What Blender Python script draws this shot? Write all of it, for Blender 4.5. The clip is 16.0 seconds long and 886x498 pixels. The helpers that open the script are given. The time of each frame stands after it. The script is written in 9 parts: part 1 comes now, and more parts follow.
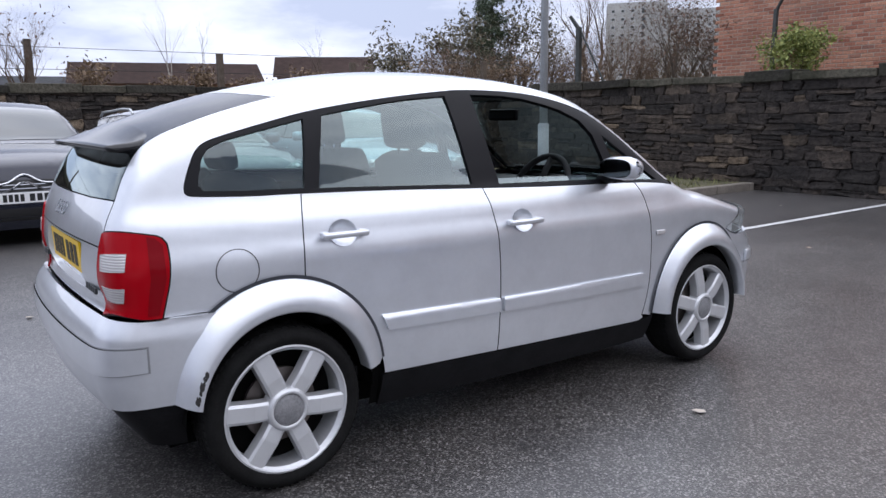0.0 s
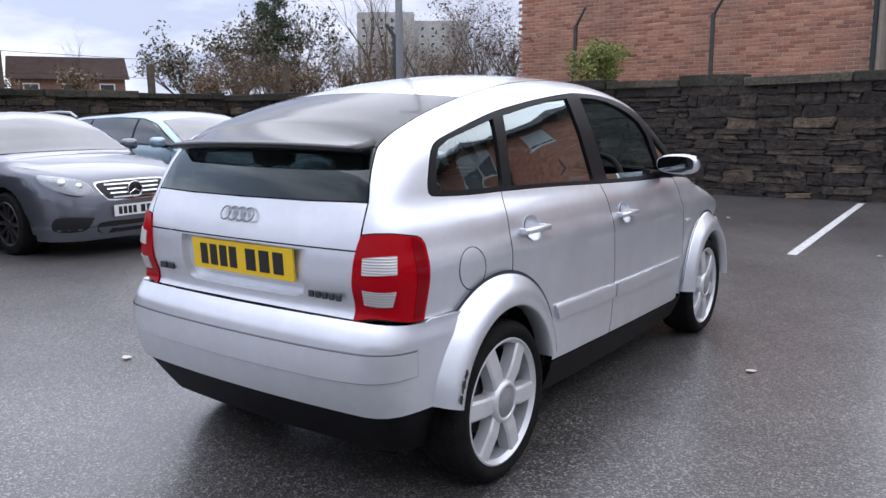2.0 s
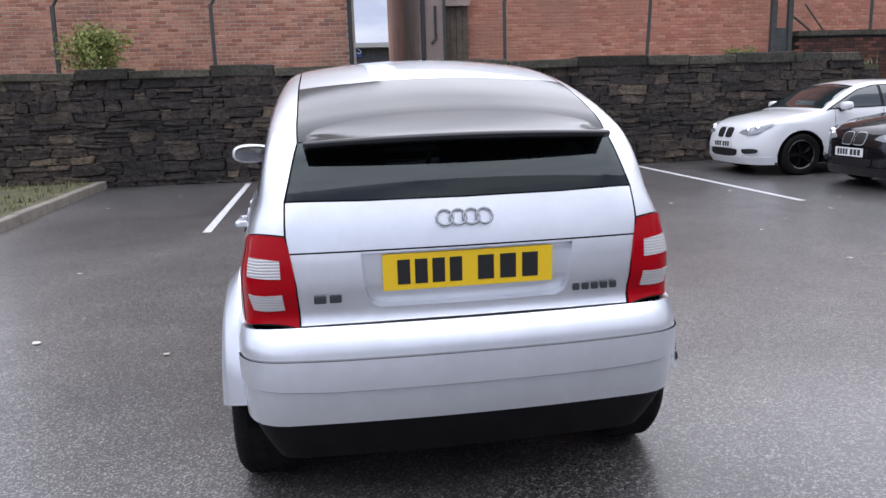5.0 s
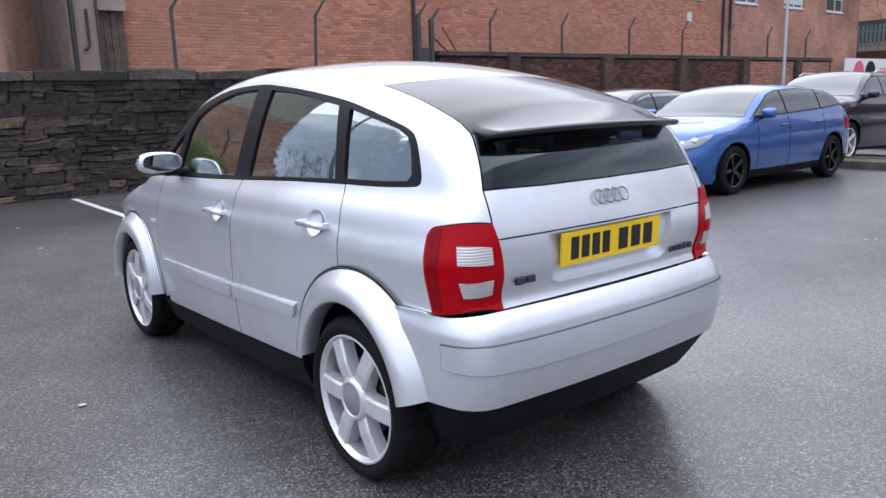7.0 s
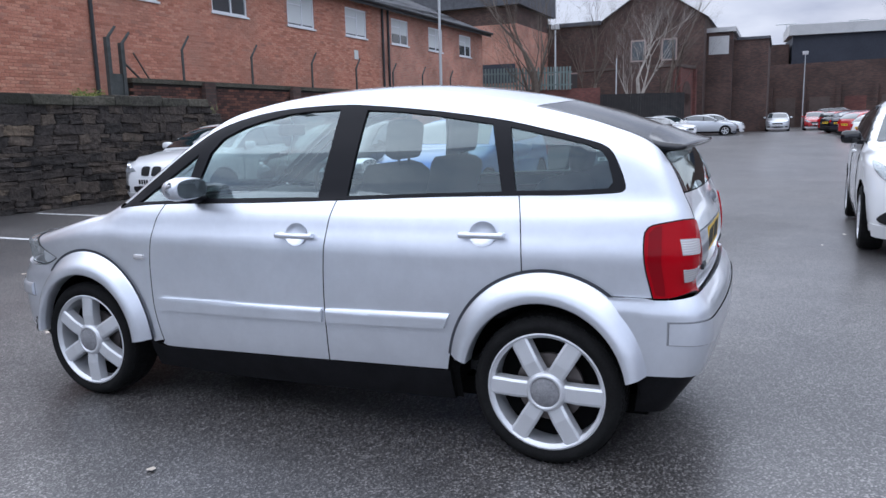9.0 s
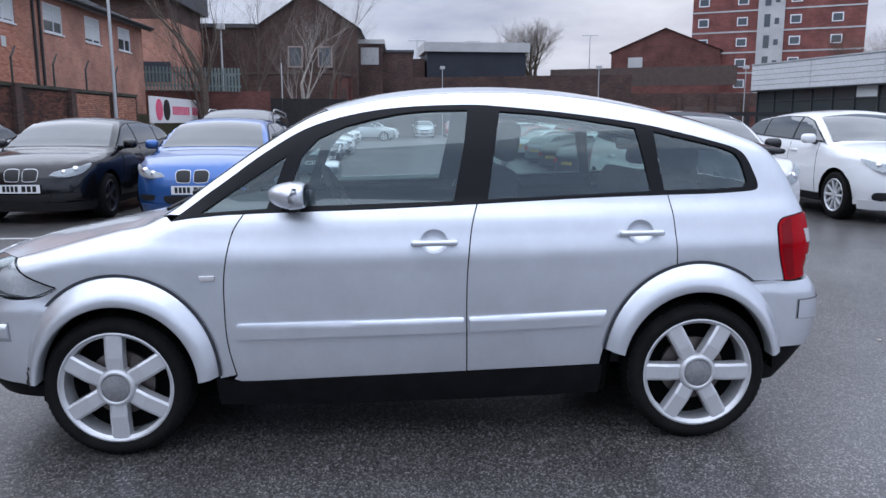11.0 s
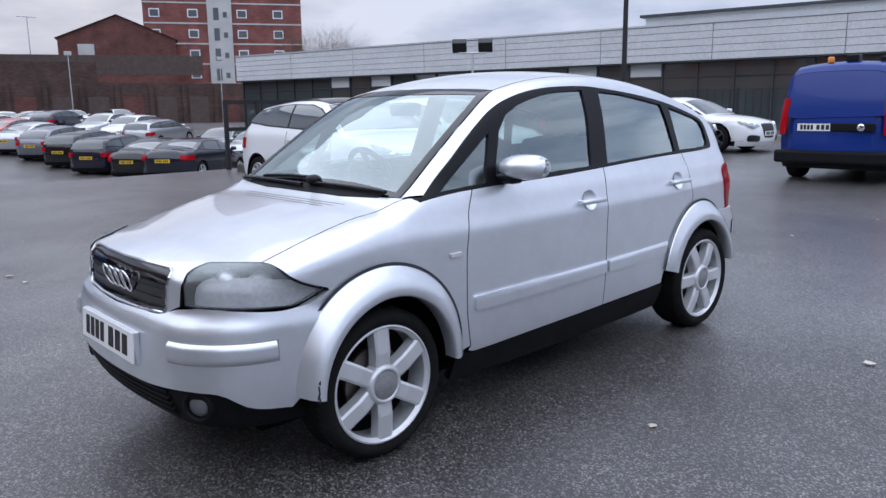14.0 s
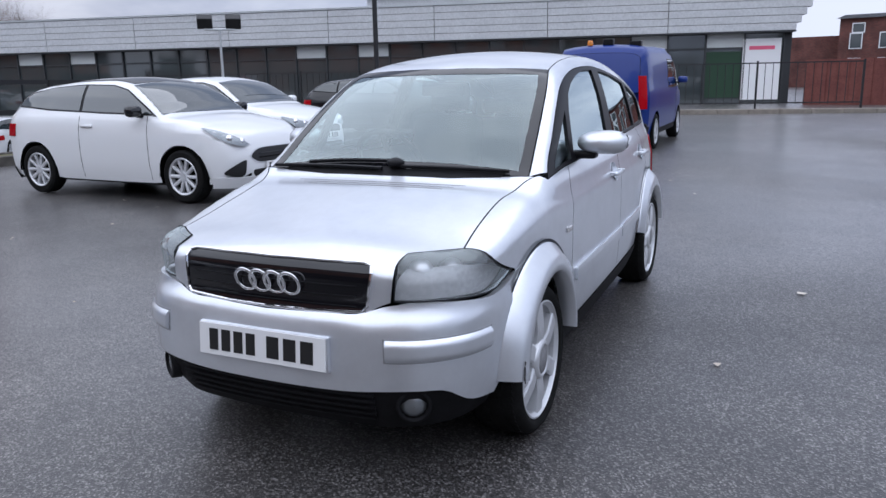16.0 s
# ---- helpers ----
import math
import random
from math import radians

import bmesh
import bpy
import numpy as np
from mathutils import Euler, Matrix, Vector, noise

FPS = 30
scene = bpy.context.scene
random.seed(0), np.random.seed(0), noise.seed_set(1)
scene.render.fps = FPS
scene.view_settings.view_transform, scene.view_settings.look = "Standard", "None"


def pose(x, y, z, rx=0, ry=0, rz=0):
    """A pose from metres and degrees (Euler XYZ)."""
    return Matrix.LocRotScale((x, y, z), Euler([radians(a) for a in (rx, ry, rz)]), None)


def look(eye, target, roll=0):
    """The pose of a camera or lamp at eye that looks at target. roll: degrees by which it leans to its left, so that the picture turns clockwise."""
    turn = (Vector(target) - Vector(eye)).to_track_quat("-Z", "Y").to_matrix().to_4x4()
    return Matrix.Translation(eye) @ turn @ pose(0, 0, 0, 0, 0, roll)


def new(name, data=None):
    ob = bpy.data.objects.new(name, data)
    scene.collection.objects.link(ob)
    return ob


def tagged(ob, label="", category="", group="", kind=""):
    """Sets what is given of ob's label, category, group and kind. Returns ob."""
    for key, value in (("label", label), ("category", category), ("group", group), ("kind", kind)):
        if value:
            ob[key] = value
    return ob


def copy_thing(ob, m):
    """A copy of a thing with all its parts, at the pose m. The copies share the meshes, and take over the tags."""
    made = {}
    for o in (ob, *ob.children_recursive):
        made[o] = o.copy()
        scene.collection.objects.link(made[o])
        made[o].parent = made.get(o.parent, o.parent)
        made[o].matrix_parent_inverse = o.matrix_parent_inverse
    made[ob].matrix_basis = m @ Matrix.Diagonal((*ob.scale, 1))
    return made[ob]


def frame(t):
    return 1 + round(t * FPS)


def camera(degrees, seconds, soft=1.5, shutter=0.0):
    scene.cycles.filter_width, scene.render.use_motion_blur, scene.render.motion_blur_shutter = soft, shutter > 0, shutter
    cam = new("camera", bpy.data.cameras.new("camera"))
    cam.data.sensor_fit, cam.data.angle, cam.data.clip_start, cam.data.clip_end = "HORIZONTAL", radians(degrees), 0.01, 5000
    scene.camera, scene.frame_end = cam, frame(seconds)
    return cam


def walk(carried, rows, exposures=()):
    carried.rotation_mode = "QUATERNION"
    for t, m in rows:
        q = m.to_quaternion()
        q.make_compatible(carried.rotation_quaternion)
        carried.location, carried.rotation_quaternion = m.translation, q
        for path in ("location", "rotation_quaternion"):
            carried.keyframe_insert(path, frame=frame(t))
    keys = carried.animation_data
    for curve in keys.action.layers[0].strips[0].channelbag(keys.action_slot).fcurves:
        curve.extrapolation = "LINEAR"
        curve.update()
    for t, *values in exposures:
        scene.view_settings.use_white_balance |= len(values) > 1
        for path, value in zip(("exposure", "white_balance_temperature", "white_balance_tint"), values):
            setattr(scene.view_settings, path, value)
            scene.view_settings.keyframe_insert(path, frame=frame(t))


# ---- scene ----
cam = camera(60.9, 16.0)
PATH = [
    (0, (-2.232, -3.096, 1.319), (-1.071, -1.506, 0.967), -0.7),
    (0.5, (-2.514, -3.021, 1.319), (-1.259, -1.501, 0.98), -0.6),
    (1, (-2.786, -2.739, 1.3), (-1.418, -1.319, 0.966), -0.6),
    (1.5, (-3.133, -2.44, 1.312), (-1.647, -1.146, 0.973), -0.6),
    (2, (-3.423, -2.071, 1.315), (-1.818, -0.928, 0.972), -0.6),
    (2.5, (-3.652, -1.719, 1.33), (-1.944, -0.737, 0.99), -0.8),
    (3, (-3.828, -1.337, 1.354), (-2.017, -0.559, 1.015), -1.0),
    (3.5, (-3.865, -0.928, 1.353), (-1.975, -0.371, 1.012), -1.3),
    (4, (-3.93, -0.481, 1.343), (-1.983, -0.203, 0.98), -1.5),
    (6.5, (-3.593, 1.652, 1.362), (-1.923, 0.628, 0.96), -1.9),
    (7, (-3.364, 2.042, 1.333), (-1.825, 0.825, 0.943), -1.8),
    (7.5, (-3.114, 2.447, 1.337), (-1.735, 1.045, 0.972), -1.8),
    (8, (-2.816, 2.766, 1.322), (-1.605, 1.21, 0.985), -1.6),
    (8.5, (-2.428, 3.131, 1.332), (-1.405, 1.444, 1.004), -1.6),
    (9, (-1.978, 3.413, 1.336), (-1.172, 1.613, 1.003), -1.4),
    (9.5, (-1.496, 3.589, 1.362), (-0.91, 1.707, 1.027), -1.1),
    (10, (-1.007, 3.746, 1.376), (-0.639, 1.809, 1.042), -0.6),
    (12.5, (1.579, 3.609, 1.301), (0.78, 1.805, 0.971), -0.2),
    (13, (2.042, 3.43, 1.313), (1.042, 1.733, 0.968), -0.4),
    (13.5, (2.456, 3.179, 1.315), (1.279, 1.602, 0.959), -0.7),
    (14, (2.891, 2.913, 1.315), (1.555, 1.47, 0.949), -0.7),
    (14.5, (3.204, 2.619, 1.314), (1.741, 1.309, 0.935), -0.7),
    (15, (3.485, 2.264, 1.314), (1.906, 1.101, 0.921), -0.8),
    (15.5, (3.736, 1.983, 1.331), (2.06, 0.972, 0.921), -0.8),
    (16, (3.882, 1.583, 1.34), (2.11, 0.76, 0.911), -1.0),
]
walk(cam, [(t, look(eye, target, roll)) for t, eye, target, roll in PATH], [(0.0, 1.29, 5900, 14), (4.0, 1.48, 5950, 15), (7.0, 1.59, 5870, 12), (10.0, 1.26, 5530, 12), (13.5, 1.12, 5600, 13), (16.0, 1.04, 5650, 13)])

# ---------------- world, sun ----------------
world = bpy.data.worlds.new("sky")
scene.world = world
world.use_nodes = True
wn, wl = world.node_tree.nodes, world.node_tree.links
bg = wn["Background"]
sky = wn.new("ShaderNodeTexSky")
sky.sky_type = "NISHITA"
sky.sun_disc = False
sky.sun_elevation = radians(12)
sky.sun_rotation = radians(200)
sky.air_density, sky.dust_density, sky.ozone_density = 1.0, 3.0, 1.0
# overcast: the clear sky is mostly veiled by soft grey cloud
coord = wn.new("ShaderNodeTexCoord")
wmap = wn.new("ShaderNodeMapping")
wmap.inputs["Scale"].default_value = (1.0, 1.0, 3.2)
cloud = wn.new("ShaderNodeTexNoise")
cloud.inputs["Scale"].default_value = 2.6
cloud.inputs["Detail"].default_value = 6
cloud.inputs["Roughness"].default_value = 0.55
ramp = wn.new("ShaderNodeValToRGB")
ramp.color_ramp.elements[0].position, ramp.color_ramp.elements[0].color = 0.40, (4.5, 4.85, 5.8, 1)
ramp.color_ramp.elements[1].position, ramp.color_ramp.elements[1].color = 0.60, (8.3, 8.3, 8.6, 1)
veil = wn.new("ShaderNodeMixRGB")
veil.inputs["Fac"].default_value = 0.97
wl.new(coord.outputs["Generated"], wmap.inputs["Vector"])
wl.new(wmap.outputs["Vector"], cloud.inputs["Vector"])
wl.new(cloud.outputs["Fac"], ramp.inputs["Fac"])
wl.new(sky.outputs["Color"], veil.inputs["Color1"])
wl.new(ramp.outputs["Color"], veil.inputs["Color2"])
# the cloud thins and brightens evenly towards one side
aim = wn.new("ShaderNodeVectorMath")
aim.operation = "DOT_PRODUCT"
aim.inputs[1].default_value = (-0.2, 0.95, 0.05)
wl.new(coord.outputs["Generated"], aim.inputs[0])
glow = wn.new("ShaderNodeMapRange")
glow.inputs["From Min"].default_value, glow.inputs["From Max"].default_value = -1.0, 1.0
glow.inputs["To Min"].default_value, glow.inputs["To Max"].default_value = 0.84, 1.52
wl.new(aim.outputs["Value"], glow.inputs["Value"])
thin = wn.new("ShaderNodeVectorMath")
thin.operation = "SCALE"
wl.new(veil.outputs["Color"], thin.inputs[0])
wl.new(glow.outputs["Result"], thin.inputs["Scale"])
wl.new(thin.outputs["Vector"], bg.inputs["Color"])
bg.inputs["Strength"].default_value = 0.042

sun_data = bpy.data.lights.new("sun", "SUN")
sun_data.energy, sun_data.angle, sun_data.color = 1.3, radians(120), (1.0, 0.97, 0.93)
sun = new("sun", sun_data)
sun.matrix_world = look((0, 0, 0), (-0.25, 0.05, -0.95))


# ---------------- materials ----------------
def mat(name, color, rough=0.6, metal=0.0, spec=0.5, coat=0.0, coat_rough=0.03):
    m = bpy.data.materials.new(name)
    m.use_nodes = True
    b = m.node_tree.nodes["Principled BSDF"]
    b.inputs["Base Color"].default_value = (*color, 1)
    b.inputs["Roughness"].default_value = rough
    b.inputs["Metallic"].default_value = metal
    b.inputs["Specular IOR Level"].default_value = spec
    b.inputs["Coat Weight"].default_value = coat
    b.inputs["Coat Roughness"].default_value = coat_rough
    return m


def nodes_of(m):
    return m.node_tree.nodes, m.node_tree.links, m.node_tree.nodes["Principled BSDF"]


def tex_coord(m, kind="Object"):
    n, l, b = nodes_of(m)
    c = n.new("ShaderNodeTexCoord")
    return c.outputs[kind]


def noise_node(m, vec, scale, detail=4.0, rough=0.6):
    n, l, b = nodes_of(m)
    t = n.new("ShaderNodeTexNoise")
    t.inputs["Scale"].default_value, t.inputs["Detail"].default_value, t.inputs["Roughness"].default_value = scale, detail, rough
    l.new(vec, t.inputs["Vector"])
    return t.outputs["Fac"]


def ramp_node(m, fac, stops):
    n, l, b = nodes_of(m)
    r = n.new("ShaderNodeValToRGB")
    while len(r.color_ramp.elements) < len(stops):
        r.color_ramp.elements.new(0.5)
    for e, (p, c) in zip(r.color_ramp.elements, stops):
        e.position, e.color = p, (*c, 1) if len(c) == 3 else c
    l.new(fac, r.inputs["Fac"])
    return r.outputs["Color"]


def mix_node(m, fac, a, b2, mode="MIX"):
    n, l, b = nodes_of(m)
    x = n.new("ShaderNodeMixRGB")
    x.blend_type = mode
    for sock, v in ((x.inputs["Fac"], fac), (x.inputs["Color1"], a), (x.inputs["Color2"], b2)):
        if isinstance(v, (int, float)):
            sock.default_value = v
        elif isinstance(v, tuple):
            sock.default_value = (*v, 1)
        else:
            l.new(v, sock)
    return x.outputs["Color"]


def bump_node(m, height, strength=0.3, dist=0.01):
    n, l, b = nodes_of(m)
    k = n.new("ShaderNodeBump")
    k.inputs["Strength"].default_value, k.inputs["Distance"].default_value = strength, dist
    l.new(height, k.inputs["Height"])
    l.new(k.outputs["Normal"], b.inputs["Normal"])


def grainy(name, dark, light, scale=6.0, rough=0.8, fine=60.0, bump=0.3, bdist=0.01, coords="Object", stain=None, spec=0.4):
    """A rough surface with colour variation at two scales."""
    m = mat(name, light, rough, 0.0, spec)
    n, l, b = nodes_of(m)
    v = tex_coord(m, coords)
    c = ramp_node(m, noise_node(m, v, scale), [(0.3, dark), (0.7, light)])
    f = noise_node(m, v, fine, 3)
    c = mix_node(m, 0.35, c, ramp_node(m, f, [(0.3, tuple(x * 0.5 for x in dark)), (0.7, light)]))
    if stain:
        s = ramp_node(m, noise_node(m, v, scale * 0.23, 5), [(0.45, (0, 0, 0)), (0.62, (1, 1, 1))])
        c = mix_node(m, s, c, stain)
    l.new(c, b.inputs["Base Color"])
    if bump:
        bump_node(m, f, bump, bdist)
    return m


def asphalt_mat():
    m = mat("asphalt", (0.05, 0.05, 0.055), 0.6, 0, 0.5)
    n, l, b = nodes_of(m)
    v = tex_coord(m)
    vor = n.new("ShaderNodeTexVoronoi")
    vor.inputs["Scale"].default_value = 150
    l.new(v, vor.inputs["Vector"])
    chips = ramp_node(m, vor.outputs["Color"], [(0.12, (0.020, 0.019, 0.018)), (0.6, (0.066, 0.062, 0.059)), (0.97, (0.30, 0.285, 0.272))])
    big = ramp_node(m, noise_node(m, v, 0.35, 5), [(0.35, (0.6, 0.6, 0.62)), (0.65, (1.1, 1.1, 1.1))])
    c = mix_node(m, 1.0, chips, big, "MULTIPLY")
    med = ramp_node(m, noise_node(m, v, 2.2, 5), [(0.3, (0.75, 0.75, 0.77)), (0.7, (1.15, 1.15, 1.15))])
    c = mix_node(m, 1.0, c, med, "MULTIPLY")
    grit = ramp_node(m, noise_node(m, v, 42, 3, 0.7), [(0.36, (0.80, 0.80, 0.81)), (0.64, (1.30, 1.29, 1.27))])
    c = mix_node(m, 1.0, c, grit, "MULTIPLY")
    l.new(c, b.inputs["Base Color"])
    wet = ramp_node(m, noise_node(m, v, 0.22, 5, 0.6), [(0.36, (0.55, 0.55, 0.55)), (0.60, (0.40, 0.40, 0.40))])
    l.new(wet, b.inputs["Roughness"])
    film = ramp_node(m, noise_node(m, v, 0.22, 5, 0.6), [(0.36, (0.34, 0.34, 0.34)), (0.62, (0.95, 0.95, 0.95))])
    l.new(film, b.inputs["Coat Weight"])
    b.inputs["Coat Roughness"].default_value, b.inputs["Coat IOR"].default_value = 0.27, 1.6
    h = mix_node(m, 0.5, vor.outputs["Distance"], noise_node(m, v, 160, 2))
    bump_node(m, h, 0.62, 0.005)
    return m


M = {}
M["asphalt"] = asphalt_mat()
M["paint_line"] = grainy("worn white road paint", (0.35, 0.35, 0.35), (0.78, 0.78, 0.78), 18, 0.7, 90)
M["kerb"] = grainy("kerb stone", (0.16, 0.14, 0.12), (0.30, 0.27, 0.23), 5, 0.85, 60)
M["soil"] = grainy("verge soil", (0.05, 0.045, 0.03), (0.16, 0.15, 0.08), 3, 0.95, 40, 0.6, 0.03)
M["galv"] = mat("galvanised steel", (0.5, 0.52, 0.53), 0.45, 0.6)
M["lamp_paint"] = grainy("lamp post paint", (0.45, 0.47, 0.5), (0.6, 0.62, 0.65), 4, 0.45, 40, 0.05)
M["post_green"] = grainy("fence post steel", (0.03, 0.035, 0.034), (0.085, 0.092, 0.09), 6, 0.6, 60, 0.1)
M["dark_metal"] = mat("black painted metal", (0.02, 0.02, 0.022), 0.5, 0.3)


# ---------------- helpers for meshes ----------------
def mesh_ob(name, bm, material, parent=None, smooth=False):
    me = bpy.data.meshes.new(name)
    bm.to_mesh(me)
    bm.free()
    for m in material if isinstance(material, (list, tuple)) else [material]:
        me.materials.append(m)
    if smooth:
        for p in me.polygons:
            p.use_smooth = True
    ob = new(name, me)
    if parent:
        ob.parent = parent
    return ob


def part(name, bm, material, parent, label="", smooth=False):
    ob = mesh_ob(name, bm, material, parent, smooth)
    if label:
        ob["label"] = label
    return ob


def add_box(bm, lo, hi, m=None, bevel=0.0):
    a, b = Vector(lo), Vector(hi)
    r = bmesh.ops.create_cube(bm, size=1.0, matrix=(m or Matrix()) @ Matrix.LocRotScale((a + b) / 2, None, b - a))
    if bevel:
        es = list({e for v in r["verts"] for e in v.link_edges})
        bmesh.ops.bevel(bm, geom=es, offset=bevel, segments=2, affect="EDGES", profile=0.5)


def box(lo, hi, bevel=0.0):
    bm = bmesh.new()
    add_box(bm, lo, hi, None, bevel)
    return bm


def add_tube(bm, p, q, r1, r2=None, seg=10, caps=True):
    p, q = Vector(p), Vector(q)
    d = q - p
    m = Matrix.Translation((p + q) / 2) @ d.to_track_quat("Z", "Y").to_matrix().to_4x4()
    bmesh.ops.create_cone(bm, cap_ends=caps, segments=seg, radius1=r1, radius2=r1 if r2 is None else r2, depth=d.length, matrix=m)


def tube(p, q, r1, r2=None, seg=10):
    bm = bmesh.new()
    add_tube(bm, p, q, r1, r2, seg)
    return bm


def sstep(a, b, v):
    t = min(max((v - a) / (b - a), 0), 1)
    return t * t * (3 - 2 * t)


def ground_z(x, y):
    """The yard: almost level, rising a little to the showroom, and falling to the lower rows."""
    z = -0.0113 * x if x < 1 else (-0.0113 * (4 - x) / 3 if x < 4 else 0.0)
    k = sstep(18, 40, -x)
    return z * (1 - k) + 0.25 * k - (0.5 + 0.65 * sstep(-4, 7, -x)) * (sstep(11.5, 24, -y) - 0.95 * sstep(24, 50, -y))


# ---------------- ground ----------------
def build_ground():
    xs = [-900, -300, -120, -70, -50, -40, -30, -25, -20, -16, -12, -8, -5, -3, -1, 1, 2, 3, 4, 7, 10, 13, 20, 40, 90, 300, 900]
    ys = [-900, -300, -120, -80, -65, -62, -58, -54, -50, -46, -42, -38, -35, -30, -26, -24, -22, -20, -18, -16, -14, -12.5, -11.5, -9, -5, 0, 5, 10, 15, 30, 90, 300, 900]
    bm = bmesh.new()
    rows = [[bm.verts.new((x, y, ground_z(x, y))) for y in ys] for x in xs]
    for i in range(len(xs) - 1):
        for j in range(len(ys) - 1):
            bm.faces.new((rows[i][j], rows[i + 1][j], rows[i + 1][j + 1], rows[i][j + 1]))
    ob = mesh_ob("ground", bm, M["asphalt"], smooth=True)
    tagged(ob, "damp dark grey asphalt of a car yard", "ground", kind="structure")


build_ground()


def bay_line(x0, y0, x1, y1, w=0.09):
    bm = bmesh.new()
    d = Vector((x1 - x0, y1 - y0, 0)).normalized()
    nrm = Vector((-d.y, d.x, 0)) * w / 2
    steps = 12
    L, R = [], []
    for i in range(steps + 1):
        p = Vector((x0 + (x1 - x0) * i / steps, y0 + (y1 - y0) * i / steps, 0))
        p.z = ground_z(p.x, p.y) + 0.005
        wob = 1 + 0.12 * noise.noise(p * 1.7)
        L.append(bm.verts.new(p + nrm * wob))
        R.append(bm.verts.new(p - nrm * wob))
    for i in range(steps):
        bm.faces.new((L[i], R[i], R[i + 1], L[i + 1]))
    tagged(mesh_ob("bay_line", bm, M["paint_line"]), "worn white painted parking bay line on asphalt", "bay line", "bay lines", "structure")


for y in (1.69, -0.69, -3.02, -5.18, -7.5):
    bay_line(4.2 if y < 1 else 4.3, y, 9.2, y)
for x in (-2.75, -0.34, 2.06):
    bay_line(x, 5.05, x, 9.6)


# ---------------- materials of the setting ----------------
def piece_mat(name, stops, rough=0.9, fine=40.0, bump=0.5, bdist=0.01, dirt=None, dirt_scale=0.8):
    """Stones and bricks: each piece takes its own tone."""
    m = mat(name, stops[0][1], rough, 0.0, 0.25)
    n, l, b = nodes_of(m)
    info, geo = n.new("ShaderNodeObjectInfo"), n.new("ShaderNodeNewGeometry")
    add = n.new("ShaderNodeMath")
    add.operation = "ADD"
    l.new(info.outputs["Random"], add.inputs[0])
    l.new(geo.outputs["Random Per Island"], add.inputs[1])
    fr = n.new("ShaderNodeMath")
    fr.operation = "FRACT"
    l.new(add.outputs[0], fr.inputs[0])
    c = ramp_node(m, fr.outputs[0], stops)
    v = geo.outputs["Position"]
    f = noise_node(m, v, fine, 4)
    c = mix_node(m, 1.0, c, ramp_node(m, f, [(0.25, (0.45, 0.45, 0.45)), (0.75, (1.45, 1.42, 1.38))]), "MULTIPLY")
    if dirt:
        d = ramp_node(m, noise_node(m, v, dirt_scale, 6, 0.65), [(0.46, (0, 0, 0)), (0.68, (0.85, 0.85, 0.85))])
        c = mix_node(m, d, c, dirt)
    l.new(c, b.inputs["Base Color"])
    bump_node(m, f, bump, bdist)
    return m


M["stone"] = piece_mat("sooty gritstone", [(0.0, (0.036, 0.033, 0.031)), (0.40, (0.056, 0.048, 0.044)), (0.75, (0.078, 0.065, 0.056)), (0.94, (0.111, 0.090, 0.072)), (1.0, (0.195, 0.153, 0.111))], 0.9, 13, 1.0, 0.05, (0.020, 0.019, 0.019), 0.7)
M["coping"] = piece_mat("mossy coping stone", [(0.0, (0.03, 0.028, 0.025)), (0.5, (0.07, 0.066, 0.056)), (1.0, (0.12, 0.112, 0.088))], 0.9, 18, 0.9, 0.03, (0.032, 0.034, 0.022), 1.2)
M["mortar_dark"] = grainy("dark wall joints", (0.018, 0.016, 0.015), (0.042, 0.037, 0.033), 5, 0.95, 40)
M["brick"] = piece_mat("orange red brick", [(0.0, (0.310, 0.132, 0.092)), (0.3, (0.425, 0.196, 0.136)), (0.7, (0.506, 0.253, 0.175)), (0.92, (0.552, 0.305, 0.213)), (1.0, (0.253, 0.127, 0.103))], 0.9, 60, 0.4, 0.004, (0.25, 0.14, 0.105), 0.5)
# lighter copy of brick: the office's stronger light is put into its colour
M["brick_lit"] = piece_mat("orange red brick in a lit tone", [(0.0, (0.38, 0.16, 0.11)), (0.3, (0.48, 0.215, 0.15)), (0.7, (0.55, 0.265, 0.185)), (0.92, (0.58, 0.31, 0.22)), (1.0, (0.33, 0.16, 0.125))], 0.9, 60, 0.4, 0.004, (0.34, 0.19, 0.14), 0.5)
M["brick_dark"] = piece_mat("sooty red brick", [(0.0, (0.06, 0.035, 0.03)), (0.5, (0.12, 0.055, 0.042)), (1.0, (0.19, 0.085, 0.06))], 0.9, 60, 0.4, 0.004, (0.035, 0.028, 0.026), 0.5)
M["mortar"] = grainy("brick joints", (0.38, 0.33, 0.28), (0.52, 0.46, 0.40), 4, 0.95, 60)


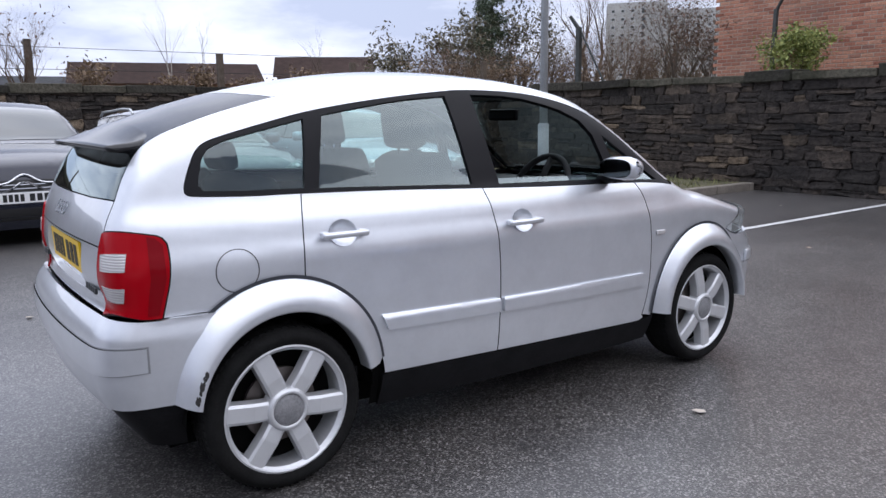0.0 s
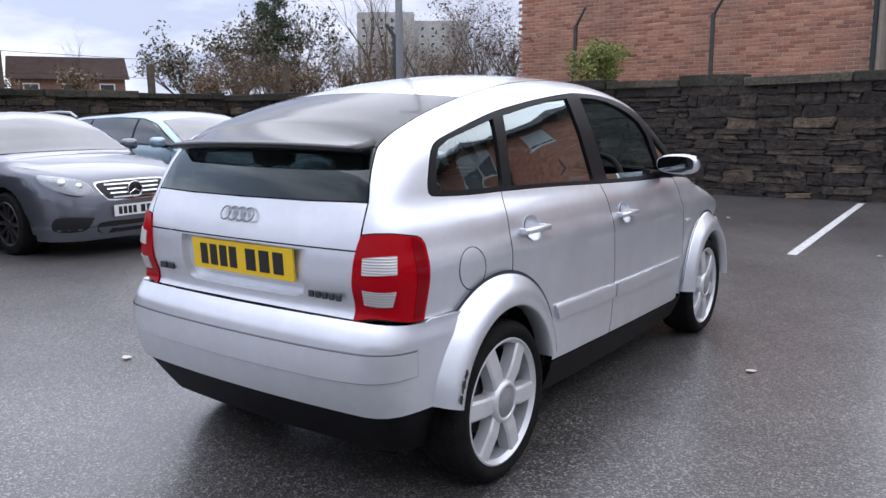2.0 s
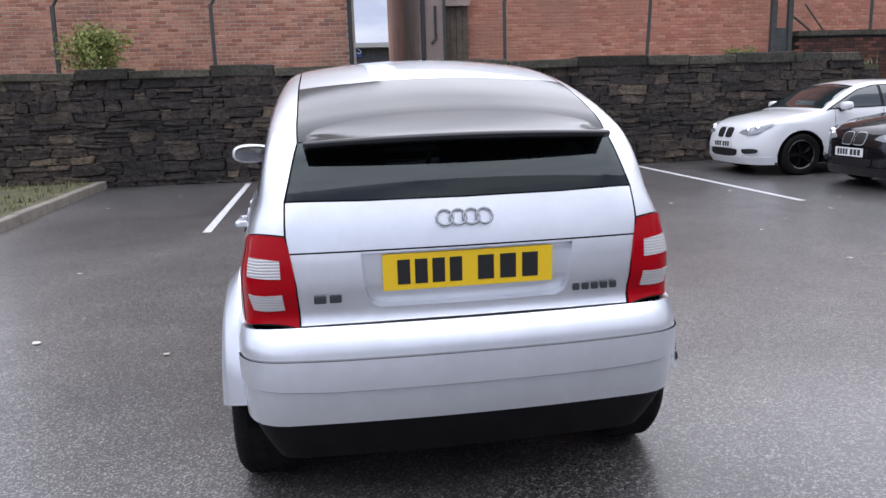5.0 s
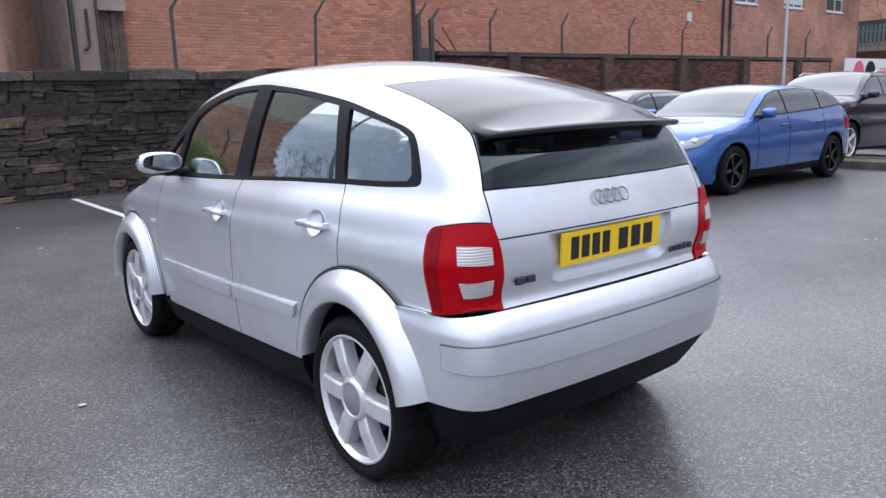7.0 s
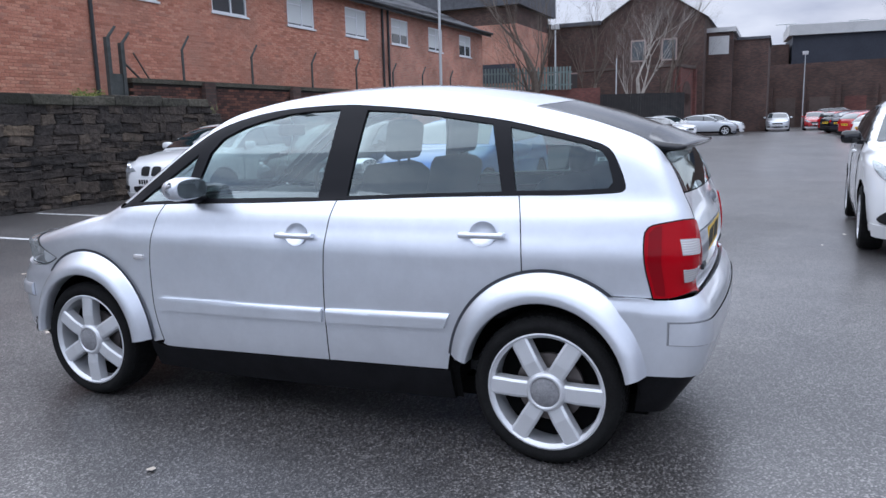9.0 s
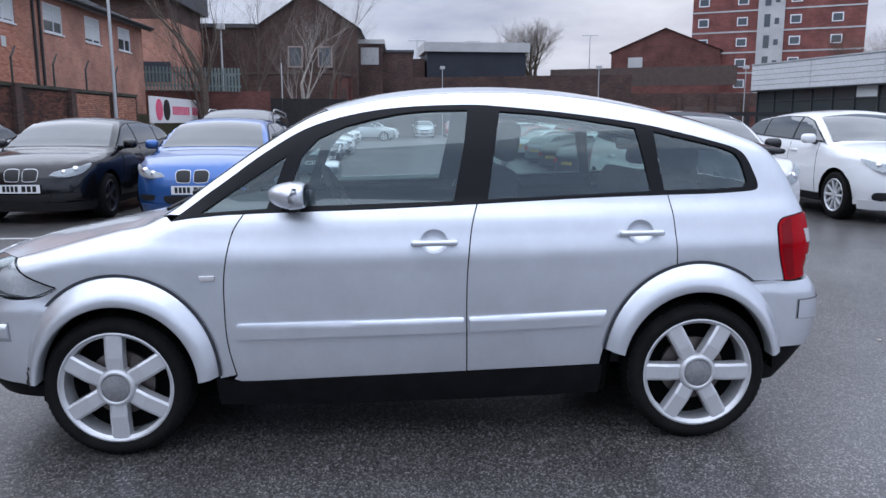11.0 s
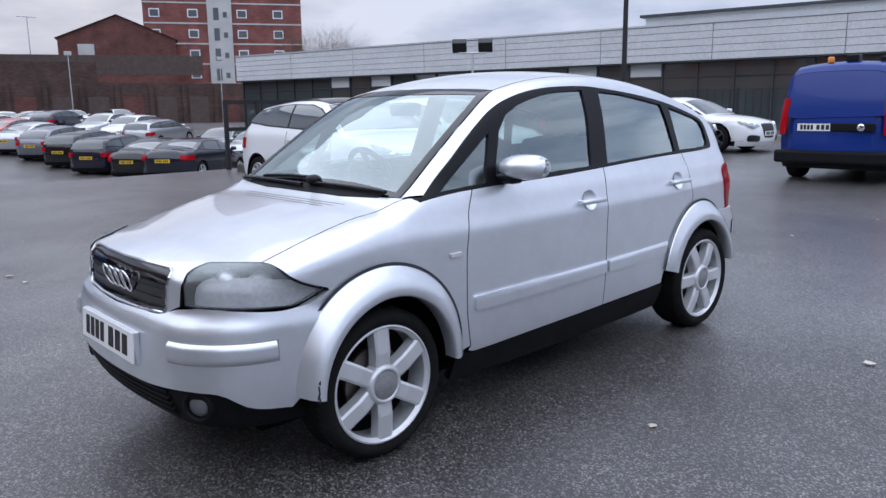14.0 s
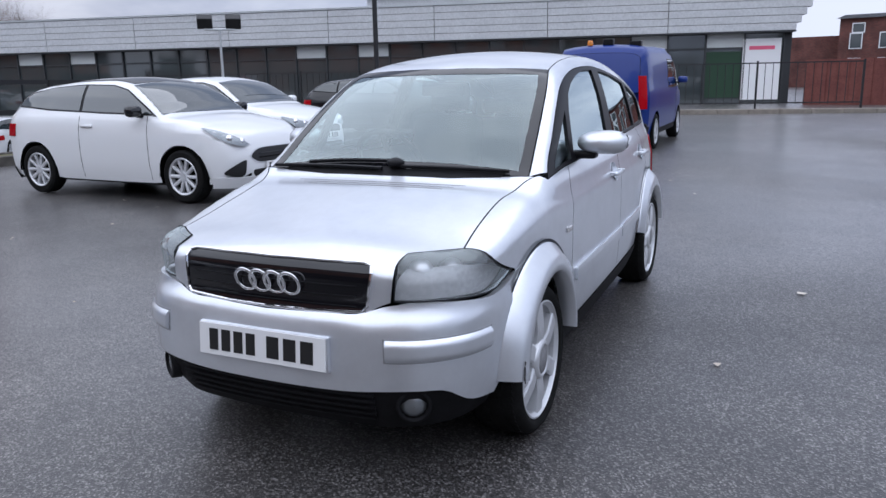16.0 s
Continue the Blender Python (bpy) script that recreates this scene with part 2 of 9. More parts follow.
def brick_wall_mat(name, c1, c2, mortar, scale=1.0):
    m = mat(name, c1, 0.9)
    n, l, b = nodes_of(m)
    geo = n.new("ShaderNodeNewGeometry")
    sep, comb, add = n.new("ShaderNodeSeparateXYZ"), n.new("ShaderNodeCombineXYZ"), n.new("ShaderNodeMath")
    l.new(geo.outputs["Position"], sep.inputs[0])
    l.new(sep.outputs["X"], add.inputs[0])
    l.new(sep.outputs["Y"], add.inputs[1])
    l.new(add.outputs[0], comb.inputs["X"])
    l.new(sep.outputs["Z"], comb.inputs["Y"])
    t = n.new("ShaderNodeTexBrick")
    t.inputs["Scale"].default_value = 1.0
    t.inputs["Brick Width"].default_value, t.inputs["Row Height"].default_value, t.inputs["Mortar Size"].default_value = 0.225 * scale, 0.075 * scale, 0.006
    t.inputs["Color1"].default_value, t.inputs["Color2"].default_value, t.inputs["Mortar"].default_value = (*c1, 1), (*c2, 1), (*mortar, 1)
    l.new(comb.outputs[0], t.inputs["Vector"])
    s = ramp_node(m, noise_node(m, geo.outputs["Position"], 0.6, 6), [(0.3, (0.55, 0.55, 0.55)), (0.7, (1.15, 1.15, 1.15))])
    l.new(mix_node(m, 1.0, t.outputs["Color"], s, "MULTIPLY"), b.inputs["Base Color"])
    return m


M["brick_far"] = brick_wall_mat("far orange brick", (0.42, 0.18, 0.125), (0.53, 0.25, 0.175), (0.44, 0.37, 0.31))
M["brick_old"] = brick_wall_mat("old sooty brick", (0.06, 0.038, 0.032), (0.11, 0.06, 0.048), (0.05, 0.045, 0.04))
M["brick_red_old"] = brick_wall_mat("old red brick", (0.115, 0.040, 0.034), (0.165, 0.060, 0.048), (0.09, 0.065, 0.056))
M["brick_tower"] = brick_wall_mat("tower block brick", (0.20, 0.068, 0.058), (0.25, 0.09, 0.076), (0.16, 0.11, 0.095), 2)
M["render_brown"] = grainy("stained pinkish brown render", (0.27, 0.205, 0.185), (0.42, 0.335, 0.305), 2, 0.9, 30)
M["render_dark"] = grainy("sooty render", (0.07, 0.052, 0.046), (0.12, 0.09, 0.078), 2, 0.9, 30)
M["upvc"] = mat("white window plastic", (0.75, 0.76, 0.78), 0.4)
M["pane_dark"] = mat("window glass from outside", (0.06, 0.07, 0.075), 0.06, 0, 0.8)
M["blind"] = mat("pale window blind", (0.62, 0.64, 0.63), 0.7)
M["slate"] = grainy("slate roof", (0.05, 0.052, 0.06), (0.11, 0.115, 0.13), 3, 0.7, 40)
M["tile_brown"] = grainy("brown roof tile", (0.05, 0.03, 0.025), (0.10, 0.06, 0.05), 2, 0.85, 30)
M["concrete"] = grainy("pale concrete", (0.42, 0.42, 0.42), (0.58, 0.58, 0.57), 0.5, 0.85, 20)
M["cladding"] = grainy("grey metal cladding", (0.52, 0.53, 0.54), (0.62, 0.63, 0.64), 0.6, 0.5, 12, 0.05)
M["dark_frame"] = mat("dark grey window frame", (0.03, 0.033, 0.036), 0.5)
M["pane_hall"] = mat("showroom glass", (0.05, 0.06, 0.062), 0.06, 0, 1.0, 0.6)
M["white_sign"] = mat("white sign board", (0.8, 0.8, 0.8), 0.5)
M["pink_letter"] = mat("pink sign lettering", (0.75, 0.12, 0.22), 0.5)
M["black_letter"] = mat("black lettering", (0.012, 0.012, 0.012), 0.5)
M["blue_sign"] = mat("blue sign board", (0.03, 0.09, 0.42), 0.5)
M["fence_red"] = grainy("rusty red hoarding", (0.12, 0.035, 0.03), (0.2, 0.07, 0.055), 2, 0.8, 20)
M["bark"] = grainy("winter bark", (0.06, 0.045, 0.035), (0.16, 0.13, 0.105), 6, 0.95, 30)
M["bark_pale"] = grainy("pale birch bark", (0.25, 0.22, 0.19), (0.42, 0.39, 0.35), 4, 0.9, 20)
M["twig"] = grainy("brown twigs", (0.09, 0.06, 0.045), (0.17, 0.125, 0.09), 3, 0.95, 20, 0)


def leaf_mat(name, a, b2):
    m = mat(name, a, 0.6)
    n, l, b = nodes_of(m)
    geo = n.new("ShaderNodeNewGeometry")
    l.new(ramp_node(m, geo.outputs["Random Per Island"], [(0.0, a), (1.0, b2)]), b.inputs["Base Color"])
    return m


M["leaf_yellow"] = leaf_mat("yellow green leaves", (0.10, 0.15, 0.035), (0.34, 0.36, 0.10))
M["leaf_brown"] = leaf_mat("dead brown leaves", (0.07, 0.04, 0.03), (0.17, 0.09, 0.05))
M["leaf_dark"] = leaf_mat("dark needles", (0.025, 0.045, 0.025), (0.07, 0.095, 0.045))
M["leaf_scrub"] = leaf_mat("rusty winter scrub", (0.09, 0.055, 0.035), (0.22, 0.15, 0.085))
M["grass"] = leaf_mat("rough grass", (0.06, 0.08, 0.02), (0.2, 0.2, 0.07))

# ---------------- stone pieces ----------------
STONES = []
for k in range(14):
    bm = bmesh.new()
    bmesh.ops.create_cube(bm, size=1.0)
    bmesh.ops.bevel(bm, geom=list(bm.edges), offset=0.07, segments=1, affect="EDGES")
    bmesh.ops.subdivide_edges(bm, edges=[e for e in bm.edges if e.calc_length() > 0.5], cuts=2, use_grid_fill=True)
    for v in bm.verts:
        s = noise.noise_vector(v.co * 1.7 + Vector((k * 7.3, k * 3.1, 0)))
        v.co += Vector((s.x * 0.15, s.y * 0.10, s.z * 0.17))
    me = bpy.data.meshes.new("stone")
    bm.to_mesh(me)
    bm.free()
    STONES.append(me)


def stone_courses(length, height, rng, hmin=0.07, hmax=0.22, wmin=0.14, wmax=0.58):
    """(centre along, centre up, width, height) of rubble stones in rough courses."""
    out, z = [], 0.0
    while z < height - 0.02:
        h = min(rng.uniform(hmin, hmax), height - z)
        if height - z - h < hmin:
            h = height - z
        s = -rng.uniform(0, 0.3)
        while s < length:
            w = rng.uniform(wmin, wmax) * (0.7 + 2.2 * h)
            if rng.random() < 0.2 and h > 0.12:
                out.append((s + w / 2, z + h * 0.27, w, h * 0.5))
                out.append((s + w / 2, z + h * 0.77, w, h * 0.42))
            else:
                out.append((s + w / 2, z + h / 2, w, h))
            s += w + 0.004
        z += h + 0.003
    return out


def join_pieces(name, meshes, mats4, material, parent, label=""):
    """Many pieces as one mesh."""
    vs, fs, base = [], [], 0
    cache = {}
    for k, m in mats4:
        me = meshes[k]
        if k not in cache:
            cache[k] = (np.array([v.co[:] for v in me.vertices]), [tuple(p.vertices) for p in me.polygons])
        co, polys = cache[k]
        a = np.array(m)
        vs.append(co @ a[:3, :3].T + a[:3, 3])
        fs.extend([tuple(i + base for i in p) for p in polys])
        base += len(co)
    me = bpy.data.meshes.new(name)
    me.from_pydata(np.concatenate(vs).tolist(), [], fs)
    me.materials.append(material)
    ob = new(name, me)
    ob.parent = parent
    tagged(ob, label, kind="stuff")
    return ob


def stone_wall(name, origin, angle, length, height, label, near=None, seed=1, thick=0.5, tail=0.0):
    """A rubble wall along its own x, its face to -y. near: stretch along it whose stones are single pieces. tail: length over which its end is broken down."""
    rng = random.Random(seed)
    root = new(name)
    root.matrix_world = pose(*origin, 0, 0, angle)
    tagged(root, label, "stone wall", kind="structure")
    part("core", box((0, 0.05, -0.3), (length - tail, thick, height - 0.03)), M["mortar_dark"], root)
    singles, rest, n = [], [], 0
    for s, z, w, h in stone_courses(length, height, rng):
        if tail and s > length - tail and z > height * (1 - ((s - length + tail) / tail) ** 1.5):
            continue
        k, d = rng.randrange(len(STONES)), rng.uniform(0.16, 0.3)
        out = rng.uniform(-0.016, 0.02)
        m = Matrix.Translation((s, d / 2 - out, z)) @ Matrix.Rotation(rng.uniform(-0.09, 0.09), 4, "Y") @ Matrix.Diagonal((w, d, h * rng.uniform(0.92, 1.14), 1))
        if near and near[0] < s < near[1] and n < 300:
            singles.append((k, m))
            n += 1
        else:
            rest.append((k, m))
    join_pieces("stonework", STONES, rest, M["stone"], root)
    for k, m in singles:
        if not STONES[k].materials:
            STONES[k].materials.append(M["stone"])
        ob = new("stone", STONES[k])
        ob.parent = root
        ob.matrix_basis = m
    s = 0.0
    while s < length - tail:
        w = min(rng.uniform(0.6, 1.6), length - tail - s)
        h = rng.uniform(0.12, 0.2)
        bm = bmesh.new()
        add_box(bm, (s + 0.008, -0.05 + rng.uniform(-0.03, 0.03), height - 0.02), (s + w - 0.008, thick + 0.03, height - 0.02 + h), None, 0.018)
        bmesh.ops.subdivide_edges(bm, edges=list(bm.edges), cuts=1)
        for v in bm.verts:
            v.co += noise.noise_vector(v.co * 2.3) * 0.022
        part("coping_stone", bm, M["coping"], root)
        s += w
    return root


# ---------------- brickwork ----------------
def brick_mesh(w=0.215, h=0.065, d=0.05):
    bm = bmesh.new()
    add_box(bm, (-w / 2, 0, -h / 2), (w / 2, d, h / 2))
    for f in [f for f in bm.faces if f.normal.y > 0.9]:
        bm.faces.remove(f)
    bmesh.ops.bevel(bm, geom=[e for e in bm.edges if all(v.co.y < 0.01 for v in e.verts)], offset=0.006, segments=1, affect="EDGES")
    me = bpy.data.meshes.new("brick")
    bm.to_mesh(me)
    bm.free()
    return me


BRICK = brick_mesh()


def brickwork(parent, s0, s1, z0, z1, holes, material, near=None, seed=3):
    """Stretcher bond proud of a joint-coloured wall, face at y = 0 of the parent. holes: (s0, s1, z0, z1)."""
    rng = random.Random(seed)
    rest, n, row, z = [], 0, 0, z0
    if not BRICK.materials:
        BRICK.materials.append(M["brick"])
    while z < z1:
        s = s0 + (0.1125 if row % 2 else 0.0)
        while s < s1 - 0.1:
            if not any(a - 0.1 < s < b + 0.1 and c - 0.03 < z < d + 0.03 for a, b, c, d in holes):
                m = Matrix.Translation((s, -0.0055 + rng.uniform(-0.003, 0.002), z)) @ Matrix.Rotation(rng.uniform(-0.006, 0.006), 4, "Y")
                if near and near[0] < s < near[1] and near[2] < z < near[3] and n < 300:
                    ob = new("brick", BRICK)
                    ob.parent = parent
                    ob.matrix_basis = m
                    n += 1
                else:
                    rest.append((0, m))
            s += 0.225
        z += 0.075
        row += 1
    return join_pieces("brickwork", [BRICK], rest, material, parent)


def window_unit(parent, s0, s1, z0, z1, blind=0.0, split=True):
    """A plastic window in a wall whose face is at y = 0."""
    root = new("window")
    root.parent = parent
    bm = bmesh.new()
    t = 0.06
    for lo, hi in (((s0, 0.02, z0), (s0 + t, 0.09, z1)), ((s1 - t, 0.02, z0), (s1, 0.09, z1)), ((s0 + t, 0.02, z0), (s1 - t, 0.09, z0 + t)), ((s0 + t, 0.02, z1 - t), (s1 - t, 0.09, z1))):
        add_box(bm, lo, hi)
    if split:
        mid = s0 + (s1 - s0) * 0.55
        add_box(bm, (mid - 0.025, 0.025, z0 + t), (mid + 0.025, 0.085, z1 - t))
        add_box(bm, (s0 + t, 0.027, z1 - 0.36), (mid - 0.025, 0.083, z1 - 0.32))
    part("window_frame", bm, M["upvc"], root)
    part("pane", box((s0 + t, 0.06, z0 + t), (s1 - t, 0.066, z1 - t)), M["pane_dark"], root)
    part("sill", box((s0 - 0.05, -0.05, z0 - 0.05), (s1 + 0.05, 0.09, z0)), M["upvc"], root)
    if blind:
        part("blind", box((s0 + t, 0.052, z1 - t - (z1 - z0 - 2 * t) * blind), (s1 - t, 0.057, z1 - t)), M["blind"], root, "pale window blind")


# the wall beside the bays: face at x = 9.5, along -y
stone_wall("wall_stone_side", (9.5, 14.3, 0), -90, 25.7, 1.80, "dark sooty rubble stone boundary wall with coping", (12.5, 18.0), 1, 0.5, 1.6)
stone_wall("wall_stone_back", (-40, 13.9, 0), 0, 49.4, 1.85, "low dark rubble stone wall behind the parked cars", None, 2, 0.5)


# raised land behind the walls
def build_bank():
    bm = bmesh.new()
    add_box(bm, (9.95, -10.6, -0.5), (400, 400, 1.72))
    add_box(bm, (-400, 14.35, -0.5), (9.95, 400, 1.72))
    add_box(bm, (12.3, -60, -0.5), (400, -10.6, 1.70))
    ob = mesh_ob("bank", bm, M["soil"])
    tagged(ob, "rough raised ground behind the stone walls", "ground", kind="structure")


build_bank()


def verge():
    bm = bmesh.new()
    n = 18
    x0, x1, y0, y1 = 4.52, 9.55, 4.16, 14.0
    rows = [[bm.verts.new((x0 + (x1 - x0) * i / n, y0 + (y1 - y0) * j / n, 0.11 + 0.05 * noise.noise(Vector((i * 0.7, j * 0.7, 3))))) for j in range(n + 1)] for i in range(n + 1)]
    for i in range(n):
        for j in range(n):
            bm.faces.new((rows[i][j], rows[i + 1][j], rows[i + 1][j + 1], rows[i][j + 1]))
    root = new("verge")
    tagged(root, "bare earth verge edged with worn kerb stones", "verge", kind="structure")
    part("earth", bm, M["soil"], root, smooth=True)
    rng = random.Random(5)
    y = 4.5
    while y < 13.9:
        w = min(0.91, 13.9 - y)
        part("kerb_stone", box((4.40, y + 0.005, -0.1), (4.53, y + w - 0.005, 0.13 + rng.uniform(-0.008, 0.008)), 0.018), M["kerb"], root)
        y += 0.91
    x = 4.8
    while x < 9.5:
        w = min(0.91, 9.5 - x)
        part("kerb_stone", box((x + 0.005, 4.04, -0.1), (x + w - 0.005, 4.17, 0.13 + rng.uniform(-0.008, 0.008)), 0.018), M["kerb"], root)
        x += 0.91
    for k in range(4):
        a0, a1 = math.pi + k * math.pi / 8, math.pi + (k + 1) * math.pi / 8
        bm = bmesh.new()
        c = Vector((4.85, 4.5, 0))
        ring = []
        for a in (a0 + 0.01, a1 - 0.01):
            for r in (0.45, 0.33):
                for z in (-0.1, 0.13):
                    ring.append(bm.verts.new(c + Vector((r * math.cos(a), r * math.sin(a), z))))
        bmesh.ops.convex_hull(bm, input=ring)
        part("kerb_stone", bm, M["kerb"], root)


verge()


def scatter_blades(name, area, count, hmin, hmax, material, label, seed, zf):
    rng = random.Random(seed)
    vs, fs = [], []
    for i in range(count):
        x, y = rng.uniform(area[0], area[1]), rng.uniform(area[2], area[3])
        if noise.noise(Vector((x * 0.9, y * 0.9, seed))) < -0.15:
            continue
        a, h, w = rng.uniform(0, 6.28), rng.uniform(hmin, hmax), rng.uniform(0.006, 0.014)
        dx, dy, z = math.cos(a), math.sin(a), zf
        k = len(vs)
        lean = rng.uniform(0.2, 0.9) * h
        vs += [(x - dy * w, y + dx * w, z), (x + dy * w, y - dx * w, z), (x + dx * lean, y + dy * lean, z + h)]
        fs.append((k, k + 1, k + 2))
    me = bpy.data.meshes.new(name)
    me.from_pydata(vs, [], fs)
    me.materials.append(material)
    tagged(new(name, me), label, "grass", kind="stuff")


scatter_blades("grass", (4.6, 9.4, 4.3, 13.5), 9000, 0.02, 0.10, M["grass"], "thin patchy grass on the verge", 4, 0.10)
scatter_blades("grass", (9.6, 12.4, -10.4, 13.5), 9000, 0.05, 0.22, M["grass"], "rough grass along the top of the wall", 6, 1.72)


# ---------------- lamp post, fence posts ----------------
def lamp_post(x, y, z, h, r=0.06):
    root = new("lamp_post")
    root.location = (x, y, z)
    tagged(root, "tall pale grey painted steel lamp post", "lamp post")
    part("base", tube((0, 0, -0.1), (0, 0, 1.05), 0.085, 0.08, 16), M["lamp_paint"], root, smooth=True)
    part("shaft", tube((0, 0, 1.0), (0, 0, h), r, r * 0.62, 16), M["lamp_paint"], root, smooth=True)
    part("collar", tube((0, 0, 1.02), (0, 0, 1.07), 0.088, 0.07, 16), M["lamp_paint"], root)
    bm = bmesh.new()
    add_box(bm, (-0.12, -0.2, h - 0.05), (0.12, 0.75, h + 0.1), None, 0.04)
    part("lantern", bm, M["lamp_paint"], root)
    return root


lamp_post(5.68, 5.17, 0.1, 8.0)


def fence_post(x, y, z0, z1, lean=0.0, group="fence posts on the wall"):
    """Angle-iron post with a cranked top that carries barbed wire."""
    root = new("fence_post")
    root.location = (x, y, z0)
    tagged(root, "dark steel fence post with cranked top", "fence post", group)
    h = z1 - z0
    bm = bmesh.new()
    add_box(bm, (-0.034, -0.034, -0.2), (0.034, -0.014, h - 0.35))
    add_box(bm, (-0.034, -0.014, -0.2), (-0.014, 0.034, h - 0.35))
    if lean:
        bmesh.ops.transform(bm, matrix=Matrix.Rotation(lean, 4, "X"), verts=bm.verts)
    part("shaft", bm, M["post_green"], root)
    top = Matrix.Rotation(lean, 4, "X") @ Vector((0, 0, h - 0.35))
    bm = bmesh.new()
    add_tube(bm, top - Vector((0, 0, 0.03)), top + Vector((-0.05, -0.24, 0.35)), 0.034, 0.028, 6)
    part("crank", bm, M["post_green"], root)
    return root


for y, lean in ((5.36, 0.02), (2.42, 0.0), (-3.47, 0.0), (-6.6, 0.05)):
    fence_post(12.0, y, 1.7, 3.6, lean)
for y in (-12.0, -14.8, -17.9, -20.75, -23.6, -26.3, -29.3):
    fence_post(12.1, y, 2.5, 3.66)


def gate_posts():
    root = new("gate_post_pair")
    root.location = (12.0, -9.7, 1.7)
    tagged(root, "pair of rusty braced gate posts", "gate post")
    for y, z in ((0.15, 1.95), (-0.25, 1.85)):
        bm = bmesh.new()
        add_box(bm, (-0.05, y - 0.05, -0.2), (0.05, y + 0.05, z - 0.25))
        add_tube(bm, (0, y, z - 0.3), (-0.05, y - 0.22, z), 0.04, 0.03, 6)
        part("post", bm, M["post_green"], root)
    part("panel", box((-0.02, -0.2, -0.1), (0.02, 0.1, 0.9)), M["post_green"], root)
    part("brace", tube((0, -0.25, 1.2), (0.2, -1.1, 0.7), 0.025, None, 6), M["post_green"], root)
    part("brace", tube((0, -0.6, 1.4), (0.2, -1.3, 0.75), 0.018, None, 6), M["post_green"], root)


gate_posts()


def back_fence():
    for x, h in ((0.35, 1.0), (4.4, 0.85), (8.0, 0.75), (12.5, 0.9), (-4.0, 0.9)):
        root = new("wooden_post")
        root.location = (x, 14.9, 1.7)
        tagged(root, "dark weathered timber fence post", "fence post", "timber posts behind the wall")
        part("post", box((-0.07, -0.07, -0.3), (0.07, 0.07, h + 0.25), 0.01), M["bark"], root)
    bm = bmesh.new()
    for z in (2.35, 2.8):
        for a, b in ((-30, -4.0), (-4.0, 0.35), (0.35, 4.4), (4.4, 8.0), (8.0, 12.5), (12.5, 30)):
            add_tube(bm, (a, 14.9, z), (b, 14.9, z), 0.006, None, 4)
    ob = mesh_ob("fence_wire", bm, M["dark_metal"])
    tagged(ob, "thin wire strands along the timber posts", "fence wire")


back_fence()


# a leaning green stay by the verge
def stay_post():
    root = new("stay_post")
    root.location = (10.6, 9.2, 1.7)
    tagged(root, "leaning dark green steel post with a stay", "fence post")
    part("post", box((-0.05, -0.05, -0.2), (0.05, 0.05, 1.5)), M["post_green"], root)
    part("crank", tube((0, 0, 1.45), (-0.1, 0.18, 1.75), 0.05, 0.04, 6), M["post_green"], root)
    part("stay", tube((0, 0, 1.5), (0.1, -0.85, 0.0), 0.025, None, 6), M["post_green"], root)


stay_post()


# ---------------- brick building behind the wall ----------------
def building(name, label, category="building"):
    root = new(name)
    return tagged(root, label, category)


b1 = building("brick_building", "plain orange red brick building behind the stone wall")
b1.matrix_world = pose(12.6, 7.0, 0, 0, 0, -90)
part("wall", box((0, 0.0, 1.5), (7.4, 9.0, 8.5)), M["mortar"], b1)
part("roof", box((-0.15, -0.2, 8.5), (7.6, 9.2, 8.75)), M["slate"], b1)
part("downpipe", tube((7.3, -0.06, 1.6), (7.3, -0.06, 8.3), 0.045, None, 10), M["dark_frame"], b1)
part("white_marker", box((7.1, -0.06, 1.75), (7.3, -0.02, 2.05)), M["upvc"], b1, "small white marker block")
brickwork(b1, 0.02, 7.35, 1.55, 5.2, [], M["brick"], (2.0, 6.6, 2.3, 3.5), 3)

b2 = building("brick_office", "long two storey orange brick office with white windows")
b2.matrix_world = pose(13.5, -2.0, 0, 0, 0, -90)
WINS = [(1.6 + 3.78 * k, 3.22 + 3.78 * k) for k in range(9)]
bm = bmesh.new()
z0, z1, zt = 4.70, 5.78, 6.15
s = 0.0
for a, b in WINS:
    add_box(bm, (s, 0.0, z0), (a, 0.3, z1))
    s = b
add_box(bm, (s, 0.0, z0), (35.2, 0.3, z1))
add_box(bm, (0, 0.0, 1.2), (35.2, 0.3, z0))
add_box(bm, (0, 0.0, z1), (35.2, 0.3, zt))
add_box(bm, (0, 0.3, 1.2), (0.3, 9.0, zt))
add_box(bm, (34.9, 0.3, 1.2), (35.2, 9.0, zt))
add_box(bm, (0.3, 8.7, 1.2), (34.9, 9.0, zt))
add_box(bm, (0.3, 1.2, 1.2), (34.9, 1.25, zt))
part("wall", bm, M["brick_far"], b2)
bm = bmesh.new()
for a, b, c in ((-0.2, -0.45, zt - 0.05), ):
    vs = [bm.verts.new(p) for p in ((-0.3, b, c), (35.5, b, c), (35.5, 4.5, c + 2.2), (-0.3, 4.5, c + 2.2), (-0.3, 9.4, c), (35.5, 9.4, c))]
    bm.faces.new((vs[0], vs[1], vs[2], vs[3]))
    bm.faces.new((vs[3], vs[2], vs[5], vs[4]))
bmesh.ops.solidify(bm, geom=list(bm.faces), thickness=0.12)
part("roof", bm, M["slate"], b2)
part("gutter", tube((-0.3, -0.5, zt - 0.06), (35.5, -0.5, zt - 0.06), 0.07, None, 8), M["dark_frame"], b2)
part("fascia", box((-0.3, -0.42, zt - 0.22), (35.5, -0.36, zt - 0.02)), M["dark_frame"], b2)
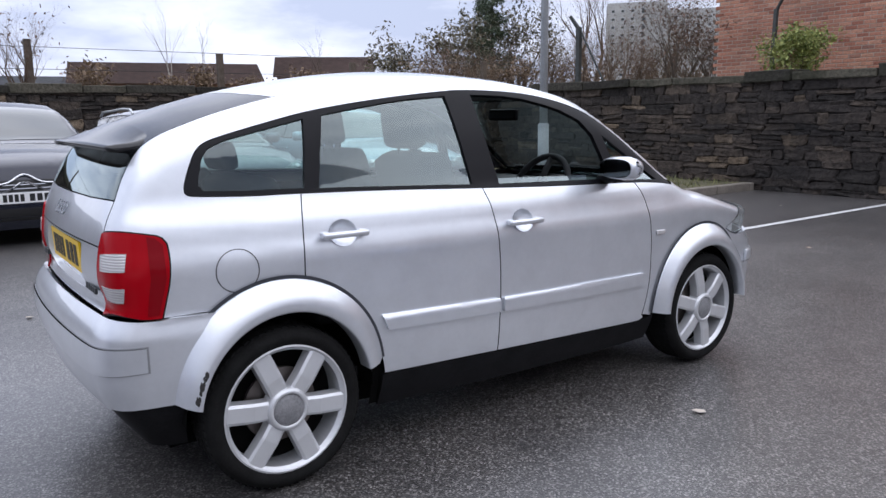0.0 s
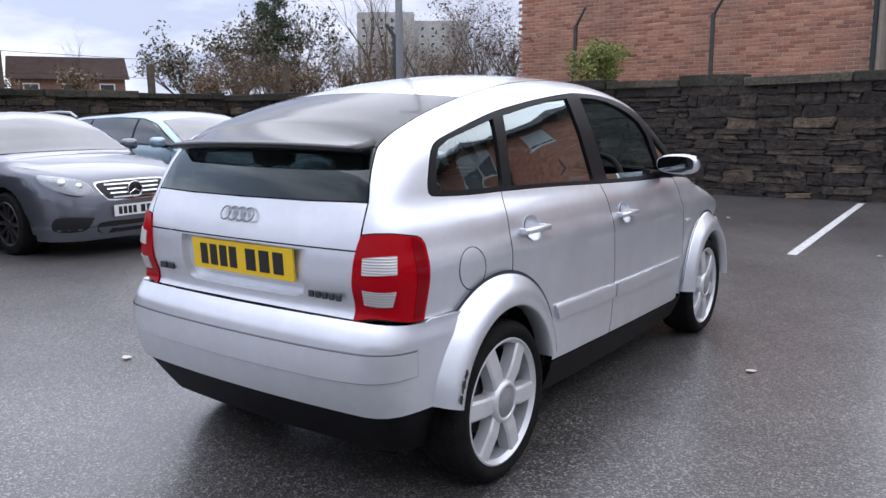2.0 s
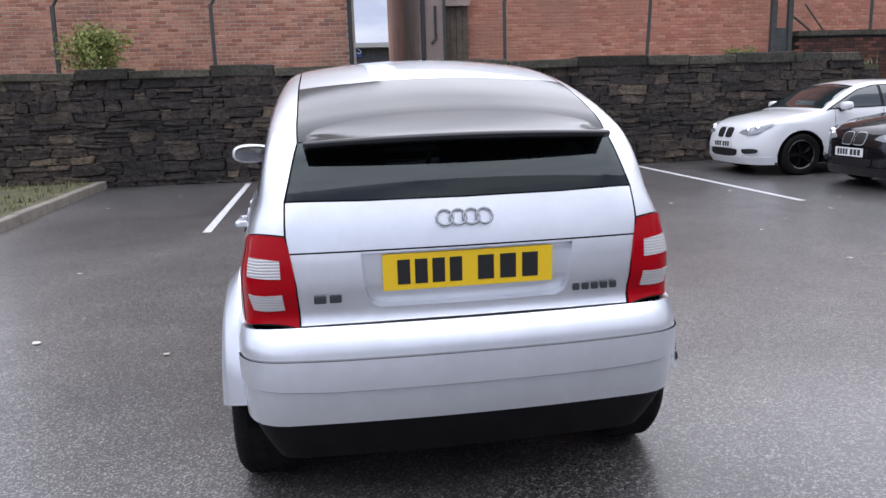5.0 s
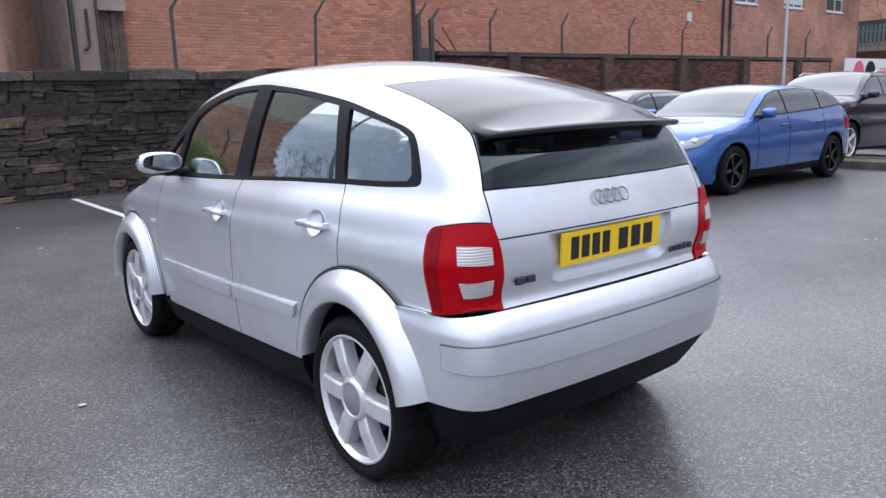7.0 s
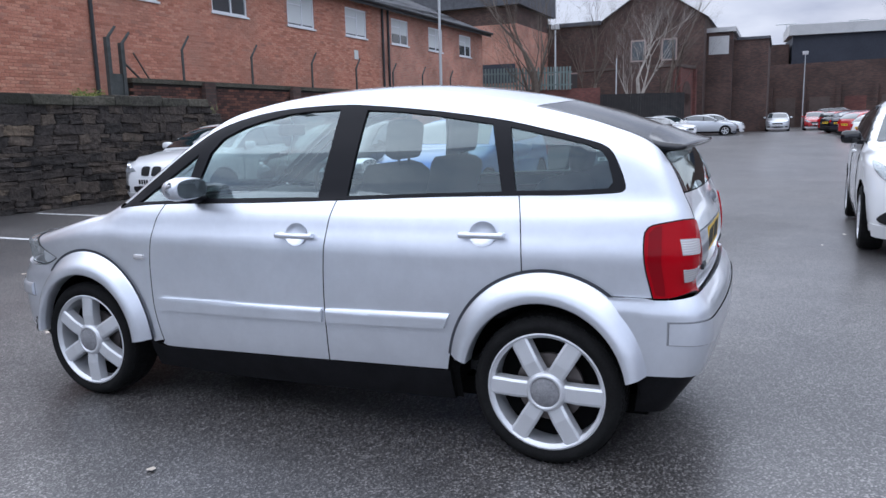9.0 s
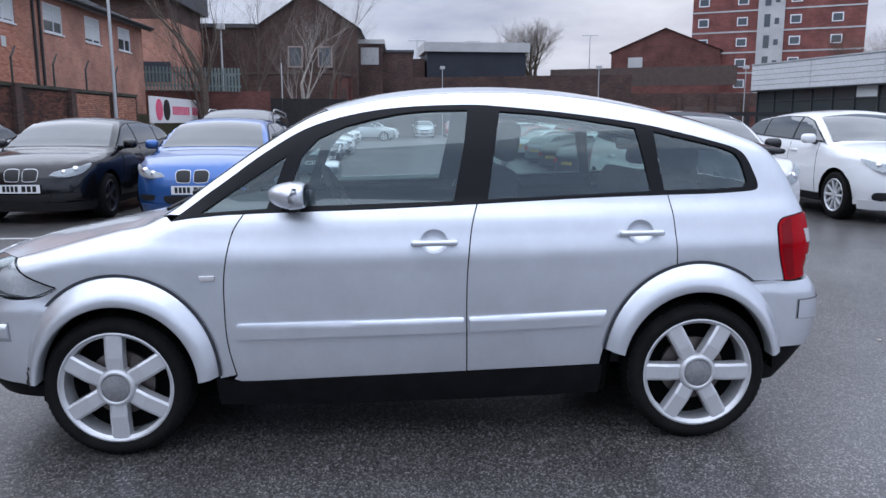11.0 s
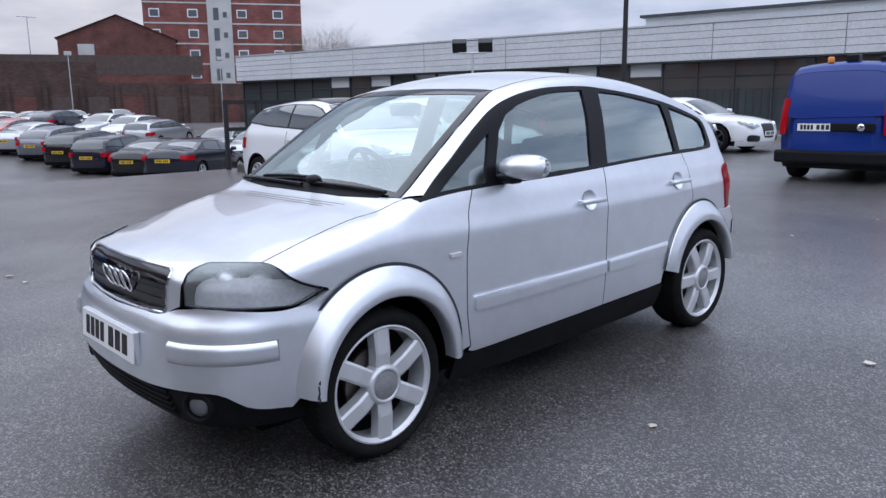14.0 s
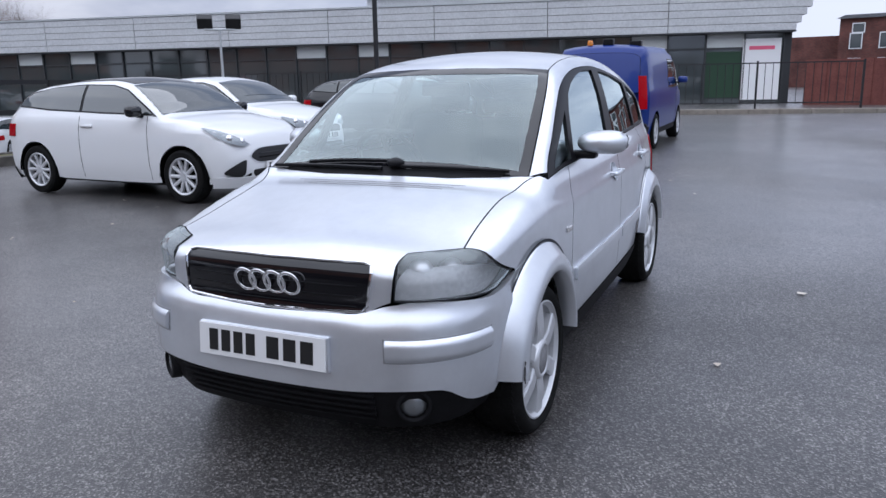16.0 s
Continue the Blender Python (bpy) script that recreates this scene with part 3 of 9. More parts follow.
for s in (8.5, 23.4, 23.9):
    part("downpipe", tube((s, -0.06, 1.3), (s, -0.06, zt - 0.1), 0.05, None, 8), M["dark_frame"], b2)
for k, (a, b) in enumerate(WINS):
    window_unit(b2, a, b, z0, z1, (0.0, 0.9, 0.35, 0.0, 0.95, 0.95, 0.6, 0.9, 0.5)[k])
part("vent_plate", box((21.05, -0.03, 3.85), (21.35, -0.012, 4.2)), M["blind"], b2, "small pale vent plate")
brickwork(b2, 1.02, 23.2, 1.75, 6.1, [(a, b, z0, z1) for a, b in WINS], M["brick_lit"], None, 7)
part("brickwork_far_band", box((23.6, -0.006, 1.3), (35.2, -0.001, 1.4)), M["brick_far"], b2)

# brown rendered annexe and pipes beside the gap
ax = building("annexe", "brown stained rendered annexe with drain pipes")
ax.matrix_world = pose(13.2, -1.8, 0, 0, 0, -90)
part("wall", box((0.05, 0.0, 1.2), (0.62, 3.0, 5.4)), M["render_brown"], ax)
part("drain_pipe", tube((0.12, -0.07, 1.3), (0.12, -0.07, 5.2), 0.05, None, 8), M["dark_frame"], ax)
part("drain_pipe", tube((0.40, -0.05, 2.6), (0.40, -0.05, 3.3), 0.03, None, 8), M["dark_frame"], ax)
part("drain_pipe", tube((0.40, -0.05, 2.6), (0.30, -0.05, 2.5), 0.03, None, 8), M["dark_frame"], ax)
part("conduit", tube((0.60, -0.05, 1.3), (0.60, -0.05, 5.2), 0.03, None, 8), M["post_green"], ax)
for k in range(4):
    part("door_board", box((0.63 + 0.135 * k, 0.14 + 0.01 * (k % 2), 1.3), (0.757 + 0.135 * k, 0.29, 3.3)), M["bark"], ax, "dark weathered timber board")
part("lintel", box((0.62, 0.02, 3.3), (1.19, 0.29, 3.55)), M["render_brown"], ax)
part("recess_wall", box((0.62, 0.10, 3.55), (1.19, 0.29, 5.4)), M["render_brown"], ax)

# what shows through the gap
ty = building("tyre_workshop", "low grey workshop with a blue sign", "workshop")
ty.location = (41, -2.2, 1.7)
part("wall", box((0, -6, 0), (8, 2.6, 2.5)), M["slate"], ty)
part("roof", box((-0.6, -6.4, 2.5), (8.4, 3.0, 2.75)), M["concrete"], ty)
part("sign_board", box((-0.18, 0.1, 2.0), (-0.06, 2.2, 2.75)), M["blue_sign"], ty, "blue sign board with white lettering")
tc = bpy.data.curves.new("lettering", "FONT")
tc.body, tc.size, tc.extrude, tc.align_x, tc.align_y = "TYRES", 0.62, 0.005, "CENTER", "CENTER"
tc.materials.append(M["white_sign"])
to = new("lettering", tc)
to.parent = ty
to.matrix_basis = pose(-0.2, 0.95, 2.36, 90, 0, -90)


# ---------------- dark brick wall with piers ----------------
bw = new("wall_brick_yard")
bw.matrix_world = pose(12.0, -10.2, 0, 0, 0, -90)
tagged(bw, "sooty red brick yard wall with piers", "brick wall", kind="structure")
part("core", box((0, 0.0, -1.6), (21.2, 0.3, 2.42)), M["mortar_dark"], bw)
part("coping", box((-0.05, -0.06, 2.42), (21.2, 0.36, 2.53)), M["coping"], bw)
brickwork(bw, 0.02, 14.6, -0.3, 2.4, [], M["brick_dark"], None, 11)
brickwork(bw, 14.7, 21.15, -1.2, 2.4, [], M["brick"], None, 12)
for s in (2.5, 6.45, 10.35, 14.3, 18.2):
    part("pier", box((s - 0.2, -0.16, -1.6), (s + 0.2, 0.1, 2.5)), M["brick_old"], bw)


# advertising banner
bn = new("banner_sign")
bn.matrix_world = pose(11.5, -31.7, 0, 0, 0, -90)
tagged(bn, "long white sign board with pink lettering", "sign")
part("board", box((0, 0, 1.28), (14.4, 0.08, 2.5)), M["white_sign"], bn)
for k, (cx, colr, r) in enumerate(((1.2, "pink_letter", 0.5), (2.35, "black_letter", 0.5))):
    bm = bmesh.new()
    bmesh.ops.create_cone(bm, cap_ends=True, segments=28, radius1=r, radius2=r, depth=0.02, matrix=pose(cx, -0.012, 1.9, 90, 0, 0))
    part("emblem", bm, M["black_letter"] if k else M["pink_letter"], bn)
for k in range(3):
    part("bar", box((10.6, -0.012, 1.55 + 0.25 * k), (13.6, -0.002, 1.65 + 0.25 * k)), M["blue_sign"] if k == 2 else M["pink_letter"], bn)
for a, b in ((3.3, 6.4), (6.8, 9.2), (9.5, 10.3)):
    bm = bmesh.new()
    s = a
    while s < b - 0.1:
        add_box(bm, (s, -0.012, 1.68), (s + 0.28, -0.002, 2.1))
        s += 0.38
    part("lettering", bm, M["pink_letter"], bn, "bars of pink lettering")
for s in (0.6, 7, 13.8):
    part("leg", box((s, 0.1, -1.3), (s + 0.1, 0.2, 2.4)), M["galv"], bn)


# ---------------- smooth body shapes ----------------
def curve_fn(pts):
    """A smooth function through the points (Hermite, limited slopes)."""
    x, y = np.array([p[0] for p in pts], float), np.array([p[1] for p in pts], float)
    d = np.diff(y) / np.diff(x)
    s = np.empty(len(x))
    s[0], s[-1] = d[0], d[-1]
    for i in range(1, len(x) - 1):
        a, b = x[i] - x[i - 1], x[i + 1] - x[i]
        s[i] = (d[i - 1] * b + d[i] * a) / (a + b)

    def fn(v):
        v = np.asarray(v, float)
        vc = np.clip(v, x[0], x[-1])
        i = np.clip(np.searchsorted(x, vc) - 1, 0, len(x) - 2)
        h = x[i + 1] - x[i]
        t = (vc - x[i]) / h
        r = (1 + 2 * t) * (1 - t) ** 2 * y[i] + t * (1 - t) ** 2 * h * s[i] + t * t * (3 - 2 * t) * y[i + 1] + t * t * (t - 1) * h * s[i + 1]
        return r + np.where(v < x[0], (v - x[0]) * s[0], 0) + np.where(v > x[-1], (v - x[-1]) * s[-1], 0)
    return fn


def smax(a, b, k):
    h = np.maximum(k - np.abs(a - b), 0) / k
    return np.maximum(a, b) + h * h * k * 0.25


class Shape:
    """A car body as the overlap of four soft-edged fields: sides, top, tail and nose."""

    def __init__(self, top, wide, plan, tail, nose, crown, tail_bow=0.1, nose_bow=0.2, k=(0.10, 0.14, 0.22, 0.05)):
        self.top, self.wide, self.plan = curve_fn(top), curve_fn(wide), curve_fn(plan)
        self.tail, self.nose, self.crown = curve_fn(tail), curve_fn(nose), curve_fn(crown)
        self.tail_bow, self.nose_bow, self.k = tail_bow, nose_bow, k

    def f(self, p):
        x, y, z = p[:, 0], p[:, 1], p[:, 2]
        ya = np.abs(y)
        side = ya - self.wide(z) * self.plan(x)
        sl = (self.top(x + 0.01) - self.top(x - 0.01)) / 0.02
        top = (z - self.top(x) + self.crown(x) * y * y) / np.sqrt(1 + sl * sl)
        ts = (self.tail(z + 0.01) - self.tail(z - 0.01)) / 0.02
        tail = (self.tail(z) + self.tail_bow * y * y - x) / np.sqrt(1 + ts * ts)
        ns = (self.nose(z + 0.01) - self.nose(z - 0.01)) / 0.02
        nose = (x - self.nose(z) + self.nose_bow * y * y) / np.sqrt(1 + ns * ns)
        a = smax(side, top, self.k[0])
        a = smax(a, tail, self.k[1])
        b = smax(side, nose, self.k[2])
        return smax(a, smax(b, smax(top, nose, self.k[3]), 0.02), 0.02)

    def grad(self, p):
        e, g = 1e-3, np.empty_like(p)
        for i in range(3):
            d = np.zeros(3)
            d[i] = e
            g[:, i] = (self.f(p + d) - self.f(p - d)) / (2 * e)
        return g

    def normal(self, p):
        g = self.grad(p)
        return g / np.maximum(np.linalg.norm(g, axis=1, keepdims=True), 1e-9)

    def snap(self, p, level=0.0):
        p = np.array(p, float)
        for _ in range(25):
            g = self.grad(p)
            p = p - g * ((self.f(p) - level) / np.maximum((g * g).sum(1), 1e-6))[:, None] * 0.8
        return p

    def cast(self, o, d, t0, t1, step=0.012, level=0.0):
        """First entry into the body along d from each point of o."""
        n = len(o)
        lo, hi, found = np.full(n, t0), np.full(n, t1), np.zeros(n, bool)
        prev, t = self.f(o + d * t0) - level, t0
        while t < t1 and not found.all():
            t += step
            cur = self.f(o + d * t) - level
            hit = ~found & (prev > 0) & (cur <= 0)
            lo[hit], hi[hit] = t - step, t
            found |= hit
            prev = cur
        for _ in range(18):
            mid = (lo + hi) / 2
            inside = self.f(o + d * mid[:, None]) <= level
            hi = np.where(inside, mid, hi)
            lo = np.where(inside, lo, mid)
        out = o + d * ((lo + hi) / 2)[:, None]
        return out, found


A2 = Shape(
    top=[(-1.75, 1.12), (-1.6, 1.245), (-1.4, 1.334), (-1.2, 1.396), (-0.9, 1.462), (-0.6, 1.502), (-0.3, 1.513), (0.0, 1.499), (0.2, 1.470), (0.4, 1.416), (0.6, 1.295), (0.8, 1.150), (1.0, 1.005), (1.08, 0.965), (1.2, 0.942), (1.4, 0.905), (1.6, 0.865), (1.75, 0.836), (1.85, 0.802), (2.0, 0.72)],
    wide=[(0.15, 0.69), (0.3, 0.735), (0.45, 0.752), (0.6, 0.757), (0.74, 0.756), (0.83, 0.7525), (0.85, 0.7485), (0.88, 0.7395), (0.96, 0.718), (1.02, 0.69), (1.1, 0.668), (1.25, 0.627), (1.4, 0.570), (1.5, 0.53), (1.6, 0.48)],
    plan=[(-1.8, 0.84), (-1.6, 0.903), (-1.46, 0.928), (-1.2, 0.957), (-0.8, 0.988), (-0.3, 1.0), (0.5, 1.0), (0.95, 0.99), (1.3, 0.97), (1.5, 0.945), (1.75, 0.89), (1.95, 0.82)],
    tail=[(0.15, -1.66), (0.3, -1.72), (0.42, -1.765), (0.55, -1.78), (0.64, -1.765), (0.69, -1.737), (0.785, -1.755), (0.89, -1.748), (0.95, -1.735), (1.05, -1.698), (1.2, -1.632), (1.3, -1.57)],
    nose=[(0.12, 1.84), (0.25, 1.90), (0.4, 1.923), (0.5, 1.922), (0.6, 1.905), (0.65, 1.884), (0.7, 1.880), (0.8, 1.868), (0.95, 1.80)],
    crown=[(-1.8, 0.16), (-0.5, 0.17), (0.4, 0.14), (0.9, 0.06), (1.1, 0.05), (1.6, 0.12), (1.9, 0.12)],
    tail_bow=0.08, nose_bow=0.16, k=(0.09, 0.09, 0.26, 0.05))


def poly_in(poly, pts):
    """Which points lie inside the polygon."""
    x, y = pts[:, 0], pts[:, 1]
    r = np.zeros(len(pts), bool)
    j = len(poly) - 1
    for i in range(len(poly)):
        (xi, yi), (xj, yj) = poly[i], poly[j]
        if yi != yj:
            c = ((yi > y) != (yj > y)) & (x < (xj - xi) * (y - yi) / (yj - yi) + xi)
            r ^= c
        j = i
    return r


def edge_dist(poly, pts):
    d = np.full(len(pts), 1e9)
    for i in range(len(poly)):
        a, b = poly[i - 1], poly[i]
        ab = b - a
        t = np.clip(((pts - a) @ ab) / max(ab @ ab, 1e-12), 0, 1)
        d = np.minimum(d, np.linalg.norm(pts - a - t[:, None] * ab, axis=1))
    return d


def dense(pts, step, closed=True):
    out, n = [], len(pts)
    for i in range(n if closed else n - 1):
        a, b = np.array(pts[i], float), np.array(pts[(i + 1) % n], float)
        k = max(1, int(np.ceil(np.linalg.norm(b - a) / step)))
        out += [a + (b - a) * j / k for j in range(k)]
    if not closed:
        out.append(np.array(pts[-1], float))
    return np.array(out)


def spline(pts, step=0.03):
    """A smooth line through the points."""
    p = [np.array(q, float) for q in pts]
    p = [2 * p[0] - p[1]] + p + [2 * p[-1] - p[-2]]
    out = []
    for i in range(1, len(p) - 2):
        a, b, c, d = p[i - 1:i + 3]
        k = max(2, int(np.ceil(np.linalg.norm(c - b) / step)))
        for j in range(k):
            t = j / k
            out.append(0.5 * (2 * b + (c - a) * t + (2 * a - 5 * b + 4 * c - d) * t * t + (3 * b - a - 3 * c + d) * t ** 3))
    out.append(p[-2])
    return [tuple(q) for q in out]


def inset_poly(q, amount):
    n = len(q)
    area = sum(q[i - 1][0] * q[i][1] - q[i][0] * q[i - 1][1] for i in range(n))
    s = 1 if area > 0 else -1
    out = np.empty_like(q)
    for i in range(n):
        e1, e2 = q[i] - q[i - 1], q[(i + 1) % n] - q[i]
        n1 = np.array([-e1[1], e1[0]]) / max(np.linalg.norm(e1), 1e-9)
        n2 = np.array([-e2[1], e2[0]]) / max(np.linalg.norm(e2), 1e-9)
        m = n1 + n2
        m = m / max(np.linalg.norm(m), 1e-9)
        out[i] = q[i] + m * s * amount / max(m @ n1, 0.5)
    return out


def surface_mesh(name, v, faces, nrm, rim, thick, lip=False):
    """Mesh of a body panel: skin with exact normals, and a lip along its rim loops."""
    nv = len(v)
    allv, alln, fs = [tuple(q) for q in v], [tuple(q) for q in nrm], [tuple(f) for f in faces]
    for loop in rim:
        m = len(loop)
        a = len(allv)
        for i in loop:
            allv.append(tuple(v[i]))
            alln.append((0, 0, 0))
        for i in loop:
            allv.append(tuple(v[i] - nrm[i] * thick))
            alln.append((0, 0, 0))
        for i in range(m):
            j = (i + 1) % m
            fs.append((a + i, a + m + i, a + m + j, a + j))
    me = bpy.data.meshes.new(name)
    me.from_pydata(allv, [], fs)
    me.update()
    # the lip takes the second material, a black that paints shade into the gap
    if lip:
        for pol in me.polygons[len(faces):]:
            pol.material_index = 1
    flags = [True] * len(me.polygons)
    me.polygons.foreach_set("use_smooth", flags)
    me.normals_split_custom_set_from_vertices(alln)
    return me


def face_normals(v, faces):
    n = np.zeros_like(v)
    f = np.array([q[:3] for q in faces])
    c = np.cross(v[f[:, 1]] - v[f[:, 0]], v[f[:, 2]] - v[f[:, 0]])
    for q, g in zip(faces, c):
        for i in q:
            n[i] += g
    return n / np.maximum(np.linalg.norm(n, axis=1, keepdims=True), 1e-12)


def panel_data(shape, loop, d, res=0.03, gap=0.0025, holes=(), level=0.0, lift=None, hole_gap=None):
    """A trimmed patch of the body surface, seen along d. Returns vertices, faces, normals, rim loops."""
    d = np.array(d, float)
    d /= np.linalg.norm(d)
    u = np.cross(d, (0, 0, 1.0)) if abs(d[2]) < 0.95 else np.cross(d, (0, 1.0, 0))
    u /= np.linalg.norm(u)
    w = np.cross(u, d)
    loops2, ts = [], []
    for i, lp in enumerate([loop, *holes]):
        p = shape.snap(dense(lp, res), level)
        q = np.stack([p @ u, p @ w], 1)
        ts.append(p @ d)
        g = gap if i == 0 else -(gap if hole_gap is None else hole_gap)
        loops2.append(inset_poly(q, g) if g else q)
    lo, hi = loops2[0].min(0), loops2[0].max(0)
    gx, gy = np.meshgrid(np.arange(lo[0] + res / 2, hi[0], res), np.arange(lo[1] + res / 2, hi[1], res))
    pts = np.stack([gx.ravel(), gy.ravel()], 1)
    keep = poly_in(loops2[0], pts) & (edge_dist(loops2[0], pts) > res * 0.45)
    for h in loops2[1:]:
        keep &= ~poly_in(h, pts) & (edge_dist(h, pts) > res * 0.45)
    pts = pts[keep]
    vin, ein = [], []
    for lp in loops2:
        a = len(vin)
        vin += [Vector(q) for q in lp]
        ein += [(a + i, a + (i + 1) % len(lp)) for i in range(len(lp))]
    rim_n = [len(lp) for lp in loops2]
    vin += [Vector(q) for q in pts]
    from mathutils.geometry import delaunay_2d_cdt
    vo, eo, fo, ov, oe, of = delaunay_2d_cdt(vin, ein, [], 1, 1e-7, True)
    q = np.array([tuple(c) for c in vo])
    fo = [f for f, c in zip(fo, poly_in(loops2[0], np.array([(q[f[0]] + q[f[1]] + q[f[2]]) / 3 for f in fo]))) if c]
    for h in loops2[1:]:
        cut = poly_in(h, np.array([(q[f[0]] + q[f[1]] + q[f[2]]) / 3 for f in fo]))
        fo = [f for f, c in zip(fo, cut) if not c]
    t0, t1 = min(t.min() for t in ts) - 0.25, max(t.max() for t in ts) + 0.25
    v, ok = shape.cast(q[:, :1] * u + q[:, 1:2] * w, d, t0, t1, 0.012, level)
    n = shape.normal(v)
    if lift is not None:
        v = v + n * lift(v)[:, None]
    faces = []
    for f in fo:
        a, b, c = v[f[0]], v[f[1]], v[f[2]]
        faces.append(tuple(f) if np.cross(b - a, c - a) @ d < 0 else tuple(reversed(f)))
    if lift is not None:
        n = face_normals(v, faces)
    first = {}
    for k, src in enumerate(ov):
        for s in src:
            first[s] = k
    rims, a = [], 0
    for m in rim_n:
        rims.append([first[i] for i in range(a, a + m) if i in first])
        a += m
    return v, faces, n, rims


def flip(data):
    v, faces, n, rims = data
    k = np.array([1.0, -1.0, 1.0])
    return v * k, [tuple(reversed(f)) for f in faces], n * k, rims


def place(name, data, material, parent, thick=0.012, label=""):
    # these thicknesses get a black lip: the gap's shade is in its colour
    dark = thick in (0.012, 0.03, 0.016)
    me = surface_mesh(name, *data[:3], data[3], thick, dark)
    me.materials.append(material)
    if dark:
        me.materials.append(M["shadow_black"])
    ob = new(name, me)
    ob.parent = parent
    if label:
        ob["label"] = label
    return ob


def wrap_data(shape, centre, angles, lo, hi, rows, lift=None, level=0.0):
    """A band round the nose or tail: rays from outside to the upright axis at (centre, 0). lo, hi: heights as functions of the angle."""
    na = len(angles)
    v = []
    for k in range(rows + 1):
        z = np.array([lo(a) + (hi(a) - lo(a)) * k / rows for a in angles])
        dirs = np.stack([-np.cos(angles), -np.sin(angles), np.zeros(na)], 1)
        o = np.stack([np.full(na, centre), np.zeros(na), z], 1)
        p = np.empty((na, 3))
        ts = np.linspace(1.4, 0.05, 46)
        lo_t, hi_t, done = np.full(na, 1.4), np.full(na, 0.05), np.zeros(na, bool)
        prev = shape.f(o - dirs * 1.4) - level
        for a, b in zip(ts[:-1], ts[1:]):
            cur = shape.f(o - dirs * b) - level
            hit = ~done & (prev > 0) & (cur <= 0)
            lo_t[hit], hi_t[hit] = a, b
            done |= hit
            prev = cur
        for _ in range(15):
            mid = (lo_t + hi_t) / 2
            ins = shape.f(o - dirs * mid[:, None]) <= level
            hi_t = np.where(ins, mid, hi_t)
            lo_t = np.where(ins, lo_t, mid)
        v.append(o - dirs * ((lo_t + hi_t) / 2)[:, None])
    v = np.concatenate(v)
    n = shape.normal(v)
    if lift is not None:
        v = v + n * lift(v)[:, None]
    faces = []
    for k in range(rows):
        for i in range(na - 1):
            a = k * na + i
            faces.append((a, a + 1, a + 1 + na, a + na))
    e = v[faces[0][1]] - v[faces[0][0]]
    g = v[faces[0][3]] - v[faces[0][0]]
    if np.cross(e, g) @ n[faces[0][0]] < 0:
        faces = [tuple(reversed(f)) for f in faces]
    if lift is not None:
        n = face_normals(v, faces)
    rim = list(range(na)) + [k * na + na - 1 for k in range(1, rows)] + list(range((rows + 1) * na - 1, rows * na - 1, -1)) + [k * na for k in range(rows - 1, 0, -1)]
    return v, faces, n, [rim]


def lathe(profile, seg=48, axis_y=True):
    """Revolve (radius, along) points about the y axis."""
    bm = bmesh.new()
    rings = []
    for r, a in profile:
        rings.append([bm.verts.new((r * math.cos(2 * math.pi * i / seg), a, r * math.sin(2 * math.pi * i / seg))) for i in range(seg)])
    for p, q in zip(rings[:-1], rings[1:]):
        for i in range(seg):
            j = (i + 1) % seg
            bm.faces.new((p[i], p[j], q[j], q[i]))
    bmesh.ops.recalc_face_normals(bm, faces=bm.faces)
    return bm


def ball(centre, radii, seg=20, rings=12):
    bm = bmesh.new()
    bmesh.ops.create_uvsphere(bm, u_segments=seg, v_segments=rings, radius=1.0, matrix=Matrix.Translation(centre) @ Matrix.Diagonal((*radii, 1)))
    return bm


# ---------------- car materials ----------------
def paint_mat(name, color, metal=0.75, rough=0.34, coat=1.0):
    m = mat(name, color, rough, metal, 0.5, coat, 0.04)
    n, l, b = nodes_of(m)
    v = tex_coord(m)
    s = noise_node(m, v, 3.0, 6, 0.65)
    l.new(ramp_node(m, s, [(0.3, (rough - 0.04,) * 3), (0.75, (rough + 0.09,) * 3)]), b.inputs["Roughness"])
    d = ramp_node(m, noise_node(m, v, 9.0, 6, 0.7), [(0.35, tuple(c * 0.93 for c in color)), (0.65, color)])
    l.new(d, b.inputs["Base Color"])
    return m


def glass_mat(name, tint, haze=0.0, f0=0.11, power=2.3):
    m = bpy.data.materials.new(name)
    m.use_nodes = True
    n, l = m.node_tree.nodes, m.node_tree.links
    n.remove(n["Principled BSDF"])
    tr, gl, lw, mx = n.new("ShaderNodeBsdfTransparent"), n.new("ShaderNodeBsdfGlossy"), n.new("ShaderNodeLayerWeight"), n.new("ShaderNodeMixShader")
    lw.inputs["Blend"].default_value = 0.5
    pw, fr = n.new("ShaderNodeMath"), n.new("ShaderNodeMath")
    pw.operation, fr.operation = "POWER", "MULTIPLY_ADD"
    pw.inputs[1].default_value = power
    fr.inputs[1].default_value, fr.inputs[2].default_value = 1 - f0, f0
    l.new(lw.outputs["Facing"], pw.inputs[0])
    l.new(pw.outputs[0], fr.inputs[0])
    tr.inputs["Color"].default_value = (*tint, 1)
    gl.inputs["Roughness"].default_value = 0.02
    gl.inputs["Color"].default_value = (0.86, 0.97, 0.98, 1)
    l.new(fr.outputs[0], mx.inputs["Fac"])
    l.new(tr.outputs[0], mx.inputs[1])
    l.new(gl.outputs[0], mx.inputs[2])
    out = mx.outputs[0]
    if haze:
        df, m2 = n.new("ShaderNodeBsdfDiffuse"), n.new("ShaderNodeMixShader")
        df.inputs["Color"].default_value = (0.66, 0.68, 0.69, 1)
        m2.inputs["Fac"].default_value = haze
        l.new(out, m2.inputs[1])
        l.new(df.outputs[0], m2.inputs[2])
        out = m2.outputs[0]
    l.new(out, n["Material Output"].inputs["Surface"])
    return m


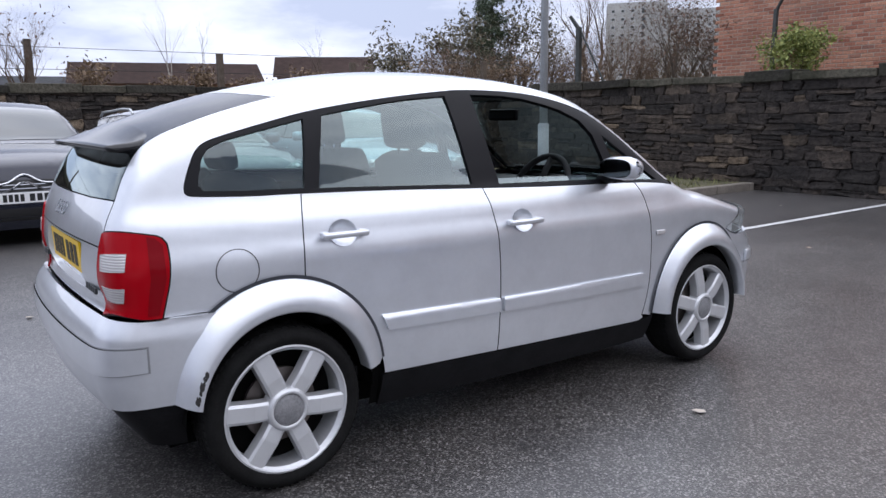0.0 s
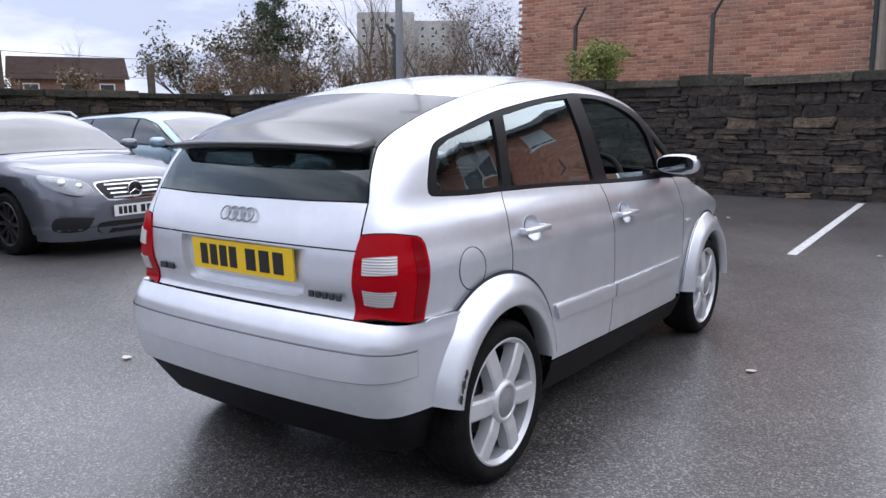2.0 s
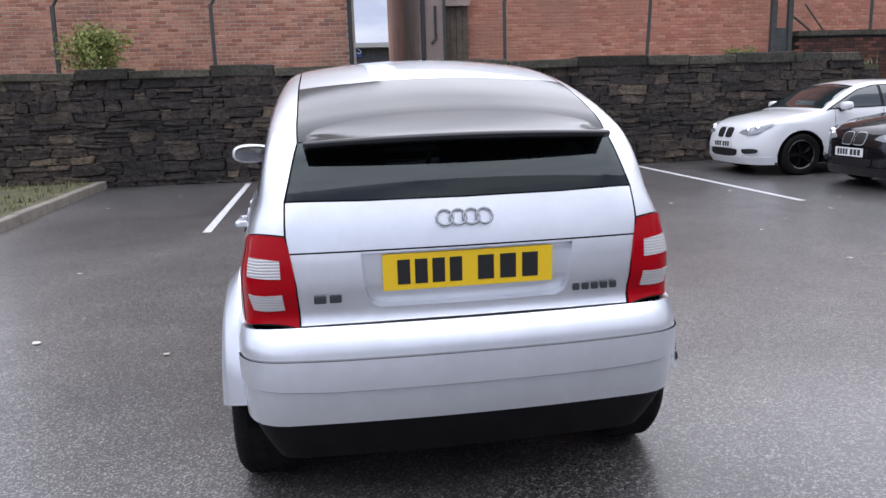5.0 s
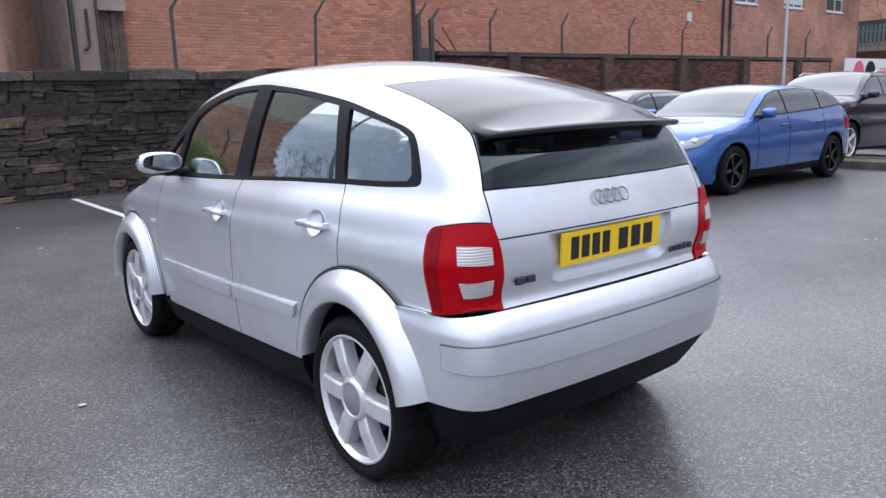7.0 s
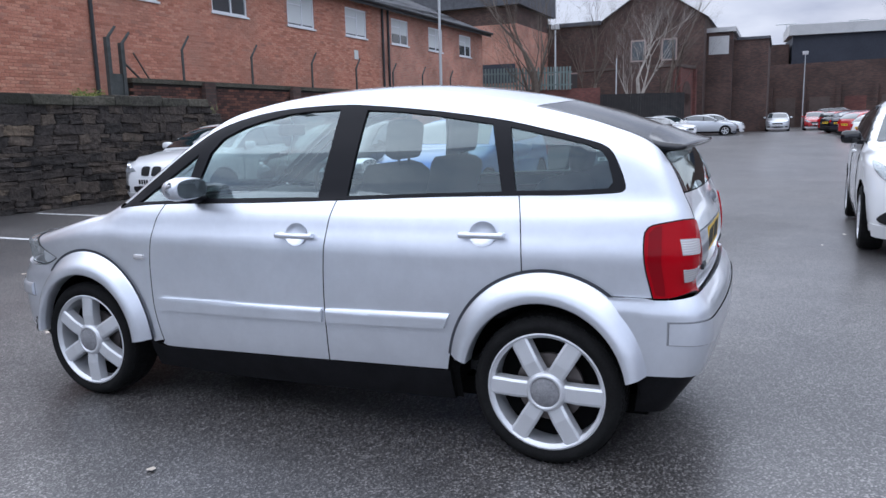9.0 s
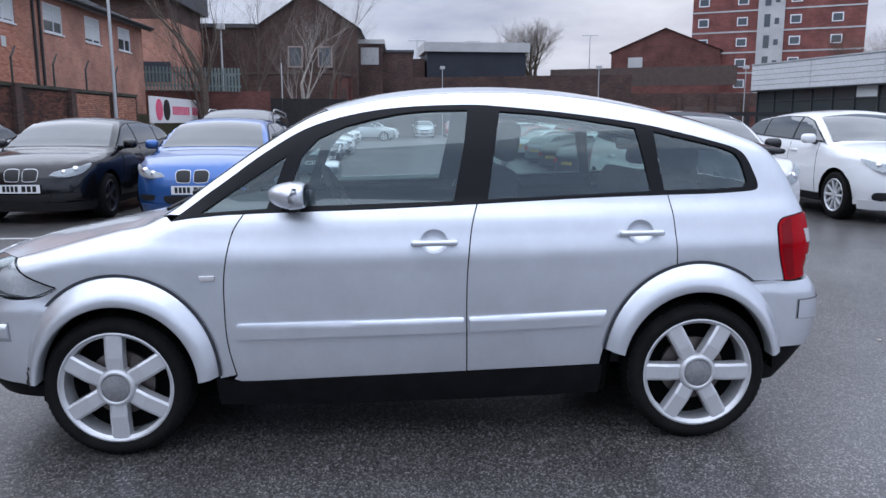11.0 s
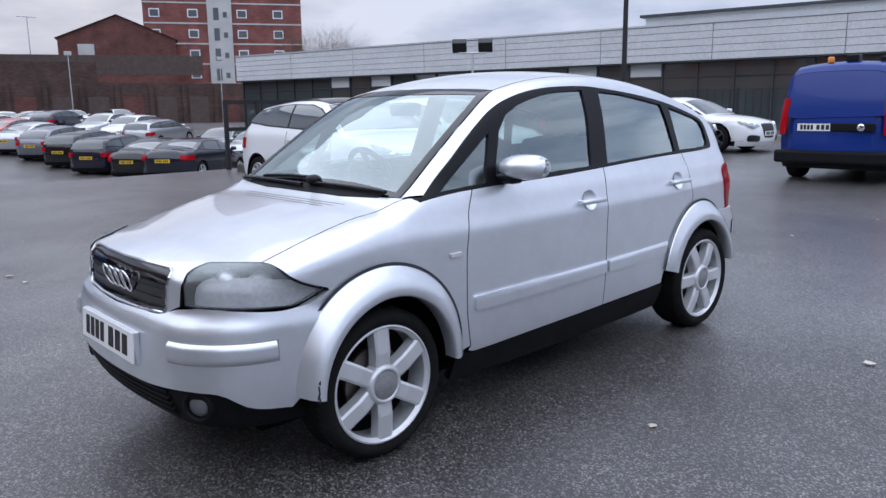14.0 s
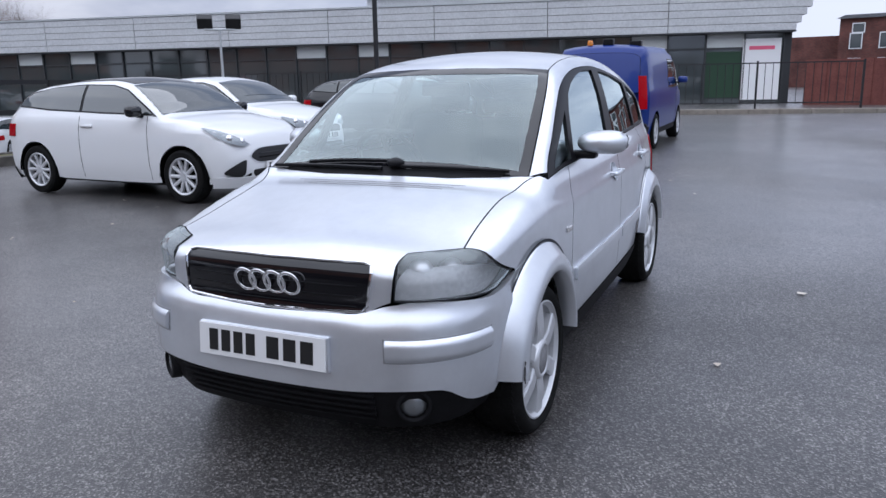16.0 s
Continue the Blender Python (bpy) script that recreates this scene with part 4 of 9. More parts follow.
def ribbed_mat():
    """Clear lamp glass with fine upright ribs."""
    m = mat("ribbed clear lamp lens", (0.55, 0.55, 0.55), 0.2, 0.2, 0.6)
    n, l, b = nodes_of(m)
    w = n.new("ShaderNodeTexWave")
    w.bands_direction = "Z"
    w.inputs["Scale"].default_value, w.inputs["Distortion"].default_value = 36.0, 1.5
    l.new(tex_coord(m), w.inputs["Vector"])
    l.new(ramp_node(m, w.outputs["Fac"], [(0.1, (0.50, 0.48, 0.48)), (0.7, (0.58, 0.57, 0.57))]), b.inputs["Base Color"])
    bump_node(m, w.outputs["Fac"], 0.4, 0.003)
    return m


M["silver"] = paint_mat("silver metallic paint", (0.75, 0.775, 0.82), 0.76, 0.37)
M["glass"] = glass_mat("tinted car glass", (0.58, 0.70, 0.67), 0.0, 0.11, 1.75)
M["screen_glass"] = glass_mat("windscreen glass", (0.62, 0.71, 0.69), 0.0, 0.09, 2.2)
M["glass_dark"] = glass_mat("dark privacy glass", (0.05, 0.06, 0.07), 0.0, 0.045, 2.8)
M["roof_glass"] = mat("black roof glass", (0.010, 0.011, 0.013), 0.14, 0, 0.5, 0.10, 0.05)
M["lens"] = glass_mat("hazy clear lens", (0.90, 0.91, 0.92), 0.15, 0.05, 2.8)
M["black_trim"] = mat("satin black trim", (0.007, 0.007, 0.009), 0.40, 0, 0.2)
M["black_gloss"] = mat("gloss black", (0.006, 0.006, 0.008), 0.08, 0, 0.6)
M["black_plastic"] = grainy("black bumper plastic", (0.006, 0.006, 0.007), (0.014, 0.014, 0.016), 10, 0.6, 120, 0.1, 0.002, spec=0.12)
M["shadow_black"] = mat("black underbody and painted shade", (0.006, 0.006, 0.006), 0.9, 0, 0.05)
M["rubber"] = grainy("tyre rubber", (0.007, 0.007, 0.007), (0.016, 0.016, 0.016), 12, 0.8, 120, 0.2, 0.003, spec=0.1)
M["alloy"] = paint_mat("painted alloy wheel", (0.68, 0.69, 0.71), 0.5, 0.40, 0.3)
M["alloy_dark"] = mat("dark grey alloy wheel", (0.09, 0.09, 0.10), 0.35, 0.8)
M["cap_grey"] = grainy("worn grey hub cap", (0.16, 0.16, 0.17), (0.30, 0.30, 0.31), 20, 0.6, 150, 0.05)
M["disc"] = mat("brake disc steel", (0.16, 0.14, 0.13), 0.45, 0.8)
# darker copy of chrome: the tail badge's shading is put into its colour
M["chrome_shaded"] = mat("chrome in a shaded tone", (0.26, 0.27, 0.29), 0.2, 1.0)
M["chrome"] = mat("chrome", (0.80, 0.80, 0.82), 0.08, 1.0)
M["mirror"] = mat("mirror glass", (0.60, 0.62, 0.64), 0.01, 1.0)
M["red_lens"] = mat("red lamp lens", (0.34, 0.001, 0.006), 0.2, 0, 0.12, 0.06)
M["red_deep"] = mat("deep red lamp lens", (0.20, 0.001, 0.005), 0.18, 0, 0.15, 0.08)
M["lamp_shell"] = grainy("hazy grey lamp housing", (0.52, 0.53, 0.54), (0.70, 0.71, 0.72), 9, 0.35, 60, 0.05, 0.002)
M["clear_lens"] = ribbed_mat()
M["fog_glass"] = mat("dull fog lamp glass", (0.20, 0.21, 0.22), 0.25, 0.5, 0.6)
M["reflector"] = mat("lamp reflector", (0.82, 0.83, 0.85), 0.30, 0.6)
M["plate_yellow"] = mat("yellow number plate", (0.85, 0.56, 0.012), 0.35)
M["plate_white"] = mat("white number plate", (0.80, 0.80, 0.80), 0.35)
M["fabric"] = grainy("dark seat cloth", (0.012, 0.012, 0.014), (0.03, 0.03, 0.034), 30, 0.9, 300, 0.2, 0.002, spec=0.1)
M["dash"] = grainy("dark dashboard plastic", (0.02, 0.021, 0.023), (0.04, 0.041, 0.044), 20, 0.7, 200, 0.1, 0.002)
M["cabin_light"] = grainy("pale cabin lining", (0.30, 0.30, 0.29), (0.42, 0.42, 0.40), 10, 0.9, 100)
M["amber"] = mat("amber lamp", (0.6, 0.2, 0.02), 0.2)
M["edge_shade_grey"] = mat("shaded silver joint", (0.36, 0.37, 0.39), 0.5, 0.5)
M["scuff"] = mat("scraped bare patch", (0.03, 0.028, 0.027), 0.8)


def plate(parent, m, material, w=0.52, h=0.111, groups=((0.0, 0.47), (0.54, 1.0))):
    """A number plate in its own xz plane, facing -y, with plain bars in place of its characters."""
    bm = bmesh.new()
    add_box(bm, (-w / 2, -0.004, -h / 2), (w / 2, 0.004, h / 2), m)
    ob = part("number_plate", bm, material, parent, "%s number plate" % ("yellow" if material is M["plate_yellow"] else "white"))
    n = 0
    for a, b in groups:
        k = 4 if n == 0 else 3
        x0, x1 = -w * 0.43 + a * w * 0.86, -w * 0.43 + b * w * 0.86
        for i in range(k):
            s = (x1 - x0) / k
            bm = bmesh.new()
            add_box(bm, (x0 + i * s + s * 0.14, -0.0055, -h * 0.34), (x0 + (i + 1) * s - s * 0.14, -0.0035, h * 0.34), m)
            part("plate_bar", bm, M["black_letter"], ob)
        n += 1
    return ob


# ---------------- wheels ----------------
def wheel_parts(parent, name, x, y, z, side, r=0.292, rim=0.226, width=0.19, spokes=6, finish="alloy", turn=0.0, taper=0.98, cap=True, spoke_w=0.070):
    """A wheel under a car: rim as the part; tyre, hub cap and disc beneath it. side: +1 faces +y."""
    bm = lathe([(rim - 0.012, -0.10), (rim - 0.014, 0.02), (rim - 0.004, 0.03), (rim, 0.036), (rim + 0.006, 0.034), (rim + 0.006, -0.10)], 48)
    sb = bmesh.new()
    if spokes:
        q = []
        w0, w1 = spoke_w * 0.5, spoke_w * 0.5 * taper
        for rr, ww, yy in ((0.045, w0 * 0.95, 0.022), (rim * 0.55, w0, 0.030), (rim - 0.006, w1 * 1.04, 0.022)):
            q.append([sb.verts.new(c) for c in ((rr, yy, -ww), (rr, yy + 0.006, -ww * 0.72), (rr, yy + 0.006, ww * 0.72), (rr, yy, ww), (rr, yy - 0.045, ww), (rr, yy - 0.045, -ww))])
        for s, t in zip(q[:-1], q[1:]):
            for i in range(6):
                j = (i + 1) % 6
                sb.faces.new((s[i], s[j], t[j], t[i]))
    bmesh.ops.recalc_face_normals(bm, faces=bm.faces)
    bmesh.ops.recalc_face_normals(sb, faces=sb.faces)
    w = part(name, bm, M[finish], parent)
    one = part("spoke", sb, M[finish], w)
    for k in range(spokes):
        o = one if k == 0 else new("spoke", one.data)
        o.parent = w
        o.matrix_basis = Matrix.Rotation(-(2 * math.pi * k / spokes + turn), 4, "Y")
    w.matrix_basis = Matrix.Translation((x, y, z)) @ (Matrix() if side > 0 else Matrix.Rotation(math.pi, 4, "Z"))
    t = 0.018
    prof = [(rim - 0.002, 0.03), (rim + 0.008, 0.034), (rim + 0.02, 0.04), (rim + (r - rim) * 0.55, 0.046), (r - 0.016, 0.036), (r - 0.004, 0.022), (r, 0.0), (r + 0.0005, -width / 2 + 0.02), (r, -width + 0.06), (r - 0.012, -width + 0.035), (rim + 0.02, -width + 0.03), (rim - 0.002, -width + 0.04)]
    part("tyre", lathe(prof, 56), M["rubber"], w, "worn black rubber tyre", smooth=True)
    grooves = bmesh.new()
    n = 64
    for k in range(n):
        a = 2 * math.pi * k / n
        m = Matrix.Rotation(a, 4, "Y")
        for yy, dy in ((0.002, 0.026), (-0.05, 0.03), (-0.1, 0.026)):
            add_box(grooves, (r - 0.004, yy - dy / 2, -0.010), (r + 0.002, yy + dy / 2, 0.008), m @ Matrix.Rotation(0.3, 4, "X"))
    part("tread_block", grooves, M["rubber"], w)
    bm = lathe([(0.001, 0.046), (0.040, 0.045), (0.054, 0.041), (0.059, 0.036)], 32)
    hub = part("hub_cap", bm, M["cap_grey"] if cap else M[finish], w, "worn grey round hub cap", smooth=True)
    bm = lathe([(0.057, 0.034), (0.060, 0.044), (0.070, 0.042), (0.080, 0.028), (0.080, -0.02)], 32)
    part("hub_ring", bm, M[finish], w, smooth=True)
    bm = lathe([(0.03, -0.035), (0.135, -0.035), (0.135, -0.05), (0.03, -0.05)], 40)
    part("brake_disc", bm, M["disc"], w, "rusty steel brake disc")
    # added black disc, stands in for the shaded depth behind the spokes
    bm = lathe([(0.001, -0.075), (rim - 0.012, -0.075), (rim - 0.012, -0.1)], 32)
    part("inner_shade_disc", bm, M["shadow_black"], w)
    return w


# ---------------- the silver car ----------------
def build_silver_car():
    A = A2
    car = new("silver_hatchback")
    car.matrix_world = Matrix.Translation((0, 0, 0.001)) @ Matrix.Rotation(0.0104, 4, "Y")
    tagged(car, "silver metallic compact hatchback car with scuffed wheel arch", "car")

    def S(x, z):
        return (x, float(A.wide(z) * A.plan(x)), z)

    def side_line(pts, step=0.04):
        return spline([S(*p) for p in pts], step)

    def both(name, data, material, thick=0.012, label=""):
        return place(name, data, material, car, thick, label), place(name, flip(data), material, car, thick, label)

    def circ(cx, cz, r, a0, a1, n=18):
        return [S(cx + r * math.cos(radians(a0 + (a1 - a0) * i / n)), cz + r * math.sin(radians(a0 + (a1 - a0) * i / n))) for i in range(n + 1)]

    SIL = M["silver"]
    # grey that stands for the shade along the arch edge
    M["seal"] = mat("grey arch step shade", (0.10, 0.105, 0.12), 0.6, 0, 0.2)
    # shared lines, left side
    belt = [(0.95, 0.972), (0.76, 0.988), (0.66, 0.992), (0.54, 0.996), (0.12, 1.004), (-0.28, 1.017), (-0.71, 1.033), (-1.08, 1.040), (-1.27, 1.041), (-1.42, 1.047)]
    belt_f, belt_m, belt_r, belt_q = side_line(belt[:3]), side_line(belt[2:6]), side_line(belt[5:8]), side_line(belt[7:])
    arc = side_line([(0.95, 0.976), (0.84, 1.052), (0.73, 1.128), (0.64, 1.195), (0.55, 1.256), (0.42, 1.327), (0.24, 1.382), (0.035, 1.411), (-0.25, 1.418), (-0.41, 1.407), (-0.70, 1.374), (-0.98, 1.331), (-1.155, 1.291), (-1.31, 1.250)])
    arc2 = side_line([(-1.31, 1.250), (-1.385, 1.226), (-1.425, 1.195), (-1.458, 1.13), (-1.477, 1.075), (-1.468, 1.053), (-1.42, 1.047)], 0.02)
    gap_f = side_line([(0.66, 0.992), (0.70, 0.93), (0.72, 0.868), (0.743, 0.738), (0.747, 0.60), (0.745, 0.50), (0.735, 0.42), (0.715, 0.327)])
    gap_b = side_line([(-0.28, 1.017), (-0.265, 0.97), (-0.25, 0.897), (-0.235, 0.75), (-0.23, 0.608), (-0.23, 0.45), (-0.23, 0.320)])
    gap_c = side_line([(-1.08, 1.040), (-1.093, 0.97), (-1.10, 0.90), (-1.107, 0.80), (-1.107, 0.686)])
    sill_f, sill_r = side_line([(0.715, 0.327), (0.70, 0.298), (0.3, 0.307), (-0.23, 0.320)]), side_line([(-0.23, 0.320), (-0.5, 0.327), (-0.79, 0.333)])
    seam = spline([(0.985, 0.655, 0.972), (1.03, 0.625, 0.958), (1.2, 0.588, 0.918), (1.42, 0.588, 0.856), (1.605, 0.602, 0.788)])
    lamp_top_out = spline([(1.605, 0.602, 0.788), (1.548, 0.665, 0.760), (1.48, 0.709, 0.730), (1.415, 0.717, 0.706)])
    lamp_top_in = spline([(1.605, 0.602, 0.788), (1.675, 0.53, 0.810), (1.730, 0.460, 0.820)])
    lamp_in = spline([(1.730, 0.460, 0.820), (1.760, 0.452, 0.79), (1.795, 0.448, 0.735), (1.815, 0.445, 0.669)])
    lamp_low = spline([(1.815, 0.445, 0.669), (1.73, 0.60, 0.667), (1.6, 0.69, 0.660), (1.53, 0.706, 0.660), (1.46, 0.713, 0.683), (1.415, 0.717, 0.706)])
    screen_side = spline([(1.0, 0.632, 0.978), (0.83, 0.607, 1.10), (0.66, 0.580, 1.215), (0.5, 0.550, 1.315), (0.331, 0.508, 1.405)])
    roof_edge = spline([(0.331, 0.508, 1.405), (0.15, 0.497, 1.45), (-0.1, 0.492, 1.485), (-0.4, 0.488, 1.49), (-0.8, 0.486, 1.45), (-1.1, 0.486, 1.375)])
    glass_edge = spline([(-1.1, 0.486, 1.375), (-1.35, 0.488, 1.31), (-1.57, 0.488, 1.205)])
    tail_edge = spline([(-1.57, 0.488, 1.205), (-1.63, 0.512, 1.11), (-1.665, 0.532, 1.035)])
    gate_edge = spline([(-1.665, 0.532, 1.035), (-1.69, 0.535, 0.98), (-1.704, 0.536, 0.94)])
    tl_top = spline([(-1.704, 0.536, 0.94), (-1.645, 0.600, 0.938), (-1.58, 0.640, 0.930)])
    tl_out = spline([(-1.58, 0.640, 0.930), (-1.553, 0.653, 0.905), (-1.553, 0.661, 0.80), (-1.585, 0.667, 0.668)])
    tl_low = spline([(-1.585, 0.667, 0.668), (-1.66, 0.612, 0.664), (-1.73, 0.510, 0.664)])
    tl_in = spline([(-1.73, 0.510, 0.664), (-1.72, 0.512, 0.80), (-1.72, 0.522, 0.885), (-1.704, 0.536, 0.94)])
    DS = (0, -1, -0.08)

    def mir(pts):
        return [(p[0], -p[1], p[2]) for p in pts]

    def rev(pts):
        return list(reversed(pts))

    def bowl_rim(cx, cz):
        return [S(cx + 0.054 * math.cos(a), cz + 0.004 + 0.047 * math.sin(a)) for a in np.linspace(0, 2 * math.pi, 33)[:-1]]

    # wings
    wing = belt_f[:-1] + gap_f[:-1] + [S(0.715, 0.327), S(0.79, 0.31)] + rev(circ(1.17, 0.295, 0.385, 58, 176)) + rev(lamp_top_out)[:] + rev(seam)[1:-1] + [(0.97, 0.662, 0.975)]
    both("front_wing", panel_data(A, wing, (-0.12, -0.8, -0.58), 0.028), SIL)
    both("front_door", panel_data(A, rev(gap_f)[:-1] + belt_m[:-1] + gap_b[:-1] + rev(sill_f)[:-1], DS, 0.03, 0.0025, [bowl_rim(-0.10, 0.868)], 0.0, None, 0.0), SIL)
    both("rear_door", panel_data(A, rev(gap_b)[:-1] + belt_r[:-1] + gap_c[:-1] + rev(circ(-1.19, 0.295, 0.40, 8, 78))[:-1] + rev(sill_r)[:-1], DS, 0.03, 0.0025, [bowl_rim(-0.95, 0.890)], 0.0, None, 0.0), SIL)
    quarter = screen_side[:-1] + roof_edge[:-1] + glass_edge[:-1] + tail_edge[:-1] + gate_edge[:-1] + tl_top[:-1] + tl_out[:-1] + [(-1.585, 0.667, 0.668), (-1.46, 0.70, 0.672), S(-1.33, 0.672)] + rev(circ(-1.19, 0.295, 0.40, 78, 110))[1:-1] + rev(gap_c)[:-1] + belt_q[:-1] + rev(arc2)[:-1] + rev(arc)[:-1]
    both("side_frame", panel_data(A, quarter, (0.2, -0.75, -0.63), 0.028, 0.002), SIL)
    # top and ends
    cowl = [(1.02, y, 0.975) for y in (0.55, 0.4, 0.2, 0.0, -0.2, -0.4, -0.55)]
    cowl = [(1.045 - 0.12 * p[1] ** 2, p[1], p[2]) for p in cowl]
    grille_half = [(1.84, 0.0, 0.786), (1.832, 0.2, 0.786), (1.815, 0.35, 0.784), (1.818, 0.376, 0.774), (1.828, 0.382, 0.758), (1.862, 0.374, 0.658), (1.868, 0.358, 0.641)]
    hood_l = seam[:-1] + lamp_top_in[:-1] + lamp_in[:-1] + [(1.815, 0.445, 0.669)] + [(1.866, 0.385, 0.643)] + rev(grille_half)[:-1]
    hood = hood_l + [(1.84, 0, 0.786)] + rev(mir(hood_l)) + rev(cowl)
    place("bonnet", panel_data(A, hood, (-0.55, 0, -0.83), 0.03), SIL, car)
    for k, (xx, hw) in enumerate(((1.10, 0.40), (1.125, 0.36), (1.15, 0.32))):
        grooves = bmesh.new()
        ys = np.linspace(-hw, hw, 15)
        pp = A.snap(np.array([(xx + 0.015 - 0.1 * q * q, q, 0.95) for q in ys]), 0.0002)
        for a, b in zip(pp[:-1], pp[1:]):
            add_tube(grooves, a, b, 0.0016, None, 4)
        part("vent_slot", grooves, M["cap_grey"], car, "fine slot in the bonnet")
    screen = screen_side + [(0.385, 0.26, 1.42), (0.402, 0, 1.42), (0.385, -0.26, 1.42)] + rev(mir(screen_side)) + [(1.025, -0.4, 0.985), (1.04, 0, 0.985), (1.025, 0.4, 0.985)]
    place("windscreen", panel_data(A, screen, (-0.8, 0, -0.6), 0.04, 0.004), M["screen_glass"], car, 0.004, "tinted windscreen reflecting the sky")
    inner = [(0.97, 0.58, 0.99), (0.66, 0.535, 1.215), (0.5, 0.508, 1.315), (0.40, 0.478, 1.37), (0.44, 0.24, 1.385), (0.452, 0, 1.388), (0.44, -0.24, 1.385), (0.40, -0.478, 1.37), (0.5, -0.508, 1.315), (0.66, -0.535, 1.215), (0.97, -0.58, 0.99), (0.965, -0.3, 1.02), (0.965, 0, 1.025), (0.965, 0.3, 1.02)]
    place("windscreen_border", panel_data(A, screen, (-0.8, 0, -0.6), 0.04, 0.003, [inner], 0.0015, None, 0.0), M["black_gloss"], car, 0.003)
    front_top = [(0.331, 0.508, 1.405), (0.385, 0.26, 1.42), (0.402, 0, 1.42), (0.385, -0.26, 1.42), (0.331, -0.508, 1.405)]
    back_top = [(-1.1, 0.486, 1.375), (-1.145, 0.3, 1.39), (-1.165, 0.0, 1.40), (-1.145, -0.3, 1.39), (-1.1, -0.486, 1.375)]
    place("roof", panel_data(A, front_top + mir(roof_edge)[1:-1] + rev(back_top) + rev(roof_edge)[1:-1], (0, 0, -1), 0.04), SIL, car)
    back_low = [(-1.57, 0.488, 1.205), (-1.60, 0.3, 1.225), (-1.61, 0.0, 1.235), (-1.60, -0.3, 1.225), (-1.57, -0.488, 1.205)]
    place("roof_glass", panel_data(A, rev(back_top)[::-1] + mir(glass_edge)[1:-1] + rev(back_low) + rev(glass_edge)[1:-1], (0.3, 0, -0.95), 0.035), M["roof_glass"], car, 0.01, "black glass rear roof panel")
    low_glass = [(-1.665, 0.532, 1.035), (-1.69, 0.3, 1.033), (-1.70, 0, 1.033), (-1.69, -0.3, 1.033), (-1.665, -0.532, 1.035)]
    rw = rev(tail_edge)[::-1] + low_glass[1:-1] + rev(mir(tail_edge)) + rev(back_low)[1:-1]
    place("rear_window", panel_data(A, rw, (0.93, 0, -0.35), 0.035), M["glass_dark"], car, 0.006, "dark tinted lower rear window")
    mid_line = [(-1.698, 0.528, 0.888), (-1.712, 0.33, 0.888), (-1.72, 0, 0.888), (-1.712, -0.33, 0.888), (-1.698, -0.528, 0.888)]
    up = low_glass + mir(gate_edge)[1:-1] + [(-1.704, -0.536, 0.94)] + rev(mid_line) + [(-1.704, 0.536, 0.94)] + rev(gate_edge)[1:-1]
    place("tailgate", panel_data(A, up, (1, 0, -0.15), 0.03), SIL, car)
    low_line = [(-1.73, 0.510, 0.674), (-1.74, 0.3, 0.674), (-1.745, 0, 0.674), (-1.74, -0.3, 0.674), (-1.73, -0.510, 0.674)]
    recess = [(-1.71, 0.322, 0.880), (-1.71, -0.322, 0.880), (-1.72, -0.312, 0.78), (-1.725, -0.298, 0.733), (-1.727, -0.27, 0.718), (-1.727, 0.27, 0.718), (-1.725, 0.298, 0.733), (-1.72, 0.312, 0.78)]
    place("tailgate_lower", panel_data(A, mid_line + [(-1.72, -0.514, 0.80)] + rev(low_line) + [(-1.72, 0.514, 0.80)], (1, 0, 0), 0.03, 0.0025, [recess], 0.0, None, 0.0), SIL, car, 0.031)
    place("plate_recess", panel_data(A, recess, (1, 0, 0), 0.03, -0.003, [], -0.028), SIL, car, 0.004)

    # bumpers: bands round the tail and the nose
    ta = np.radians(np.linspace(180 - 70, 180 + 70, 71))
    def t_hi(a):
        q = abs(math.degrees(a) - 180)
        return 0.665 + (0.006 if q > 55 else 0)
    def t_lo(a):
        q = abs(math.degrees(a) - 180)
        return 0.384
    def past_arch(a, centre, cx, sgn, low):
        q = abs(math.sin(a)) / max(abs(math.cos(a)), 1e-3)
        x = centre + sgn * 0.70 / max(q, 1e-3)
        dx = abs(x - cx)
        return max(low, 0.295 + math.sqrt(max(0.375 ** 2 - dx * dx, 0)) if dx < 0.375 else low)
    def t_lift(v):
        return 0.016 + 0.012 * np.clip((0.66 - v[:, 2]) / 0.05, 0, 1)
    place("rear_bumper", wrap_data(A, -1.1, ta, lambda a: min(past_arch(a, -1.1, -1.195, -1, t_lo(a)), 0.655), t_hi, 24, t_lift), SIL, car, 0.0305)
    sa = np.radians(np.linspace(180 - 51, 180 + 51, 61))
    # grey band a little larger than the strip, paints the shade at its edge
    place("strip_gap", wrap_data(A, -1.1, np.radians(np.linspace(180 - 51.4, 180 + 51.4, 61)), lambda a: 0.4855 + 0.018 * sstep(30, 55, abs(math.degrees(a) - 180)), lambda a: 0.5825 + 0.008 * sstep(30, 55, abs(math.degrees(a) - 180)), 4, lambda v: np.full(len(v), 0.0292)), M["edge_shade_grey"], car, 0.004)
    place("bumper_strip", wrap_data(A, -1.1, sa, lambda a: 0.490 + 0.018 * sstep(30, 55, abs(math.degrees(a) - 180)), lambda a: 0.578 + 0.008 * sstep(30, 55, abs(math.degrees(a) - 180)), 4, lambda v: np.full(len(v), 0.035)), SIL, car, 0.016, "raised rubbing strip")
    place("rear_valance", wrap_data(A, -1.1, np.radians(np.linspace(180 - 57, 180 + 57, 61)), lambda a: 0.20, lambda a: t_lo(a) + 0.002, 4, lambda v: 0.012 - 0.25 * (0.36 - v[:, 2])), M["black_plastic"], car, 0.03, "black plastic lower bumper")
